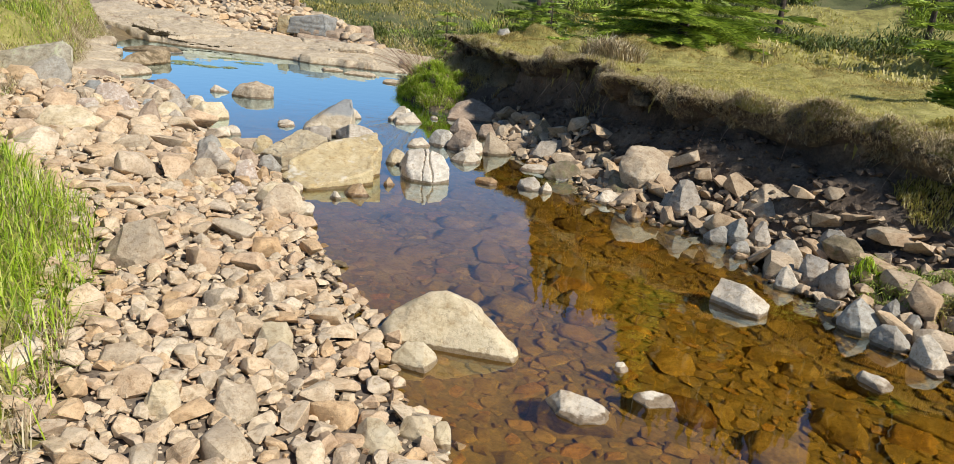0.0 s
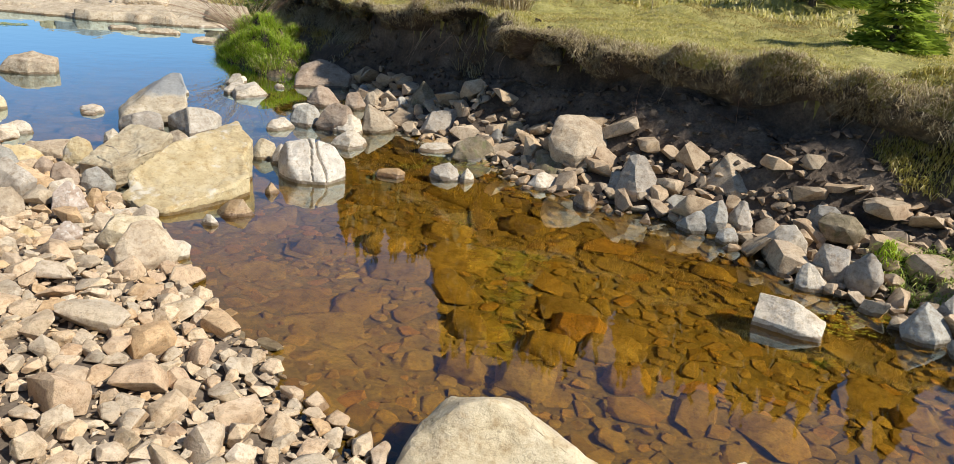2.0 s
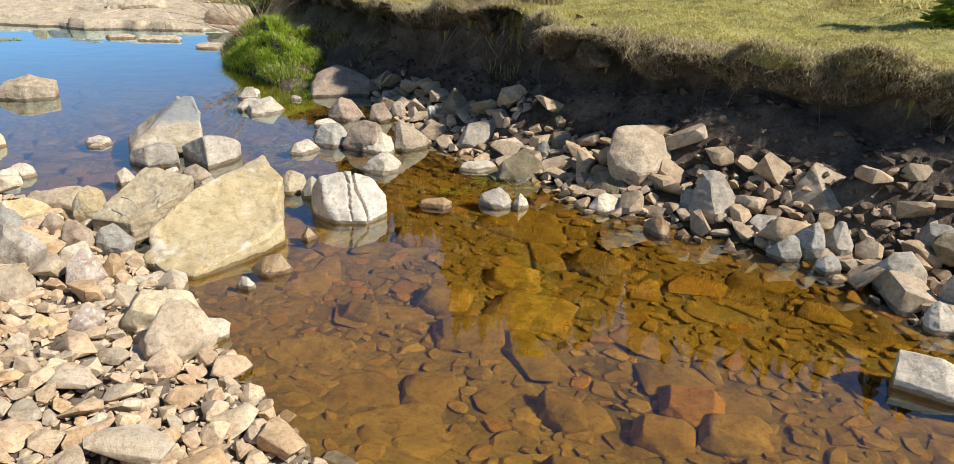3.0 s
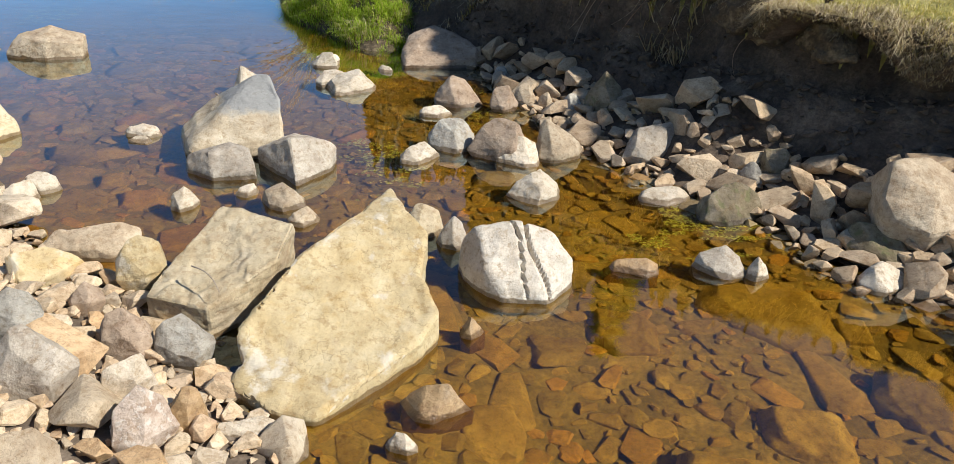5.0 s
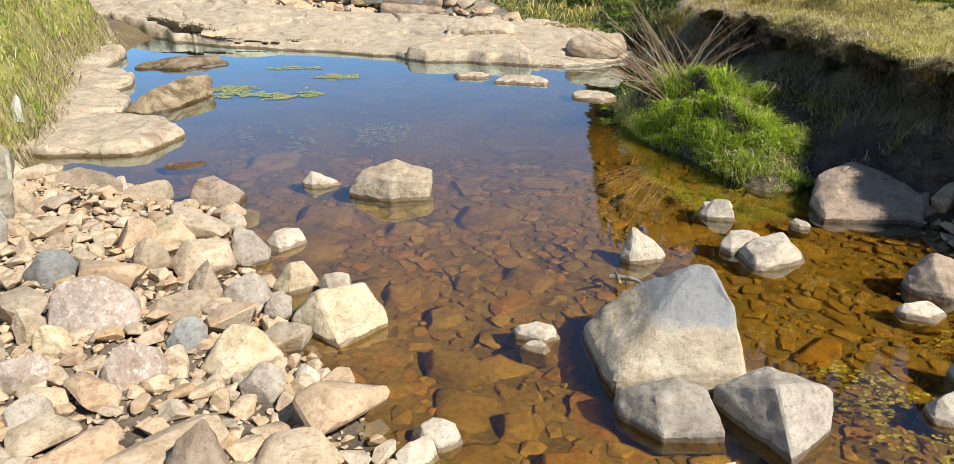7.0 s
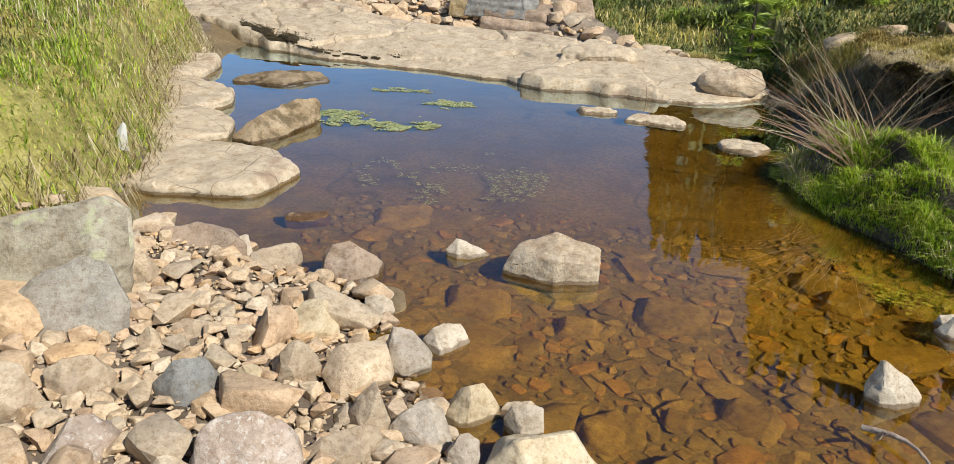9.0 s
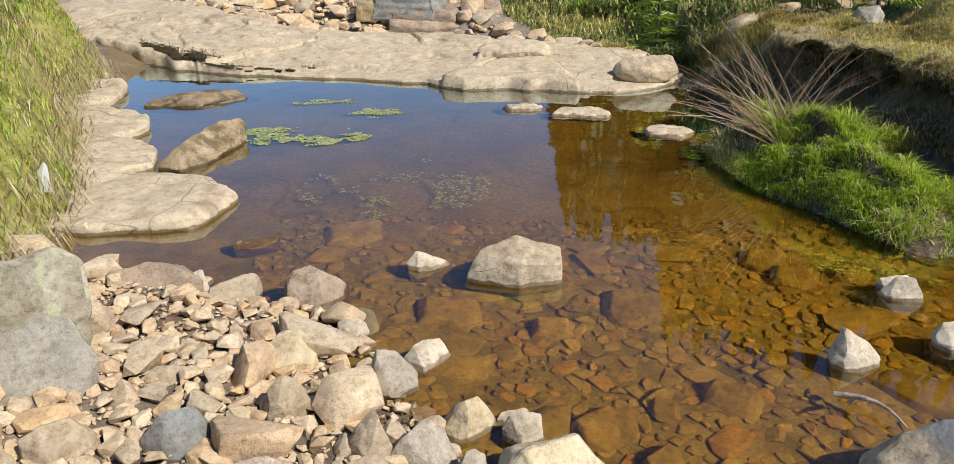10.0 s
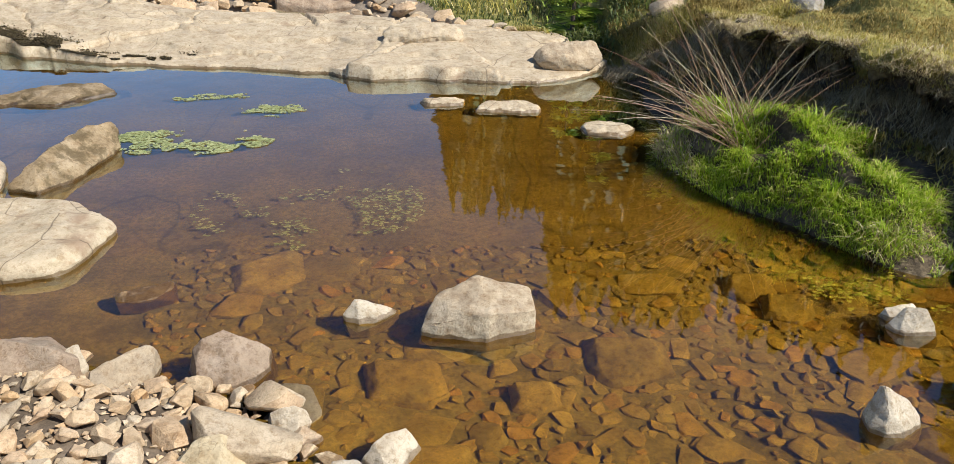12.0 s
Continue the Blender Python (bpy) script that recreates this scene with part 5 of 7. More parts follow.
rock(1.29, 2.71, -0.13, 0.208, 0.208, 0.100, -20, 'flat', 'bed', 0.8, 205, 'brown silt-coated flat slab-like stone lying under the brown water')
rock(0.59, 2.77, -0.13, 0.256, 0.256, 0.049, -4, 'flat', 'bed', 0.8, 206, 'brown silt-coated flat slab-like stone lying under the brown water')
rock(0.41, 5.62, -0.13, 0.475, 0.475, 0.100, -25, 'flat', 'bed', 0.8, 208, 'brown silt-coated flat slab-like boulder lying under the brown water')
rock(-0.10, 4.84, -0.13, 0.220, 0.220, 0.100, -21, 'flat', 'bed', 0.8, 210, 'brown silt-coated flat slab-like stone lying under the brown water')
rock(0.63, 5.10, -0.13, 0.241, 0.241, 0.100, -35, 'flat', 'bed', 0.8, 211, 'brown silt-coated flat slab-like stone lying under the brown water')
rock(-0.44, 4.78, -0.13, 0.146, 0.146, 0.100, -11, 'flat', 'bed', 0.8, 212, 'brown silt-coated flat slab-like stone lying under the brown water')
rock(-0.15, 5.49, -0.13, 0.232, 0.232, 0.100, -15, 'flat', 'bed', 0.8, 213, 'brown silt-coated flat slab-like stone lying under the brown water')
rock(0.22, 4.69, -0.13, 0.346, 0.346, 0.087, -32, 'flat', 'bed', 0.8, 214, 'brown silt-coated flat slab-like boulder lying under the brown water')
rock(-2.27, 6.98, -0.13, 0.198, 0.198, 0.100, 15, 'flat', 'bed', 0.8, 215, 'brown silt-coated flat slab-like stone lying under the brown water')
rock(-2.02, 6.68, -0.13, 0.121, 0.121, 0.100, 11, 'flat', 'bed', 0.8, 216, 'brown silt-coated flat slab-like stone lying under the brown water')
rock(-2.36, 7.31, -0.13, 0.148, 0.148, 0.100, 15, 'flat', 'bed', 0.8, 217, 'brown silt-coated flat slab-like stone lying under the brown water')
rock(-1.86, 6.49, -0.13, 0.185, 0.185, 0.100, 7, 'flat', 'bed', 0.8, 218, 'brown silt-coated flat slab-like stone lying under the brown water')
rock(-2.55, 7.48, -0.13, 0.205, 0.205, 0.100, 18, 'flat', 'bed', 0.8, 219, 'brown silt-coated flat slab-like stone lying under the brown water')
rock(-2.04, 6.43, -0.13, 0.128, 0.128, 0.100, 13, 'flat', 'bed', 0.8, 220, 'brown silt-coated flat slab-like stone lying under the brown water')
rock(-2.33, 8.34, -0.13, 0.322, 0.322, 0.100, -7, 'flat', 'bed', 0.8, 221, 'brown silt-coated flat slab-like boulder lying under the brown water')
rock(-2.51, 7.50, -0.13, 0.195, 0.195, 0.100, -5, 'flat', 'bed', 0.8, 222, 'brown silt-coated flat slab-like stone lying under the brown water')
rock(-2.70, 8.12, -0.13, 0.181, 0.181, 0.100, -0, 'flat', 'bed', 0.8, 223, 'brown silt-coated flat slab-like stone lying under the brown water')
rock(-2.32, 7.59, -0.13, 0.111, 0.111, 0.100, -10, 'flat', 'bed', 0.8, 224, 'brown silt-coated flat slab-like stone lying under the brown water')
rock(-1.66, 8.83, -0.13, 0.222, 0.222, 0.100, -17, 'flat', 'bed', 0.8, 225, 'brown silt-coated flat slab-like stone lying under the brown water')
rock(-3.15, 8.25, -0.13, 0.279, 0.279, 0.100, 9, 'flat', 'bed', 0.8, 226, 'brown silt-coated flat slab-like stone lying under the brown water')
rock(-2.07, 7.67, -0.13, 0.201, 0.201, 0.100, -16, 'flat', 'bed', 0.8, 227, 'brown silt-coated flat slab-like stone lying under the brown water')
rock(-1.57, 8.65, -0.13, 0.211, 0.211, 0.100, -19, 'flat', 'bed', 0.8, 228, 'brown silt-coated flat slab-like stone lying under the brown water')
rock(-1.31, 8.67, -0.13, 0.179, 0.179, 0.100, -23, 'flat', 'bed', 0.8, 229, 'brown silt-coated flat slab-like stone lying under the brown water')
rock(-3.75, 9.06, -0.13, 0.319, 0.319, 0.100, 16, 'flat', 'bed', 0.8, 230, 'brown silt-coated flat slab-like boulder lying under the brown water')

# dark layered rocks stacked beyond the ledge
crag([(-5.05, 15.0, .06), (-3.35, 14.95, .05), (-3.3, 15.7, .08), (-5.0, 15.75, .08), (-4.3, 14.85, .05)], 'mossy', 'dark wet layered rock beyond the ledge, under larger blocks', 701, 3, rough=.02)
crag([(-4.62, 15.02, .20), (-3.72, 14.98, .19), (-3.62, 15.55, .21), (-4.6, 15.6, .22), (-4.1, 14.93, .12), (-4.6, 15.02, .07), (-3.7, 15.0, .07)], 'brown', 'brown layered block in a stack of rocks beyond the ledge', 702, 3, rough=.02)
crag([(-4.60, 15.05, .33), (-3.85, 15.03, .32), (-3.70, 15.5, .34), (-4.55, 15.6, .34), (-4.55, 15.06, .23), (-3.8, 15.02, .23)], 'brown', 'brown layered block in a stack of rocks beyond the ledge', 707, 3, rough=.02)
crag([(-5.06, 15.1, .30), (-5.02, 15.08, .50), (-4.86, 15.1, .54), (-4.80, 15.08, .32), (-4.86, 15.4, .52), (-5.0, 15.4, .45)], 'yellow', 'yellowish upright block in a stack of rocks beyond the ledge', 703, 3)
crag([(-4.84, 15.08, .33), (-4.80, 15.08, .50), (-4.55, 15.1, .56), (-4.15, 15.12, .60), (-3.98, 15.15, .54), (-3.92, 15.2, .44), (-4.1, 15.05, .34), (-4.6, 15.05, .31), (-4.0, 15.5, .54), (-4.7, 15.55, .50)], 'bluegrey', 'grey lichened boulder on top of stacked rocks', 704, 4, rough=.026)
rock(-3.30, 15.15, 0.02, .36, .32, .22, 14, 'dome', 'tan', .6, 705, 'tan rounded stone beside stacked rocks')
rock(-3.45, 15.50, 0.14, .42, .35, .34, 4, 'block', 'brown', .7, 706, 'brown weathered block beside stacked rocks')

# ---- cobbles: a few shapes shared by many stones ----
def cobble_mesh(seed, tone, flat=0.55, corners=15, worn=.12):
    rng = random.Random(seed)
    pts = []
    for k in range(corners):
        v = Vector((rng.gauss(0, 1), rng.gauss(0, 1), rng.gauss(0, 1))).normalized()
        q = Vector([math.copysign(abs(c) ** 0.56, c) for c in v])
        pts.append((q.x * rng.uniform(.84, 1.04), q.y * rng.uniform(.56, .78), q.z * flat * rng.uniform(.75, 1.05)))
    bm = bmesh.new()
    hull_mesh(bm, pts)
    chop(bm, rng, 3, .70, .9, Vector())
    bmesh.ops.dissolve_limit(bm, angle_limit=radians(16), verts=bm.verts, edges=bm.edges)
    bmesh.ops.bevel(bm, geom=list(bm.edges), offset=0.06, segments=1, affect="EDGES", clamp_overlap=True)
    bmesh.ops.triangulate(bm, faces=[f for f in bm.faces if len(f.verts) > 4])
    bmesh.ops.smooth_vert(bm, verts=bm.verts, factor=worn, use_axis_x=True, use_axis_y=True, use_axis_z=True)
    off = Vector((seed, seed * 2.1, 0))
    for v in bm.verts:
        v.co += v.co.normalized() * 0.07 * noise.noise(v.co * 2.5 + off)
    return finish(bm, "cobble", STONE[tone], 30)


def small_shape(seed):
    """Corners and faces of a plain pebble."""
    rng = random.Random(seed)
    bm = bmesh.new()
    hull_mesh(bm, [Vector((rng.gauss(0, 1), rng.gauss(0, 1), rng.gauss(0, 1))).normalized() * rng.uniform(.85, 1.1) for k in range(10)])
    bm.verts.ensure_lookup_table()
    bm.verts.index_update()
    out = np.array([(v.co.x, v.co.y * .75, v.co.z * .5) for v in bm.verts]), [[v.index for v in f.verts] for f in bm.faces]
    bm.free()
    return out


class Packing:
    """Places for stones that hardly overlap."""

    def __init__(self, seed):
        self.rng = random.Random(seed)
        self.cells = {}

    def block(self, x, y, r):
        self.cells.setdefault((int(x // .25), int(y // .25)), []).append((x, y, r))

    def free(self, x, y, r, lap):
        i, j = int(x // .25), int(y // .25)
        for a in range(i - 2, i + 3):
            for b in range(j - 2, j + 3):
                for px, py, pr in self.cells.get((a, b), ()):
                    if (px - x) ** 2 + (py - y) ** 2 < (lap * (r + pr)) ** 2:
                        return False
        return True

    def fill(self, where, box, sizes, tries, most, lap=0.8):
        out = []
        for k in range(tries):
            if len(out) >= most:
                break
            x, y = self.rng.uniform(box[0], box[1]), self.rng.uniform(box[2], box[3])
            if not where(x, y):
                continue
            r = self.rng.uniform(*sizes)
            if self.free(x, y, r, lap):
                self.block(x, y, r)
                out.append((x, y, r))
        return out


def at_y(ys, xs, y):
    return float(np.interp(y, ys, xs))


def lay(spots, meshes, label, group, name="cobble", sink=0.25, tilt=16, seed=0, extra=0.0):
    rng = random.Random(seed)
    for x, y, r in spots:
        ob = new(name, rng.choice(meshes))
        s = r * rng.uniform(.9, 1.15)
        ob.matrix_world = pose(x, y, land1(x, y) + s * sink + extra, rng.uniform(-tilt, tilt), rng.uniform(-tilt, tilt), rng.uniform(0, 360)) @ Matrix.Diagonal((s, s * rng.uniform(.8, 1.1), s * rng.uniform(.7, 1.2), 1))
        tagged(ob, label, "stone", group)


def strew(name, spots, shapes, mat, label, sink=0.2, seed=0, category="gravel", tip=0.4):
    """Pebbles past counting, as one object."""
    rng = np.random.RandomState(seed)
    xs, ys = np.array([s[0] for s in spots]), np.array([s[1] for s in spots])
    zs = land(xs, ys)
    V, Fc, base = [], [], 0
    for (x, y, r), z in zip(spots, zs):
        pts, faces = shapes[rng.randint(len(shapes))]
        m = np.array(Euler((rng.uniform(-tip, tip), rng.uniform(-tip, tip), rng.uniform(0, 6.3))).to_matrix())
        p = (pts * r * rng.uniform(.85, 1.15, 3)) @ m.T + (x, y, z + r * sink)
        V.extend(p.tolist())
        Fc.extend([[i + base for i in f] for f in faces])
        base += len(p)
    ob = obj(name, V, Fc, mat, shade=False)
    tagged(ob, label, category, kind="stuff")
    return ob


DRY = [cobble_mesh(k + 1, "mixed", .38 + .04 * (k % 6)) for k in range(12)]
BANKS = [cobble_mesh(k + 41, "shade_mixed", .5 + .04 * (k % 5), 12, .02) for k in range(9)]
WET = [cobble_mesh(k + 81, "bed", .15 + .03 * (k % 4)) for k in range(10)]
TINY = [small_shape(k) for k in range(8)]
CHIPS = [(np.array([tuple(v.co) for v in me.vertices]), [list(p.vertices) for p in me.polygons]) for me in DRY]

on_bar = lambda x, y: at_y(YB, XB, y) - .05 < x < at_y(YL, XL, y) - 0.0
bar = Packing(1)
for a in FOOT:
    bar.block(*a)
BOX = (-6, 1.6, -0.4, 8.5)
first = bar.fill(lambda x, y: on_bar(x, y) and y > 4.6, BOX, (.11, .18), 9000, 60, .60)
first += bar.fill(on_bar, BOX, (.075, .115), 20000, 80, .66)
second = bar.fill(on_bar, BOX, (.06, .085), 16000, 120, .66)
lay(first + second, DRY, "angular tan and grey river cobble lying on the stony bar", "cobbles of the stony bar", sink=.34, tilt=13, seed=2)
third = bar.fill(on_bar, BOX, (.032, .064), 80000, 3000, .60)
strew("bar_cobbles", third, CHIPS, STONE["mixed"], "packed angular tan and grey cobbles of the bar", .44, 4, "cobbles", .32)
fourth = Packing(3).fill(on_bar, BOX, (.008, .026), 90000, 15000, .55)
strew("bar_gravel", fourth, TINY, STONE["mixed"], "loose tan gravel and pebbles between the cobbles", .5, 5)

in_stream = lambda x, y: at_y(YL, XL, y) + .02 < x < at_y(YR, XR, y) - .03 and y < 9.3
wet = Packing(7)
for a in FOOT:
    wet.block(a[0], a[1], a[2] * .6)
back = bar.fill(lambda x, y: at_y(YB, XB, y) - .05 < x < at_y(YL, XL, y), (-2, 2.6, -5.0, -0.4), (.03, .075), 20000, 900, .68)
strew("bar_cobbles", back, CHIPS, STONE["mixed"], "packed angular tan and grey cobbles of the bar", .36, 31, "cobbles", .32)
slabs = wet.fill(in_stream, (-4, 3.2, 1.2, 9.2), (.12, .22), 20000, 80, .58)
mid = wet.fill(in_stream, (-4, 3.2, 1.2, 9.2), (.06, .11), 16000, 210, .58)
lay(slabs + mid, WET, "flat brown silted stone lying under the brown water", "drowned stones", "flat_stone", sink=.04, tilt=5, seed=8)
more = wet.fill(in_stream, (-4, 3.2, 1.2, 9.2), (.025, .07), 50000, 3000, .56)
strew("drowned_stones", more, [(np.array([tuple(v.co) for v in me.vertices]), [list(p.vertices) for p in me.polygons]) for me in WET], STONE["bed"], "flat brown stones paving the stream bed", .1, 9, "stones", .14)
down = wet.fill(lambda x, y: at_y(YL, XL, y) + .02 < x < at_y(YR, XR, y) - .03, (0, 5.5, -4.5, 1.2), (.06, .17), 12000, 520, .66)
strew("drowned_stones", down, [(np.array([tuple(v.co) for v in me.vertices]), [list(p.vertices) for p in me.polygons]) for me in WET], STONE["bed"], "flat brown stones paving the stream bed", .1, 32, "stones", .12)
fine = wet.fill(in_stream, (-4.2, 3.2, 1.2, 9.3), (.015, .04), 26000, 3500, .6)
strew("bed_gravel", fine, TINY, STONE["bed"], "brown silted pebbles on the stream bed", .3, 10)


def on_bank(x, y):
    a, b = at_y(YR, XR, y), at_y(YT, XT, y)
    return 2.6 < y < 8.6 and a - .06 < x < a + (b - a) * (.60 if y < 7 else .5)


bank = Packing(12)
for a in FOOT:
    bank.block(*a)
b1 = bank.fill(on_bank, (-1, 5, 2.6, 8.6), (.075, .135), 16000, 150, .54)
b2 = bank.fill(on_bank, (-1, 5, 2.6, 8.6), (.045, .07), 14000, 150, .62)
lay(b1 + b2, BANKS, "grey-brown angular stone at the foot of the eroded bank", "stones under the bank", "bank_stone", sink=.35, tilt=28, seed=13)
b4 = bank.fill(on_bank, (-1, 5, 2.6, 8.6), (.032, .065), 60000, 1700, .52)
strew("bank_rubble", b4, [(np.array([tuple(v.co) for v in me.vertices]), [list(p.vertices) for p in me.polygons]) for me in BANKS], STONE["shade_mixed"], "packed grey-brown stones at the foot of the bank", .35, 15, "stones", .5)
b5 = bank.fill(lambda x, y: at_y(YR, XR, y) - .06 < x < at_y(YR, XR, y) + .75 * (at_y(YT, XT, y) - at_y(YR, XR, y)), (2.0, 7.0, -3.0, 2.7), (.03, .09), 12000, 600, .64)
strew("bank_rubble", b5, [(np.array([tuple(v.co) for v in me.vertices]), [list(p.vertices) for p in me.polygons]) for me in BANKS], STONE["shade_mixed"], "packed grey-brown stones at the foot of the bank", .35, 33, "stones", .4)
b3 = bank.fill(on_bank, (-1, 5, 2.6, 8.6), (.012, .028), 20000, 1500, .75)
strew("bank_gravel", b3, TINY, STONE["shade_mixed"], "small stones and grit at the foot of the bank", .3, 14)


def under_lip(x, y):
    a, b = at_y(YR, XR, y), at_y(YT, XT, y)
    return a + (b - a) * .35 < x < b + .05


crumbs = Packing(21).fill(under_lip, (-1, 5, 2.8, 9.0), (.008, .05), 40000, 5200, .55)
strew("peat_crumbs", crumbs, TINY, PEAT, "crumbled lumps of peat below the cut bank", .3, 22, "soil")


def on_rubble(x, y):
    past = y - at_y(LX, LY, x)
    return float(ledge_width(x)) + .12 < past < 11 and at_y(YB, XB, y) < x < at_y(YT, XT, y) - .2


rub = Packing(15)
for a in FOOT:
    rub.block(*a)
r1 = rub.fill(on_rubble, (-12, -2, 13, 20), (.09, .22), 22000, 290, .60)
lay(r1, DRY, "tan broken rock in the rubble beyond the ledge", "rubble beyond the ledge", "broken_rock", sink=.3, tilt=25, seed=16)
r2 = rub.fill(on_rubble, (-14, -1, 13, 22), (.045, .12), 40000, 2600, .60)
strew("rubble", r2, CHIPS, STONE["mixed"], "loose broken stones beyond the rock ledge", .4, 17, "rubble")


# ---- grass and plants ----
def blades(name, P, H, width, lean, mat, label, category="grass", parent=None, seed=0, droop=0.0, toward=None, kind="stuff"):
    """Bent blades: P roots, H lengths; lean: how far the tip goes aside, as a share; toward: an (x, y) that all lean to."""
    rng = np.random.RandomState(seed)
    n = len(P)
    P, H = np.asarray(P, float), np.asarray(H, float)
    a = rng.uniform(0, 2 * np.pi, n)
    d = np.stack([np.cos(a), np.sin(a)], 1) * rng.uniform(.2, 1.0, n)[:, None] * lean
    if toward is not None:
        d = d + np.asarray(toward)
    perp = np.stack([-np.sin(a), np.cos(a), np.zeros(n)], 1)
    w = (width * rng.uniform(.6, 1.3, n))[:, None]
    up = np.array([0, 0, 1.0])
    side = np.concatenate([d, np.zeros((n, 1))], 1)
    m = P + (side * .35 + up * (.62 - droop * .2)) * H[:, None]
    t = P + (side * 1.0 + up * (1.0 - np.minimum(np.linalg.norm(d, axis=1), 1.2)[:, None] * .35 - droop)) * H[:, None]
    V = np.stack([P - perp * w, P + perp * w, m + perp * w * .7, m - perp * w * .7, t], 1).reshape(-1, 3)
    b = np.arange(n) * 5
    quads = np.stack([b, b + 1, b + 2, b + 3], 1).tolist()
    tris = np.stack([b + 3, b + 2, b + 4], 1).tolist()
    ob = obj(name, V.tolist(), quads + tris, mat, parent)
    tagged(ob, label, "" if parent else category, kind=kind)
    return ob


def roots(n, box, where, seed, clump=0.0):
    """n places on the land, gathered in tufts when clump is set."""
    rng = np.random.RandomState(seed)
    out = np.zeros((0, 2))
    while len(out) < n:
        q = np.stack([rng.uniform(box[0], box[1], n * 2), rng.uniform(box[2], box[3], n * 2)], 1)
        q = q[where(q[:, 0], q[:, 1])]
        if clump:
            keep = vnoise(q[:, 0], q[:, 1], clump, 71) + .5 * vnoise(q[:, 0], q[:, 1], clump * 3, 73) > rng.uniform(-.9, .5, len(q))
            q = q[keep]
        out = np.concatenate([out, q])
    out = out[:n]
    return np.concatenate([out, land(out[:, 0], out[:, 1])[:, None]], 1)


def bank_left(lo, hi, back, gap=0.0):
    def f(x, y):
        b = np.interp(y, YB, XB) + 0.10 * vnoise(x * 0, y, 1.5, 11)
        return (x < b + gap) & (x > b - back) & (y > lo) & (y < hi)
    return f


rngg = np.random.RandomState(5)
near = roots(11000, (-4.5, 0, -0.5, 4.7), bank_left(1.0, 4.5, 1.3, .04), 1)
near_len = rngg.uniform(.06, .19, len(near))
kindly = vnoise(near[:, 0], near[:, 1], 3.0, 77) + rngg.uniform(-.7, .7, len(near)) + 1.2 * smooth((near[:, 1] - 1.5) / 1.2) - .5
blades("near_grass", near[kindly > 0], near_len[kindly > 0], .0030, 1.2, LUSH, "long bright green grass on the near bank", seed=1)
blades("near_straw", near[kindly <= 0], near_len[kindly <= 0], .0024, 1.5, STRAW, "dry bleached grass on the near bank", seed=7, droop=.2)
lg = roots(36000, (-12, -3, 4.5, 15), bank_left(4.9, 14.5, 2.3, .06), 2, 2.0)
knoll = np.clip(.8 + .9 * vnoise(lg[:, 0], lg[:, 1], 4.0, 101) + .5 * vnoise(lg[:, 0], lg[:, 1], 10.0, 102), .2, 1.9)
blades("bank_grass", lg[:13000], rngg.uniform(.025, .09, 13000) * knoll[:13000], .0042, 1.6, GRASS, "rough green and straw grass on the low bank", seed=2)
blades("fresh_grass", lg[13000:], rngg.uniform(.025, .08, len(lg) - 13000) * knoll[13000:], .0036, 1.5, LUSH, "fresh green grass on the low bank", seed=5)
ls = roots(4500, (-12, -3, 4.5, 15), bank_left(5.0, 14.5, 2.4, .08), 3, 1.2)
blades("straw_grass", ls, rngg.uniform(.06, .22, len(ls)), .003, 1.5, STRAW, "dry straw-coloured grass on the low bank", seed=3)
lm = roots(13000, (-12, -3, 4.5, 15), bank_left(4.9, 14.5, 2.3, .04), 6, 3.0)
back_b = np.interp(lm[:, 1], YB, XB) - lm[:, 0]
rusty = vnoise(lm[:, 0], lm[:, 1], 2.2, 103) + .9 * back_b - .55 + rngg.uniform(-.3, .3, len(lm)) > 0
blades("mossy_grass", lm[~rusty], rngg.uniform(.015, .05, (~rusty).sum()), .0042, 1.6, SHORT, "short olive and straw turf on the low bank", seed=6)
blades("brown_moss", lm[rusty], rngg.uniform(.03, .09, rusty.sum()), .0042, 1.6, MOSS, "brown moss and withered heath on the low bank", seed=8)
lh = roots(9000, (-12, -3, 4.5, 15), bank_left(4.9, 14.5, 2.3, -.5), 9, 1.6)
blades("bank_heath", lh, rngg.uniform(.02, .07, len(lh)), .0045, 1.8, HEATH, "dark green heath in patches on the low bank", seed=9)
lw = roots(2600, (-8, -3, 5, 13), bank_left(5, 13, .16, .10), 4)
blades("hanging_grass", lw, rngg.uniform(.08, .22, len(lw)), .003, .5, STRAW, "dead grass hanging over the low bank's edge", seed=4, droop=1.05, toward=(.7, -.25))


def bank_right(lo, hi, a, back):
    def f(x, y):
        xt = np.interp(y, YT, XT) + 0.17 * vnoise(x * 0, y, 1.7, 8) + 0.08 * vnoise(x * 0, y, 5.0, 9)
        return (x > xt + a) & (x < xt + back) & (y > lo) & (y < hi)
    return f


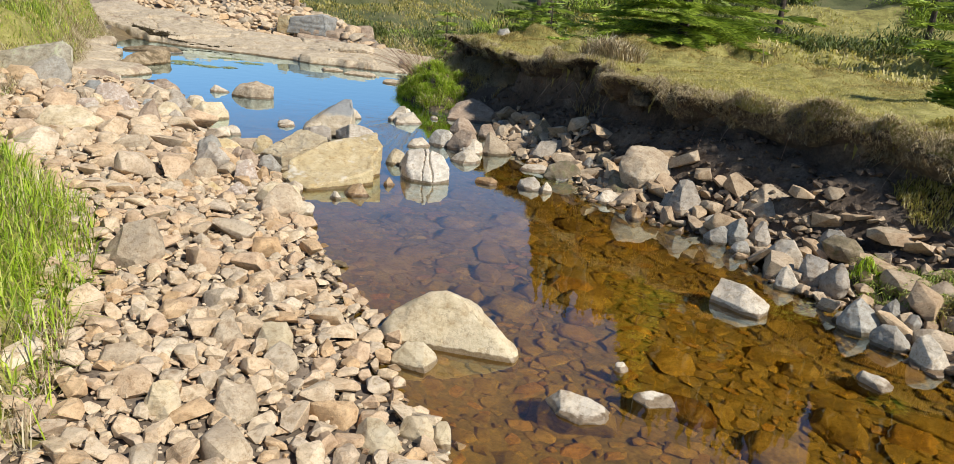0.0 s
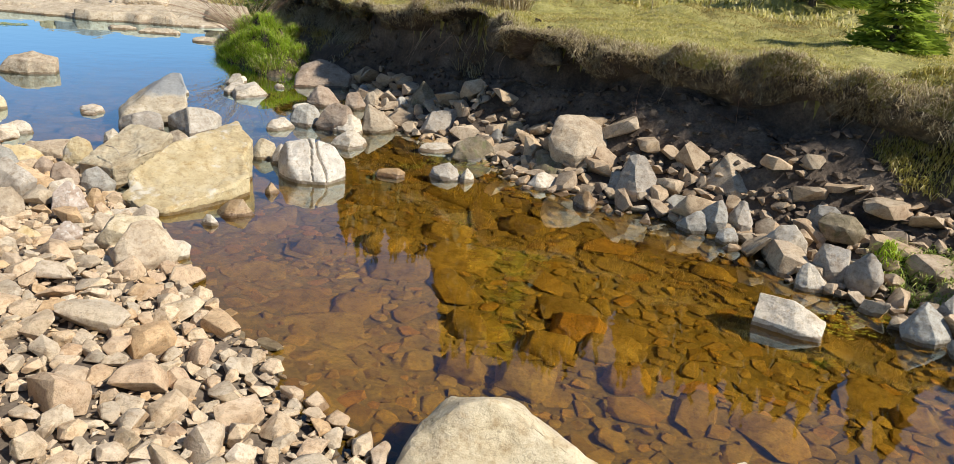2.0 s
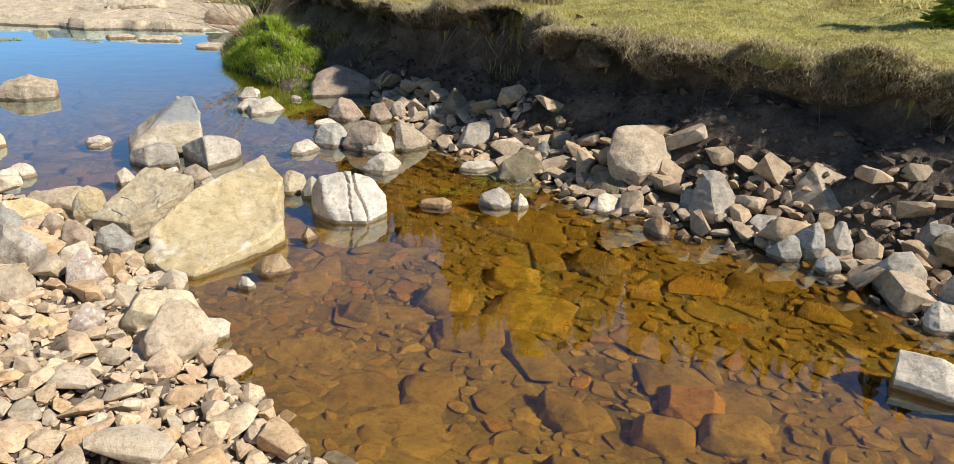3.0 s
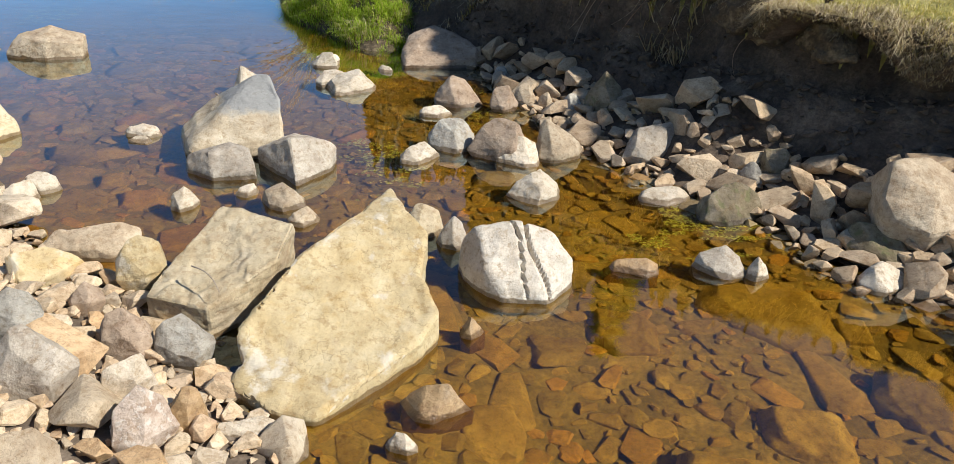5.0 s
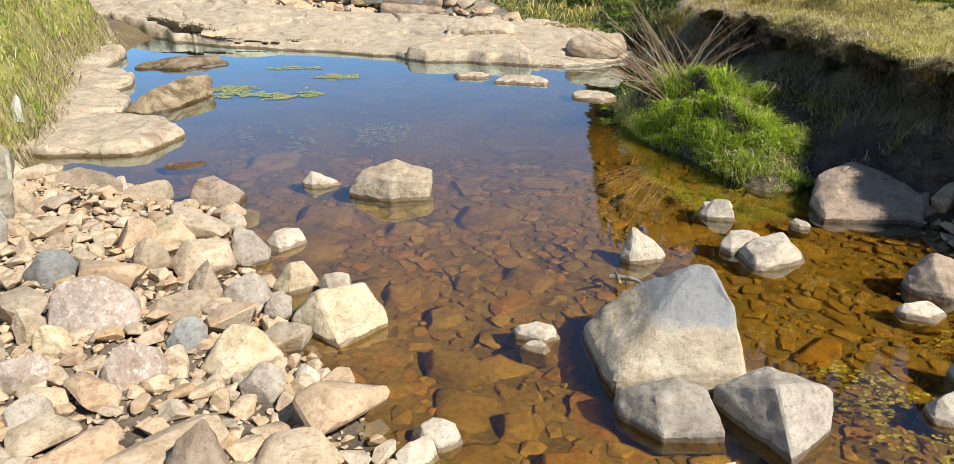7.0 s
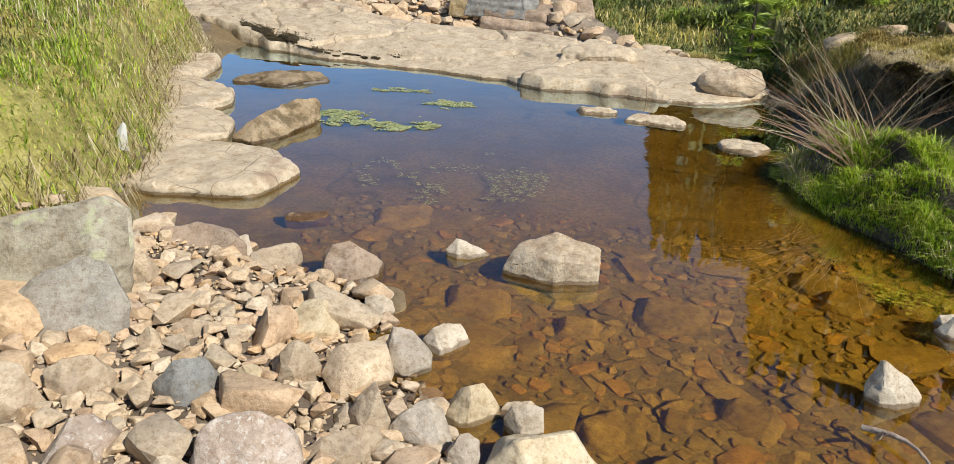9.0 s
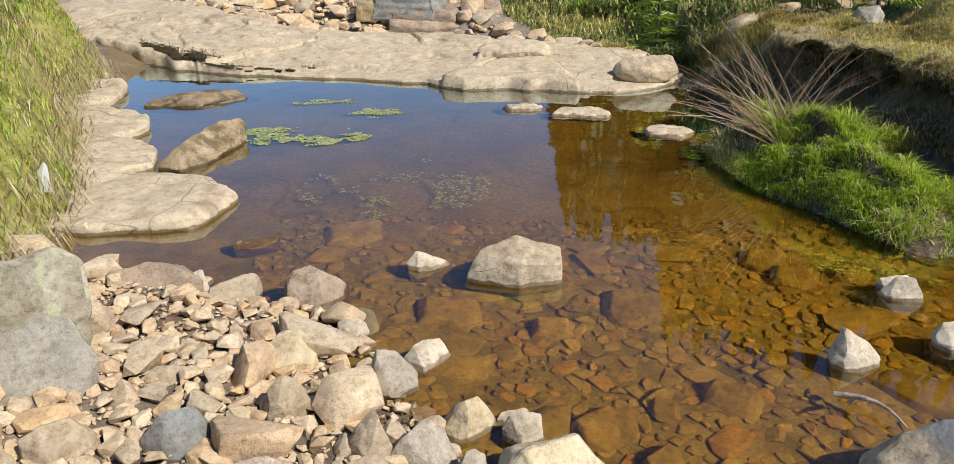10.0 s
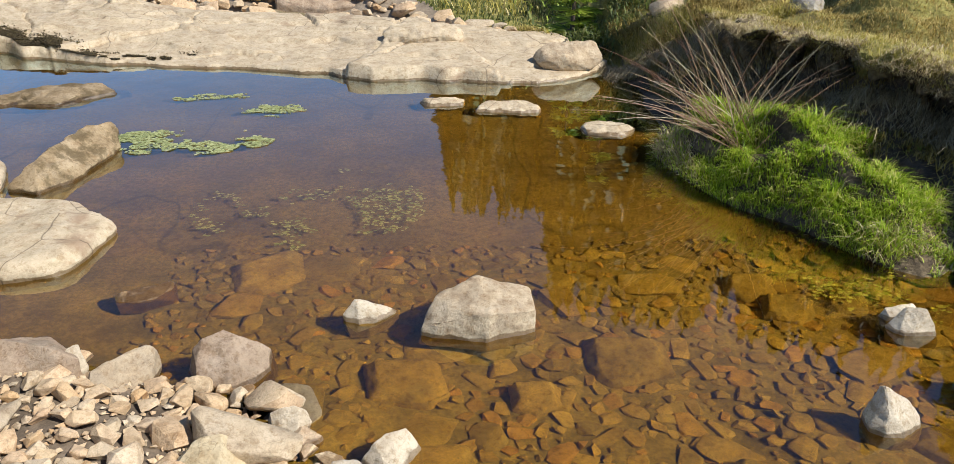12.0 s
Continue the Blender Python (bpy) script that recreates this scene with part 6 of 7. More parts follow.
tg = roots(150000, (-1.6, 9, 3.0, 14), bank_right(3.2, 13.8, .13, 3.2), 11, 1.6)
mossy = vnoise(tg[:, 0], tg[:, 1], 1.6, 85) + .7 * vnoise(tg[:, 0], tg[:, 1], 5.0, 86) > .25 - 1.0 * smooth((tg[:, 1] - 8.0) / 1.2)
blades("turf_grass", tg[~mossy], rngg.uniform(.007, .024, (~mossy).sum()), .0019, 2.0, SHORT, "short cropped olive and straw turf on the bank", seed=11)
blades("moss_turf", tg[mossy], rngg.uniform(.008, .024, mossy.sum()) * (1 + .9 * smooth((tg[mossy][:, 1] - 8.5) / 1.0)), .0020, 2.0, MOSS, "brown mossy patches in the turf", seed=19)
tg2 = roots(26000, (-1.6, 14, 3.0, 22), lambda x, y: bank_right(3.2, 22, 2.6, 9)(x, y) | bank_right(13.5, 22, 0.1, 7)(x, y), 12, .8)
blades("rough_grass", tg2, rngg.uniform(.03, .09, len(tg2)), .009, 1.5, SHORT, "rough grass on the slope behind the bank", seed=12)
fg = roots(9000, (-7, 3, 12.6, 20), lambda x, y: (x > np.interp(y, YT, XT)) & (x < np.interp(y, YT, XT) + 3.2) & (y > 12.6), 15, 1.2)
blades("far_grass", fg, rngg.uniform(.03, .09, len(fg)), .006, 1.6, HEATH, "rough green grass on the far bank", seed=15)

wy = rngg.uniform(8.8, 12.8, 9000)
wx = np.interp(wy, YT, XT) + 0.17 * vnoise(wy * 0, wy, 1.7, 8) + 0.08 * vnoise(wy * 0, wy, 5.0, 9) - rngg.uniform(.0, .125, len(wy))
wall = np.stack([wx, wy, land(wx, wy) + .01], 1)
blades("bank_straw", wall, rngg.uniform(.04, .15, len(wall)), .0024, 1.3, STRAW, "matted dead grass clinging to the bank's face", seed=18, droop=.75, toward=(-.5, -.35))

fx = roots(15000, (-2.2, .6, 8.9, 12.2), lambda x, y: (x > np.interp(y, YR, XR) + .12) & (x < np.interp(y, YT, XT) + .1), 81, 2.0)
brown = vnoise(fx[:, 0], fx[:, 1], 4.0, 82) > -.1
blades("face_moss", fx[brown], rngg.uniform(.03, .11, brown.sum()), .0030, 1.6, MOSS, "brown withered grass on the slope behind the tussock", seed=83, droop=.25, toward=(-.25, -.2))
blades("face_straw", fx[~brown], rngg.uniform(.03, .13, (~brown).sum()), .0026, 1.7, STRAW, "matted dead grass on the slope behind the tussock", seed=84, droop=.45, toward=(-.25, -.2))
wy = rngg.uniform(11.2, 13.8, 22000)
wx = np.interp(wy, YT, XT) + 0.17 * vnoise(wy * 0, wy, 1.7, 8) + 0.08 * vnoise(wy * 0, wy, 5.0, 9) - rngg.uniform(-.55, .12, len(wy))
face = np.stack([wx - .01, wy, land(wx, wy)], 1)
size = rngg.uniform(.035, .13, len(face)) * np.clip(.7 + .6 * vnoise(wx, wy, 5, 76), .3, 1.5)
tuft = vnoise(wx, wy, 3.0, 74) + .6 * vnoise(wx, wy, 9.0, 75) > .05
blades("bank_moss", face[tuft], size[tuft], .0030, 1.6, MOSS, "brown moss and withered grass cloaking the bank's face", seed=20, droop=.2, toward=(-.2, -.2))
blades("bank_turf", face[~tuft], size[~tuft], .0030, 1.6, SHORT, "short golden turf cloaking the bank's face", seed=23, droop=.1, toward=(-.2, -.2))

# turf mat that overhangs the cut bank
ys = np.arange(3.0, 11.8, .028)
xt = np.interp(ys, YT, XT) + 0.17 * vnoise(ys * 0, ys, 1.7, 8) + 0.08 * vnoise(ys * 0, ys, 5.0, 9)
prof = [(.32, -.03), (.20, -.004), (.10, .012), (.02, .016), (-.04, .0), (-.09, -.03), (-.12, -.07), (-.125, -.12), (-.10, -.17), (-.05, -.21), (.02, -.25), (.10, -.29), (.20, -.33)]
m = len(prof)
J, K = np.meshgrid(np.arange(m), ys)
DX, DZ = np.array([p[0] for p in prof])[None, :], np.array([p[1] for p in prof])[None, :]
hang = np.clip(.62 + 1.2 * vnoise(ys * 0, ys, 1.35, 91) + .9 * vnoise(ys * 0, ys, 3.9, 92), .12, 1.9)[:, None] * smooth((11.8 - ys) / .8)[:, None]
jut = np.clip(.9 + 1.1 * vnoise(ys * 0, ys, 1.6, 94) + .4 * vnoise(ys * 0, ys, 4.6, 95), -.3, 2.3)[:, None] * smooth((11.8 - ys) / .8)[:, None]
lump = (.085 * vnoise(J * .055, K, 5.5, 96) + .045 * vnoise(J * .055, K, 15, 97)) * smooth((J - 1) / 2.5)
OUT = np.where(DX < 0, DX * jut, DX) - lump
VX, VY, VZ = xt[:, None] + OUT * .85, ys[:, None] + OUT * .45, land(xt + .2, ys)[:, None] + np.where(DZ < 0, DZ * hang, DZ) + lump * .6
V = np.stack([VX, VY, VZ], -1).reshape(-1, 3)
Fq = [(k * m + j, k * m + j + 1, (k + 1) * m + j + 1, (k + 1) * m + j) for k in range(len(ys) - 1) for j in range(m - 1)]
seam = 5.0 + 2.2 * vnoise(ys * 0, ys, 3.0, 98) + 1.0 * vnoise(ys * 0, ys, 9.0, 99)
mat_ob = obj("turf_edge", V.tolist(), Fq, [TURF, THATCH, PEAT], fmat=[0 if j < seam[k] else (1 if j < seam[k] + 3 else 2) for k in range(len(ys) - 1) for j in range(m - 1)])
tagged(mat_ob, "ragged turf mat overhanging the eroded peat bank", "turf", kind="structure")
grid = V.reshape(len(ys), m, 3)


def lip_spots(n, lo, hi):
    """n places on the turf mat, between two of its lines."""
    k = rngg.randint(0, len(ys) - 1, n)
    u = rngg.uniform(lo, hi, n)
    j = u.astype(int)
    f = (u - j)[:, None]
    return grid[k, j] * (1 - f) + grid[k, j + 1] * f + rngg.normal(0, .008, (n, 3)), k


pick, pk = lip_spots(31200, 1, 6.5)
blades("lip_turf", pick, rngg.uniform(.010, .042, len(pick)), .0019, 1.8, SHORT, "short olive turf on the bank's rounded lip", seed=16)
pick, pk = lip_spots(70000, 3.5, 8.5)
pick = pick[hang[pk, 0] + 1.1 * vnoise(pick[:, 1], pick[:, 2], 7.0, 93) + rngg.uniform(-.4, .4, len(pk)) > .32]
blades("lip_straw", pick, rngg.uniform(.015, .06, len(pick)), .0018, 2.6, STRAW, "dead straw on the bank's ragged lip", seed=17, droop=.3, toward=(-.1, -.1))
# hanging wisps of dead grass and rootlets, in tufts
tp, tk = lip_spots(360, 4.5, 9)
tp = tp[np.clip(hang[tk, 0] + rngg.uniform(-.6, .6, len(tk)), 0, 2) > .8]
per = 40
tdir = np.repeat(rngg.normal(0, .5, (len(tp), 2)) + (-.2, -.15), per, 0)
tlen = np.repeat(rngg.uniform(.03, .10, len(tp)), per)
wisp = np.repeat(tp, per, 0) + rngg.normal(0, .016, (len(tp) * per, 3))
blades("hanging_straw", wisp, tlen * rngg.uniform(.4, 1.2, len(wisp)), .0016, 1.1, STRAW, "wisps of dead grass and rootlets hanging from the bank's lip", seed=14, droop=1.15, toward=tdir)


# clods of turf that hang from the lip
for k in range(26):
    y = 3.5 + k * .31 + rngg.uniform(-.14, .14)
    x = at_y(YT, XT, y) + float(0.17 * vnoise(0, y, 1.7, 8) + 0.08 * vnoise(0, y, 5.0, 9)) - rngg.uniform(.04, .12)
    zt = land1(x + .3, y)
    r = rngg.uniform(.07, .12)
    bm = bmesh.new()
    hull_mesh(bm, [(rngg.normal(0, r * .45), rngg.normal(0, r * .7), rngg.uniform(-r * 1.3, r * .5)) for q in range(22)])
    weather(bm, r * 1.4, k + 600, .11, .10, .02, 0.0, 3)
    clod = new("turf_clod", finish(bm, "turf_clod", THATCH, 60))
    clod.location = (x + .07, y, zt - .07)
    tagged(clod, "clod of turf and roots hanging from the eroded bank", "turf clod", "clods of the bank")
    n = 1100
    q = rngg.normal(0, 1, (n, 3))
    q = q / np.linalg.norm(q, axis=1)[:, None] * (r * .55, r * .8, r * .5)
    blades("dead_grass", q, rngg.uniform(.015, .065, n), .0018, 2.0, STRAW, "", parent=clod, seed=k + 50, droop=.8, toward=(-.35, -.25))
    q2 = rngg.normal(0, 1, (420, 3)) * (r * .35, r * .5, .02) + (0, 0, r * .12)
    blades("green_grass", q2, rngg.uniform(.012, .045, 420), .002, 1.8, SHORT, "", parent=clod, seed=k + 80)


rngs = random.Random(60)


# grassy tussock at the pool's corner
def mound(name, cx, cy, rx, ry, h, yaw, mat, seed):
    n, m2 = 36, 12
    V, Fq = [], []
    for i in range(m2 + 1):
        r = i / m2
        for k in range(n):
            a = 2 * math.pi * k / n
            s = 1 + .16 * float(vnoise(math.cos(a) * 1.5, math.sin(a) * 1.5, 1.3, seed))
            z = h * (1 - r ** 2.6) * (1 + .25 * float(vnoise(math.cos(a) * r * 2, math.sin(a) * r * 2, 1.5, seed + 1)) + .3 * float(vnoise(math.cos(a) * r * 2, math.sin(a) * r * 2, 4, seed + 2))) - .05 * r
            V.append((rx * r * s * math.cos(a), ry * r * s * math.sin(a), z))
    for i in range(m2):
        for k in range(n):
            Fq.append((i * n + k, (i + 1) * n + k, (i + 1) * n + (k + 1) % n, i * n + (k + 1) % n))
    me_m = pose(cx, cy, 0, 0, 0, yaw)
    W = [me_m @ Vector(v) for v in V]
    return W, Fq


W, Fq = mound("tussock", -1.05, 9.75, .45, .98, .33, 24, TURF, 3)
root = new("tussock")
root.location = (-1.05, 9.75, 0)
tagged(root, "green grassy tussock with dry rushes at the pool's edge", "grass tussock")
core = obj("soil_core", [tuple(w - root.location) for w in W], Fq, THATCH, root)
for lx0, ly0, rx, ry, hh, yw in ((-.80, 9.22, .30, .34, .20, 10), (-.45, 9.55, .26, .50, .26, 30), (-1.28, 10.25, .30, .36, .30, 0)):
    W2, F2 = mound("lobe", lx0, ly0, rx, ry, hh, yw, TURF, 7)
    obj("soil_lobe", [tuple(w - root.location) for w in W2], F2, THATCH, root)
    W = W + W2
rt = np.random.RandomState(8)
n_blades = 60000
hump = rt.choice(4, n_blades, p=[.55, .15, .16, .14])
ring = 12 * np.sqrt(rt.uniform(0, 1, n_blades))
inner = np.minimum(ring.astype(int), 11)
spoke = rt.randint(0, 36, n_blades)
tops = np.array([tuple(w - root.location) for w in W]).reshape(4, 13, 36, 3)
share = (ring - inner)[:, None]
P = tops[hump, inner, spoke] * (1 - share) + tops[hump, inner + 1, spoke] * share
nextp = tops[hump, inner, (spoke + 1) % 36] * (1 - share) + tops[hump, inner + 1, (spoke + 1) % 36] * share
slide = rt.uniform(0, 1, (n_blades, 1))
P = P * (1 - slide) + nextp * slide
P = P[P[:, 2] > -.01]
tuft_n = vnoise(P[:, 0] + P[:, 2], P[:, 1], 7.0, 87) + .6 * vnoise(P[:, 0], P[:, 1] + P[:, 2], 16.0, 88)
old = vnoise(P[:, 0], P[:, 1] + P[:, 2], 3.2, 89) + rt.uniform(-.5, .5, len(P)) > .62
long = rt.uniform(.03, .10, len(P)) * np.clip(.85 + .75 * tuft_n, .25, 1.8)
stay = tuft_n + rt.uniform(-.25, .25, len(P)) > -.62
a, b2 = stay & ~old, stay & old
blades("grass", P[a], long[a], .0026, 1.7, LUSH, "", parent=root, seed=21)
blades("dead_grass", P[b2], long[b2] * 1.1, .0024, 1.7, STRAW, "", parent=root, seed=22)



def stem(P0, tip, bend, rad, mat, name, parent=None):
    """A thin bent stem."""
    cu = bpy.data.curves.new(name, "CURVE")
    cu.dimensions, cu.bevel_depth, cu.bevel_resolution = "3D", rad, 0
    sp = cu.splines.new("POLY")
    sp.points.add(6)
    a, b = Vector(P0), Vector(tip)
    for i in range(7):
        t = i / 6
        p = a.lerp(b, t) + Vector(bend) * math.sin(math.pi * t)
        sp.points[i].co, sp.points[i].radius = (*p, 1), 1 - .7 * t
    cu.materials.append(mat)
    ob = new(name, cu)
    ob.parent = parent
    return ob


rr = random.Random(4)
for k in range(95):
    side = -1 if rr.random() < .68 else .8
    px, py = rr.gauss(-.22, .09), rr.gauss(.28, .12)
    L = rr.uniform(.40, .95)
    steep = rr.uniform(.12, 1.25)                # from lying over to upright
    dx, dy = side * math.cos(steep), rr.gauss(-.05, .28)
    stem((px, py, .22), (px + dx * L, py + dy * L * .6, .26 + L * math.sin(steep) * .85), (0, 0, L * .07), rr.uniform(.0018, .0034), RUSH if rr.random() < .6 else STRAW, "rush_stem", root)

# dead sedge clump on the bank top, and roots hanging from the cut
pm = roots(1500, (.55, 1.25, 7.4, 8.3), lambda x, y: ((x - .88) / .30) ** 2 + ((y - 7.85) / .34) ** 2 < 1, 31)
pm[:, 2] += .10 * (1 - ((pm[:, 0] - .88) / .3) ** 2 - ((pm[:, 1] - 7.85) / .34) ** 2)
blades("dead_sedge", pm, np.random.RandomState(3).uniform(.08, .22, len(pm)), .004, 1.6, STRAW, "grey-brown clump of dead sedge on the bank", seed=31)
for k in range(16):
    y = rr.uniform(4.4, 9.0)
    x = at_y(YT, XT, y) - rr.uniform(.05, .14)
    L = rr.uniform(.12, .30)
    ob = stem((x, y, .62), (x - rr.uniform(.02, .2), y - rr.uniform(0, .2), .62 - L), (rr.uniform(-.06, .06), rr.uniform(-.06, .06), 0), rr.uniform(.0012, .0025), RUSH, "hanging_root")
    tagged(ob, "thin pale root hanging from the peat bank", "root", "roots of the cut bank")

for x, y, L in ((2.28, 7.95, .26), (3.35, 9.14, .34), (-.54, 11.52, .30), (3.7, 9.0, .3)):
    z = land1(x, y)
    ob = stem((x, y, z - .01), (x + rr.uniform(-.05, .05), y, z + L), (.02, 0, 0), .006, STRAW, "dead_stem")
    tagged(ob, "thin pale dead stem standing in the turf", "dead stem", "dead stems of the bank")

# driftwood
for a, b2, bend, rad in (((-1.73, 7.66, .0), (-1.58, 7.44, .03), (.03, .02, .02), .014), ((-1.70, 7.60, .01), (-1.72, 7.50, .10), (0, 0, .01), .011), ((-1.47, 5.54, .20), (-1.38, 5.44, .17), (.01, 0, .015), .003)):
    ob = stem(a, b2, bend, rad, BARKPALE, "driftwood_stick")
    tagged(ob, "bleached driftwood stick lodged between stones", "driftwood", "driftwood sticks")

# plants at the foot of the bank
for cx, cy, rad, hh, seed, n, mat2, nm in ((2.75, 4.95, .30, .15, 41, 2600, SHORT, "grass_clump"), (2.32, 4.2, .26, .12, 42, 1500, GRASS, "moss_clump"), (2.12, 4.35, .07, .16, 43, 160, LUSH, "grass_sprig"), (2.6, 3.8, .35, .12, 44, 1500, SHORT, "grass_clump")):
    pts = roots(n, (cx - rad, cx + rad, cy - rad, cy + rad), lambda x, y: (x - cx) ** 2 + (y - cy) ** 2 < rad * rad, seed)
    pts[:, 2] += hh * .55 * (1 - ((pts[:, 0] - cx) ** 2 + (pts[:, 1] - cy) ** 2) / rad ** 2)
    blades(nm, pts, np.random.RandomState(seed).uniform(.4, 1, n) * hh * .6, .003, 1.3, mat2, "low green clump growing among stones under the bank", "grass clump", seed=seed, droop=.25)

# the white scrap in the grass
fb = bmesh.new()
hull_mesh(fb, [(-.025, -.006, 0), (.03, .004, 0), (-.03, .006, .12), (.015, -.004, .20), (.028, .004, .17), (-.02, .01, .05)])
scrap = new("plastic_scrap", finish(fb, "plastic_scrap", FEATHER.m))
scrap.matrix_world = pose(-5.5, 9.15, land1(-5.5, 9.15) + .02, 12, 8, 15)
tagged(scrap, "small white plastic scrap caught in the grass", "litter")


# floating weed
def weed(name, cx, cy, rx, ry, n, seed, z=.002, size=(.012, .05)):
    rng = np.random.RandomState(seed)
    V, Fq, b = [], [], 0
    for k in range(n):
        a, r = rng.uniform(0, 6.28), math.sqrt(rng.uniform())
        x, y = cx + rx * r * math.cos(a), cy + ry * r * math.sin(a)
        if vnoise(x, y, 5, seed) + .8 * vnoise(x, y * 1.6, 14, seed + 3) < -.1 + .5 * r:
            continue
        s, m3 = rng.uniform(*size), rng.randint(5, 8)
        off = rng.uniform(0, 6.28)
        for q in range(m3):
            rr2 = s * rng.uniform(.5, 1.2)
            V.append((x + rr2 * math.cos(off + q * 6.283 / m3) * 1.3, y + rr2 * math.sin(off + q * 6.283 / m3), z + rng.uniform(0, .004)))
        Fq.append(list(range(b, b + m3)))
        b += m3
    ob = obj(name, V, Fq, ALGAE, shade=False)
    tagged(ob, "yellow-green weed floating on the brown water", "pond weed", kind="stuff")


weed("floating_weed", .40, 6.10, .36, .24, 4200, 1, z=-.008, size=(.002, .007))
weed("floating_weed", -4.55, 10.75, .55, .26, 4200, 2, size=(.004, .012))
weed("floating_weed", -4.1, 11.4, .35, .16, 1300, 3, size=(.004, .012))
weed("floating_weed", -4.5, 11.75, .4, .12, 900, 4, size=(.004, .012))
weed("drowned_weed", -3.65, 9.75, .6, .55, 2600, 5, z=-.05, size=(.003, .012))
weed("drowned_weed", -1.1, 8.75, .5, .3, 1100, 6, z=-.02, size=(.003, .012))
weed("drowned_weed", -.95, 6.75, .28, .4, 1400, 7, z=-.02, size=(.002, .010))
weed("drowned_weed", -.3, 7.6, .5, .4, 1500, 8, z=-.02, size=(.002, .010))
weed("drowned_weed", 1.75, 4.05, .22, .3, 700, 9, z=-.01, size=(.002, .010))


# dark moss along the water's edge of the ledge
mx = rngg.uniform(-7.4, -5.0, 22000)
md = np.abs(rngg.normal(.0, .07, len(mx))) * (1.0 + .8 * vnoise(mx, mx * 0, 2.0, 69))
keep = vnoise(mx, md, 3.0, 70) + .6 * vnoise(mx, md * 3, 9.0, 71) > -.1
mx, md = mx[keep], md[keep]
my = np.interp(mx, LX, LY) + 0.10 * vnoise(mx, mx * 0, 2.2, 13) + 0.06 * vnoise(mx, mx * 0, 6.0, 14) + md
blades("ledge_moss", np.stack([mx, my, ledge_height(mx, my, md) - .002], 1), rngg.uniform(.008, .020, len(mx)), .007, 2.0, DARKMOSS, "dark brown moss along the wet edge of the ledge", "moss", seed=72)

# stones and dark heath on the broken slope behind the bank
scar = Packing(61)
for x, y, r in scar.fill(lambda x, y: abs(y - 12.9 - .25 * x) < .75 and x > at_y(YT, XT, y) + .45, (-1.0, 4.5, 11.6, 14.6), (.06, .17), 4000, 60, .9):
    ob = new("broken_rock", rngs.choice(BANKS))
    ob.matrix_world = pose(x, y, land1(x, y) + r * .3, rngs.uniform(-25, 25), rngs.uniform(-25, 25), rngs.uniform(0, 360)) @ Matrix.Diagonal((r * 1.2, r, r * .8, 1))
    tagged(ob, "grey broken rock on the eroded slope behind the bank", "stone", "stones of the slope")
crumb2 = scar.fill(lambda x, y: abs(y - 12.9 - .25 * x) < .6 and x > at_y(YT, XT, y) + .4, (-1.0, 4.5, 11.6, 14.6), (.02, .06), 12000, 1400, .55)
strew("peat_crumbs", crumb2, TINY, PEAT, "crumbled dark peat on the slope behind the bank", .3, 62, "soil")
sh = roots(9000, (-1.2, 5, 11.3, 15), lambda x, y: (np.abs(y - 12.9 - .25 * x) < 1.0) & (x > np.interp(y, YT, XT) + .5), 63, 1.6)
blades("dark_heath", sh, rngg.uniform(.03, .12, len(sh)), .005, 1.5, HEATH, "dark green heath on the broken slope", seed=64)
mg = roots(42000, (-14, 2, 15, 34), lambda x, y: (x > np.interp(y, YT, XT) + .1) | (y > 20), 65, .5)
blades("moor_grass", mg, rngg.uniform(.05, .16, len(mg)), .010, 1.6, SHORT, "tussocky olive grass of the moor beyond", seed=66)
mh = roots(9000, (-14, 2, 16, 34), lambda x, y: (x > np.interp(y, YT, XT) + .1) | (y > 20), 67, .35)
blades("moor_heath", mh, rngg.uniform(.08, .26, len(mh)), .014, 1.5, HEATH, "dark heather clumps on the moor beyond", seed=68)


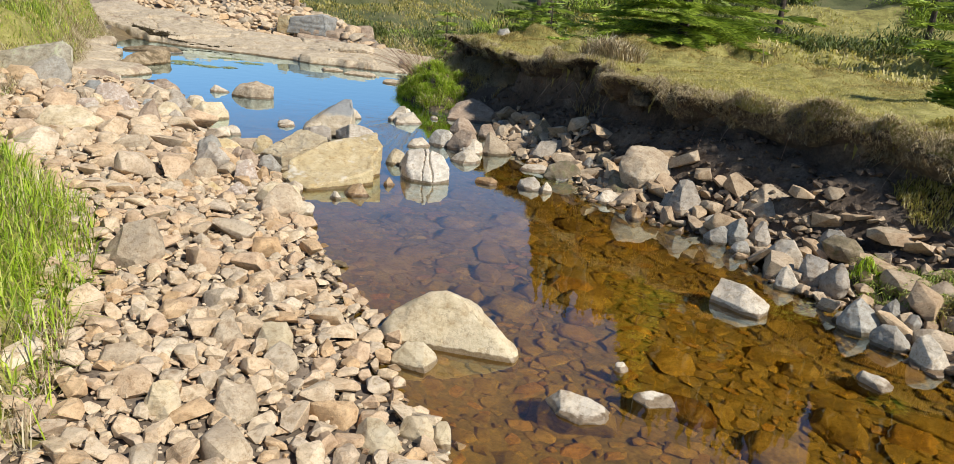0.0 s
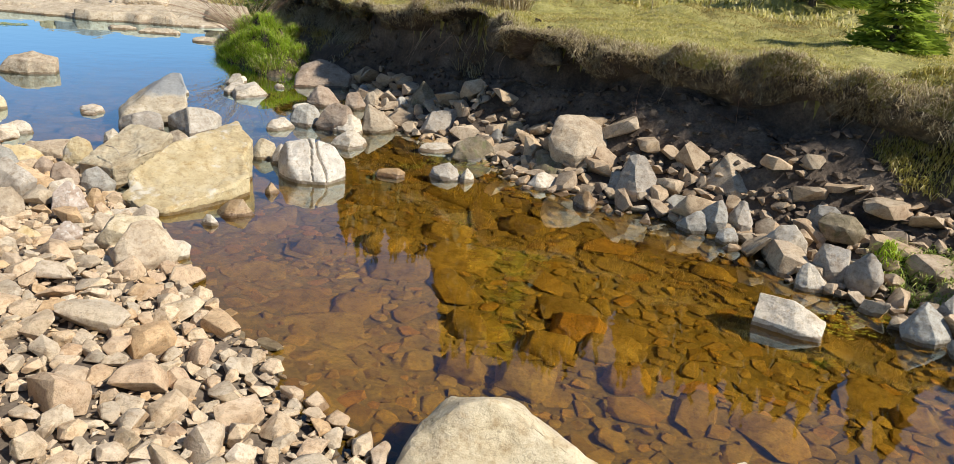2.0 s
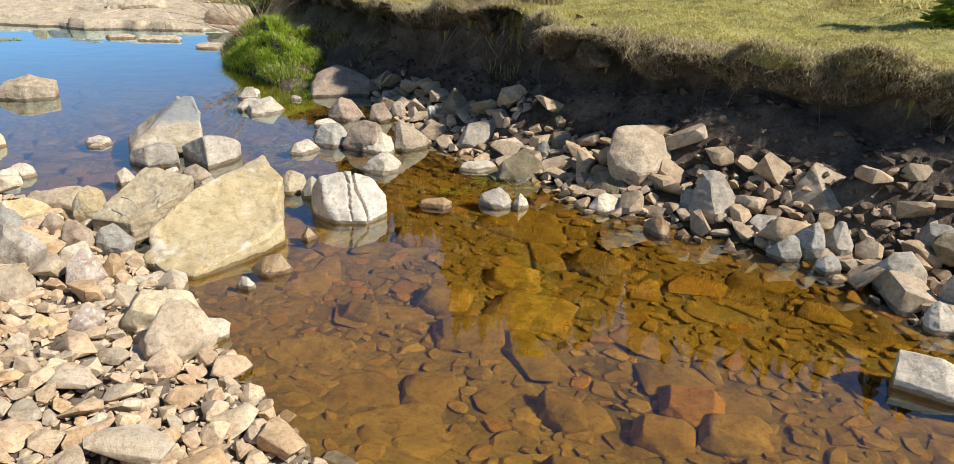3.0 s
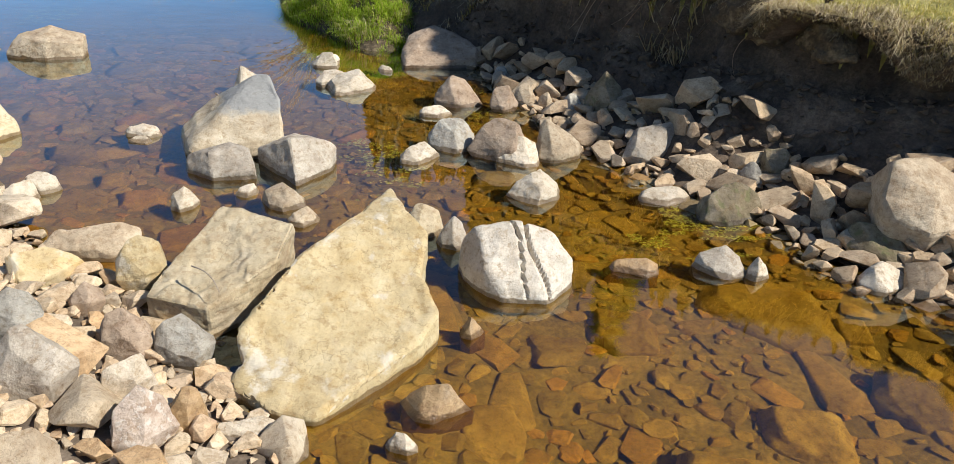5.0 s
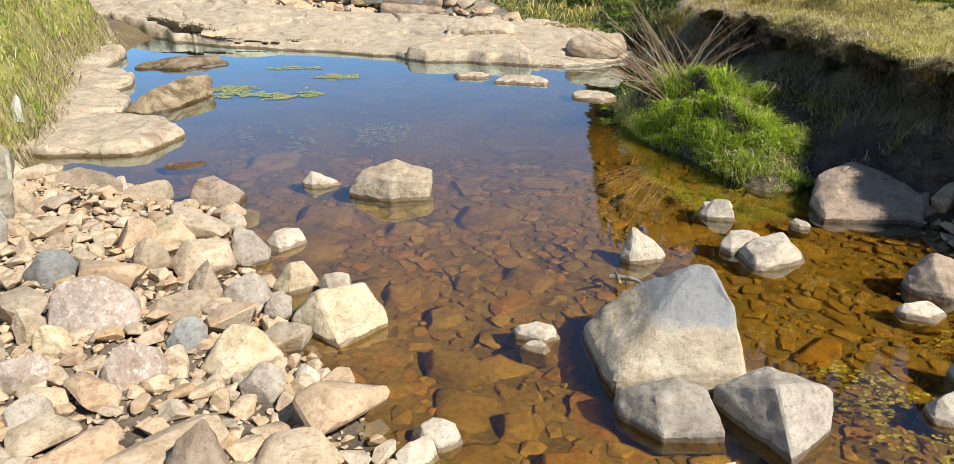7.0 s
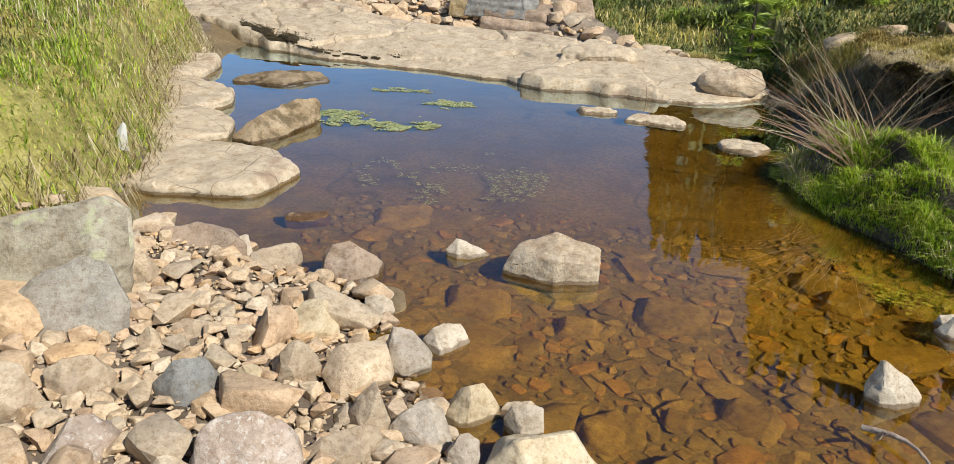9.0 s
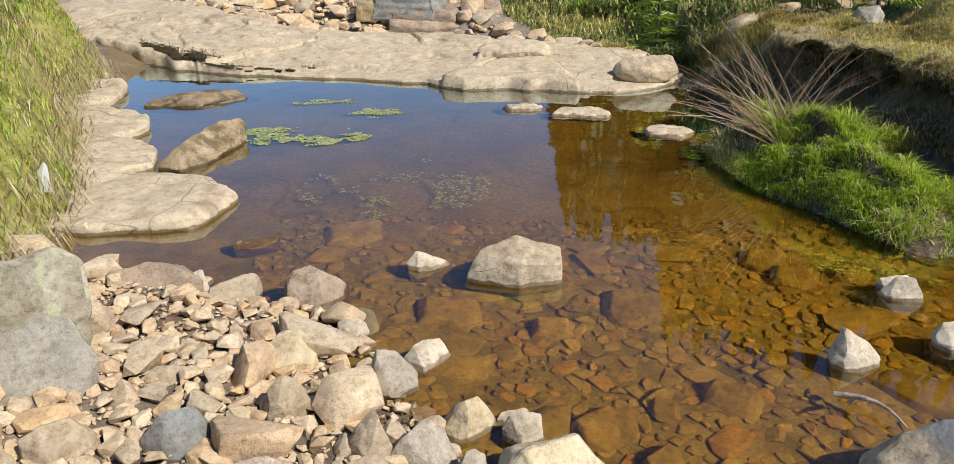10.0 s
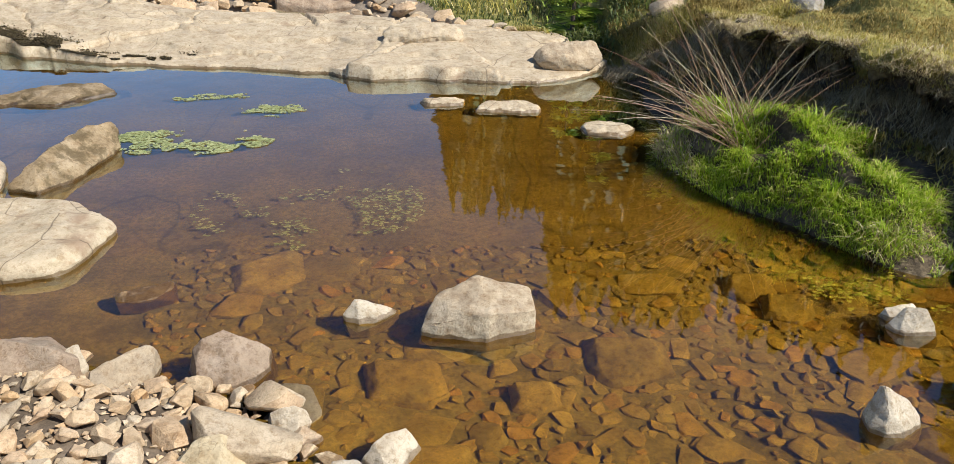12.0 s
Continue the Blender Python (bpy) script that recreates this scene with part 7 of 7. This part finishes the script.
# ---- trees ----
def spruce(x, y, h, rad, seed, label, tiers=11, per=11, low=.05, name="spruce"):
    """A young spruce: trunk, boughs and sprays of needles."""
    rng = random.Random(seed)
    top = new(name)
    z0 = land1(x, y)
    top.location = (x, y, z0 - .02)
    tagged(top, label, "spruce tree", "spruces")
    bm = bmesh.new()
    bmesh.ops.create_cone(bm, cap_ends=True, segments=9, radius1=h * .018 + .01, radius2=.006, depth=h, matrix=Matrix.Translation((0, 0, h / 2)))
    me = finish(bm, "trunk", BARK)
    new("trunk", me).parent = top
    V, Fq, V2, F2 = [], [], [], []
    for t in range(tiers):
        f = t / (tiers - 1)
        z = h * (low + (1 - low) * f ** 1.5)
        L = rad * (1 - f) ** 1.1 + .05
        for k in range(max(4, int(per * (1 - f * .5)))):
            a = rng.uniform(0, 6.283)
            l = L * rng.uniform(.65, 1.12)
            drop = rng.uniform(-.05, .22) * (1 - f)
            d = Vector((math.cos(a), math.sin(a), 0))
            s = Vector((-d.y, d.x, 0))
            b = len(V2)
            e = d * l + Vector((0, 0, z - drop * l))
            V2 += [tuple(s * .008 + Vector((0, 0, z))), tuple(-s * .008 + Vector((0, 0, z))), tuple(e)]
            F2.append((b, b + 1, b + 2))
            steps = max(5, int(l / .055))
            for q in range(steps):
                u = .18 + .82 * q / steps
                c = d * l * u + Vector((0, 0, z - drop * l * u * u))
                for sd in (-1, 1, -.75, .75, -.45, .45, -.2, .2, 0):
                    ln = (.17 * (1.15 - u) + .06) * rng.uniform(.7, 1.25) * min(1, rad + .3)
                    tip = c + (s * sd * ln + d * ln * .7 + Vector((0, 0, rng.uniform(-.35, .18) * ln)))
                    wv = (d * .5 + Vector((0, 0, .6))) * .013 if sd else s * .013
                    b = len(V)
                    md = c.lerp(tip, .5)
                    V += [tuple(c), tuple(md + wv), tuple(tip), tuple(md - wv)]
                    Fq.append((b, b + 1, b + 2, b + 3))
    obj("boughs", V2, F2, BARK, top)
    obj("needles", V, Fq, NEEDLE, top)
    return top


spruce(1.95, 10.95, 3.4, 1.75, 1, "young spruce with low drooping bright green boughs", 20, 26, .01)
spruce(3.4, 6.35, .85, .40, 2, "small green spruce sapling on the turf", 17, 12, .0)
spruce(4.6, 9.3, 1.7, .7, 3, "small green spruce sapling on the slope", 9, 9)
spruce(5.2, 11.5, 2.2, .9, 4, "young green spruce on the slope", 9, 9)
spruce(3.6, 12.8, 2.6, 1.0, 5, "young green spruce on the slope", 9, 9)
spruce(-1.55, 13.6, .9, .45, 6, "small green spruce sapling behind the ledge", 9, 9)
spruce(.2, 12.6, .7, .35, 7, "small green spruce sapling behind the bank", 7, 7)
spruce(.1, 15.2, 1.6, .7, 8, "young green spruce behind the bank", 9, 9)
spruce(-.2, 17.5, 2.2, .9, 9, "young green spruce behind the bank", 9, 9)

# heather and bracken scrub on the slope behind
for k in range(110):
    y = rr.uniform(10.5, 20)
    x = rr.uniform(at_y(YT, XT, y) + .1, 8.5) if y > 13.0 else rr.uniform(3.5, 8.5)
    rad = rr.uniform(.2, .55)
    n = 620
    q = np.random.RandomState(k + 100)
    P = np.stack([x + q.normal(0, rad * .5, n), y + q.normal(0, rad * .5, n)], 1)
    P = np.concatenate([P, land(P[:, 0], P[:, 1])[:, None]], 1)
    P[:, 2] += q.uniform(0, rad * .6, n)
    blades("scrub_bush", P, q.uniform(.03, .11, n), .010, 2.2, HEATH if k % 4 else NEEDLE, "low dark green scrub on the slope", "bush", seed=k, kind="stuff")


# plantation on the hill, far away
def fir_far(seed):
    rng = random.Random(seed)
    V, Fq = [], []
    for t in range(16):
        z0, f = .04 + t * .058, t / 16
        r = .17 * (1 - f) ** .85 + .01
        n = 13
        b = len(V)
        V.append((0, 0, z0 + .12))
        for k in range(n * 2):
            a = math.pi * k / n + rng.uniform(-.08, .08)
            q = r * (rng.uniform(.85, 1.25) if k % 2 else rng.uniform(.5, .7))
            V.append((q * math.cos(a), q * math.sin(a), z0 + rng.uniform(-.02, .015)))
        Fq += [(b, b + 1 + k, b + 1 + (k + 1) % (n * 2)) for k in range(n * 2)]
    me = bpy.data.meshes.new("crown")
    me.from_pydata(V, [], Fq)
    me.materials.append(DARKNEEDLE)
    bm = bmesh.new()
    bmesh.ops.create_cone(bm, cap_ends=True, segments=8, radius1=.016, radius2=.003, depth=.95, matrix=Matrix.Translation((0, 0, .475)))
    return me, finish(bm, "trunk", BARK)


FIRS = [fir_far(k) for k in range(4)]
for k in range(120):
    az = rr.uniform(0.6, 48) if k > 34 else rr.uniform(.5, 10)
    r = rr.uniform(70, 84)
    el = 21.5 if az < 9.5 else 29
    x, y = -1 + r * math.sin(radians(az)), 4 + r * math.cos(radians(az))
    z0 = land1(x, y)
    H = max(9.0, 1.4 + r * math.tan(radians(el)) * rr.uniform(.93, 1.03) - z0)
    tree = new("conifer")
    tree.matrix_world = pose(x, y, z0 - .2, 0, 0, rr.uniform(0, 360)) @ Matrix.Diagonal((H * .85, H * .85, H, 1))
    tagged(tree, "tall dark spruce of a distant plantation", "conifer tree", "spruce plantation")
    c, tr = FIRS[k % 4]
    new("crown", c).parent = tree
    new("trunk", tr).parent = tree
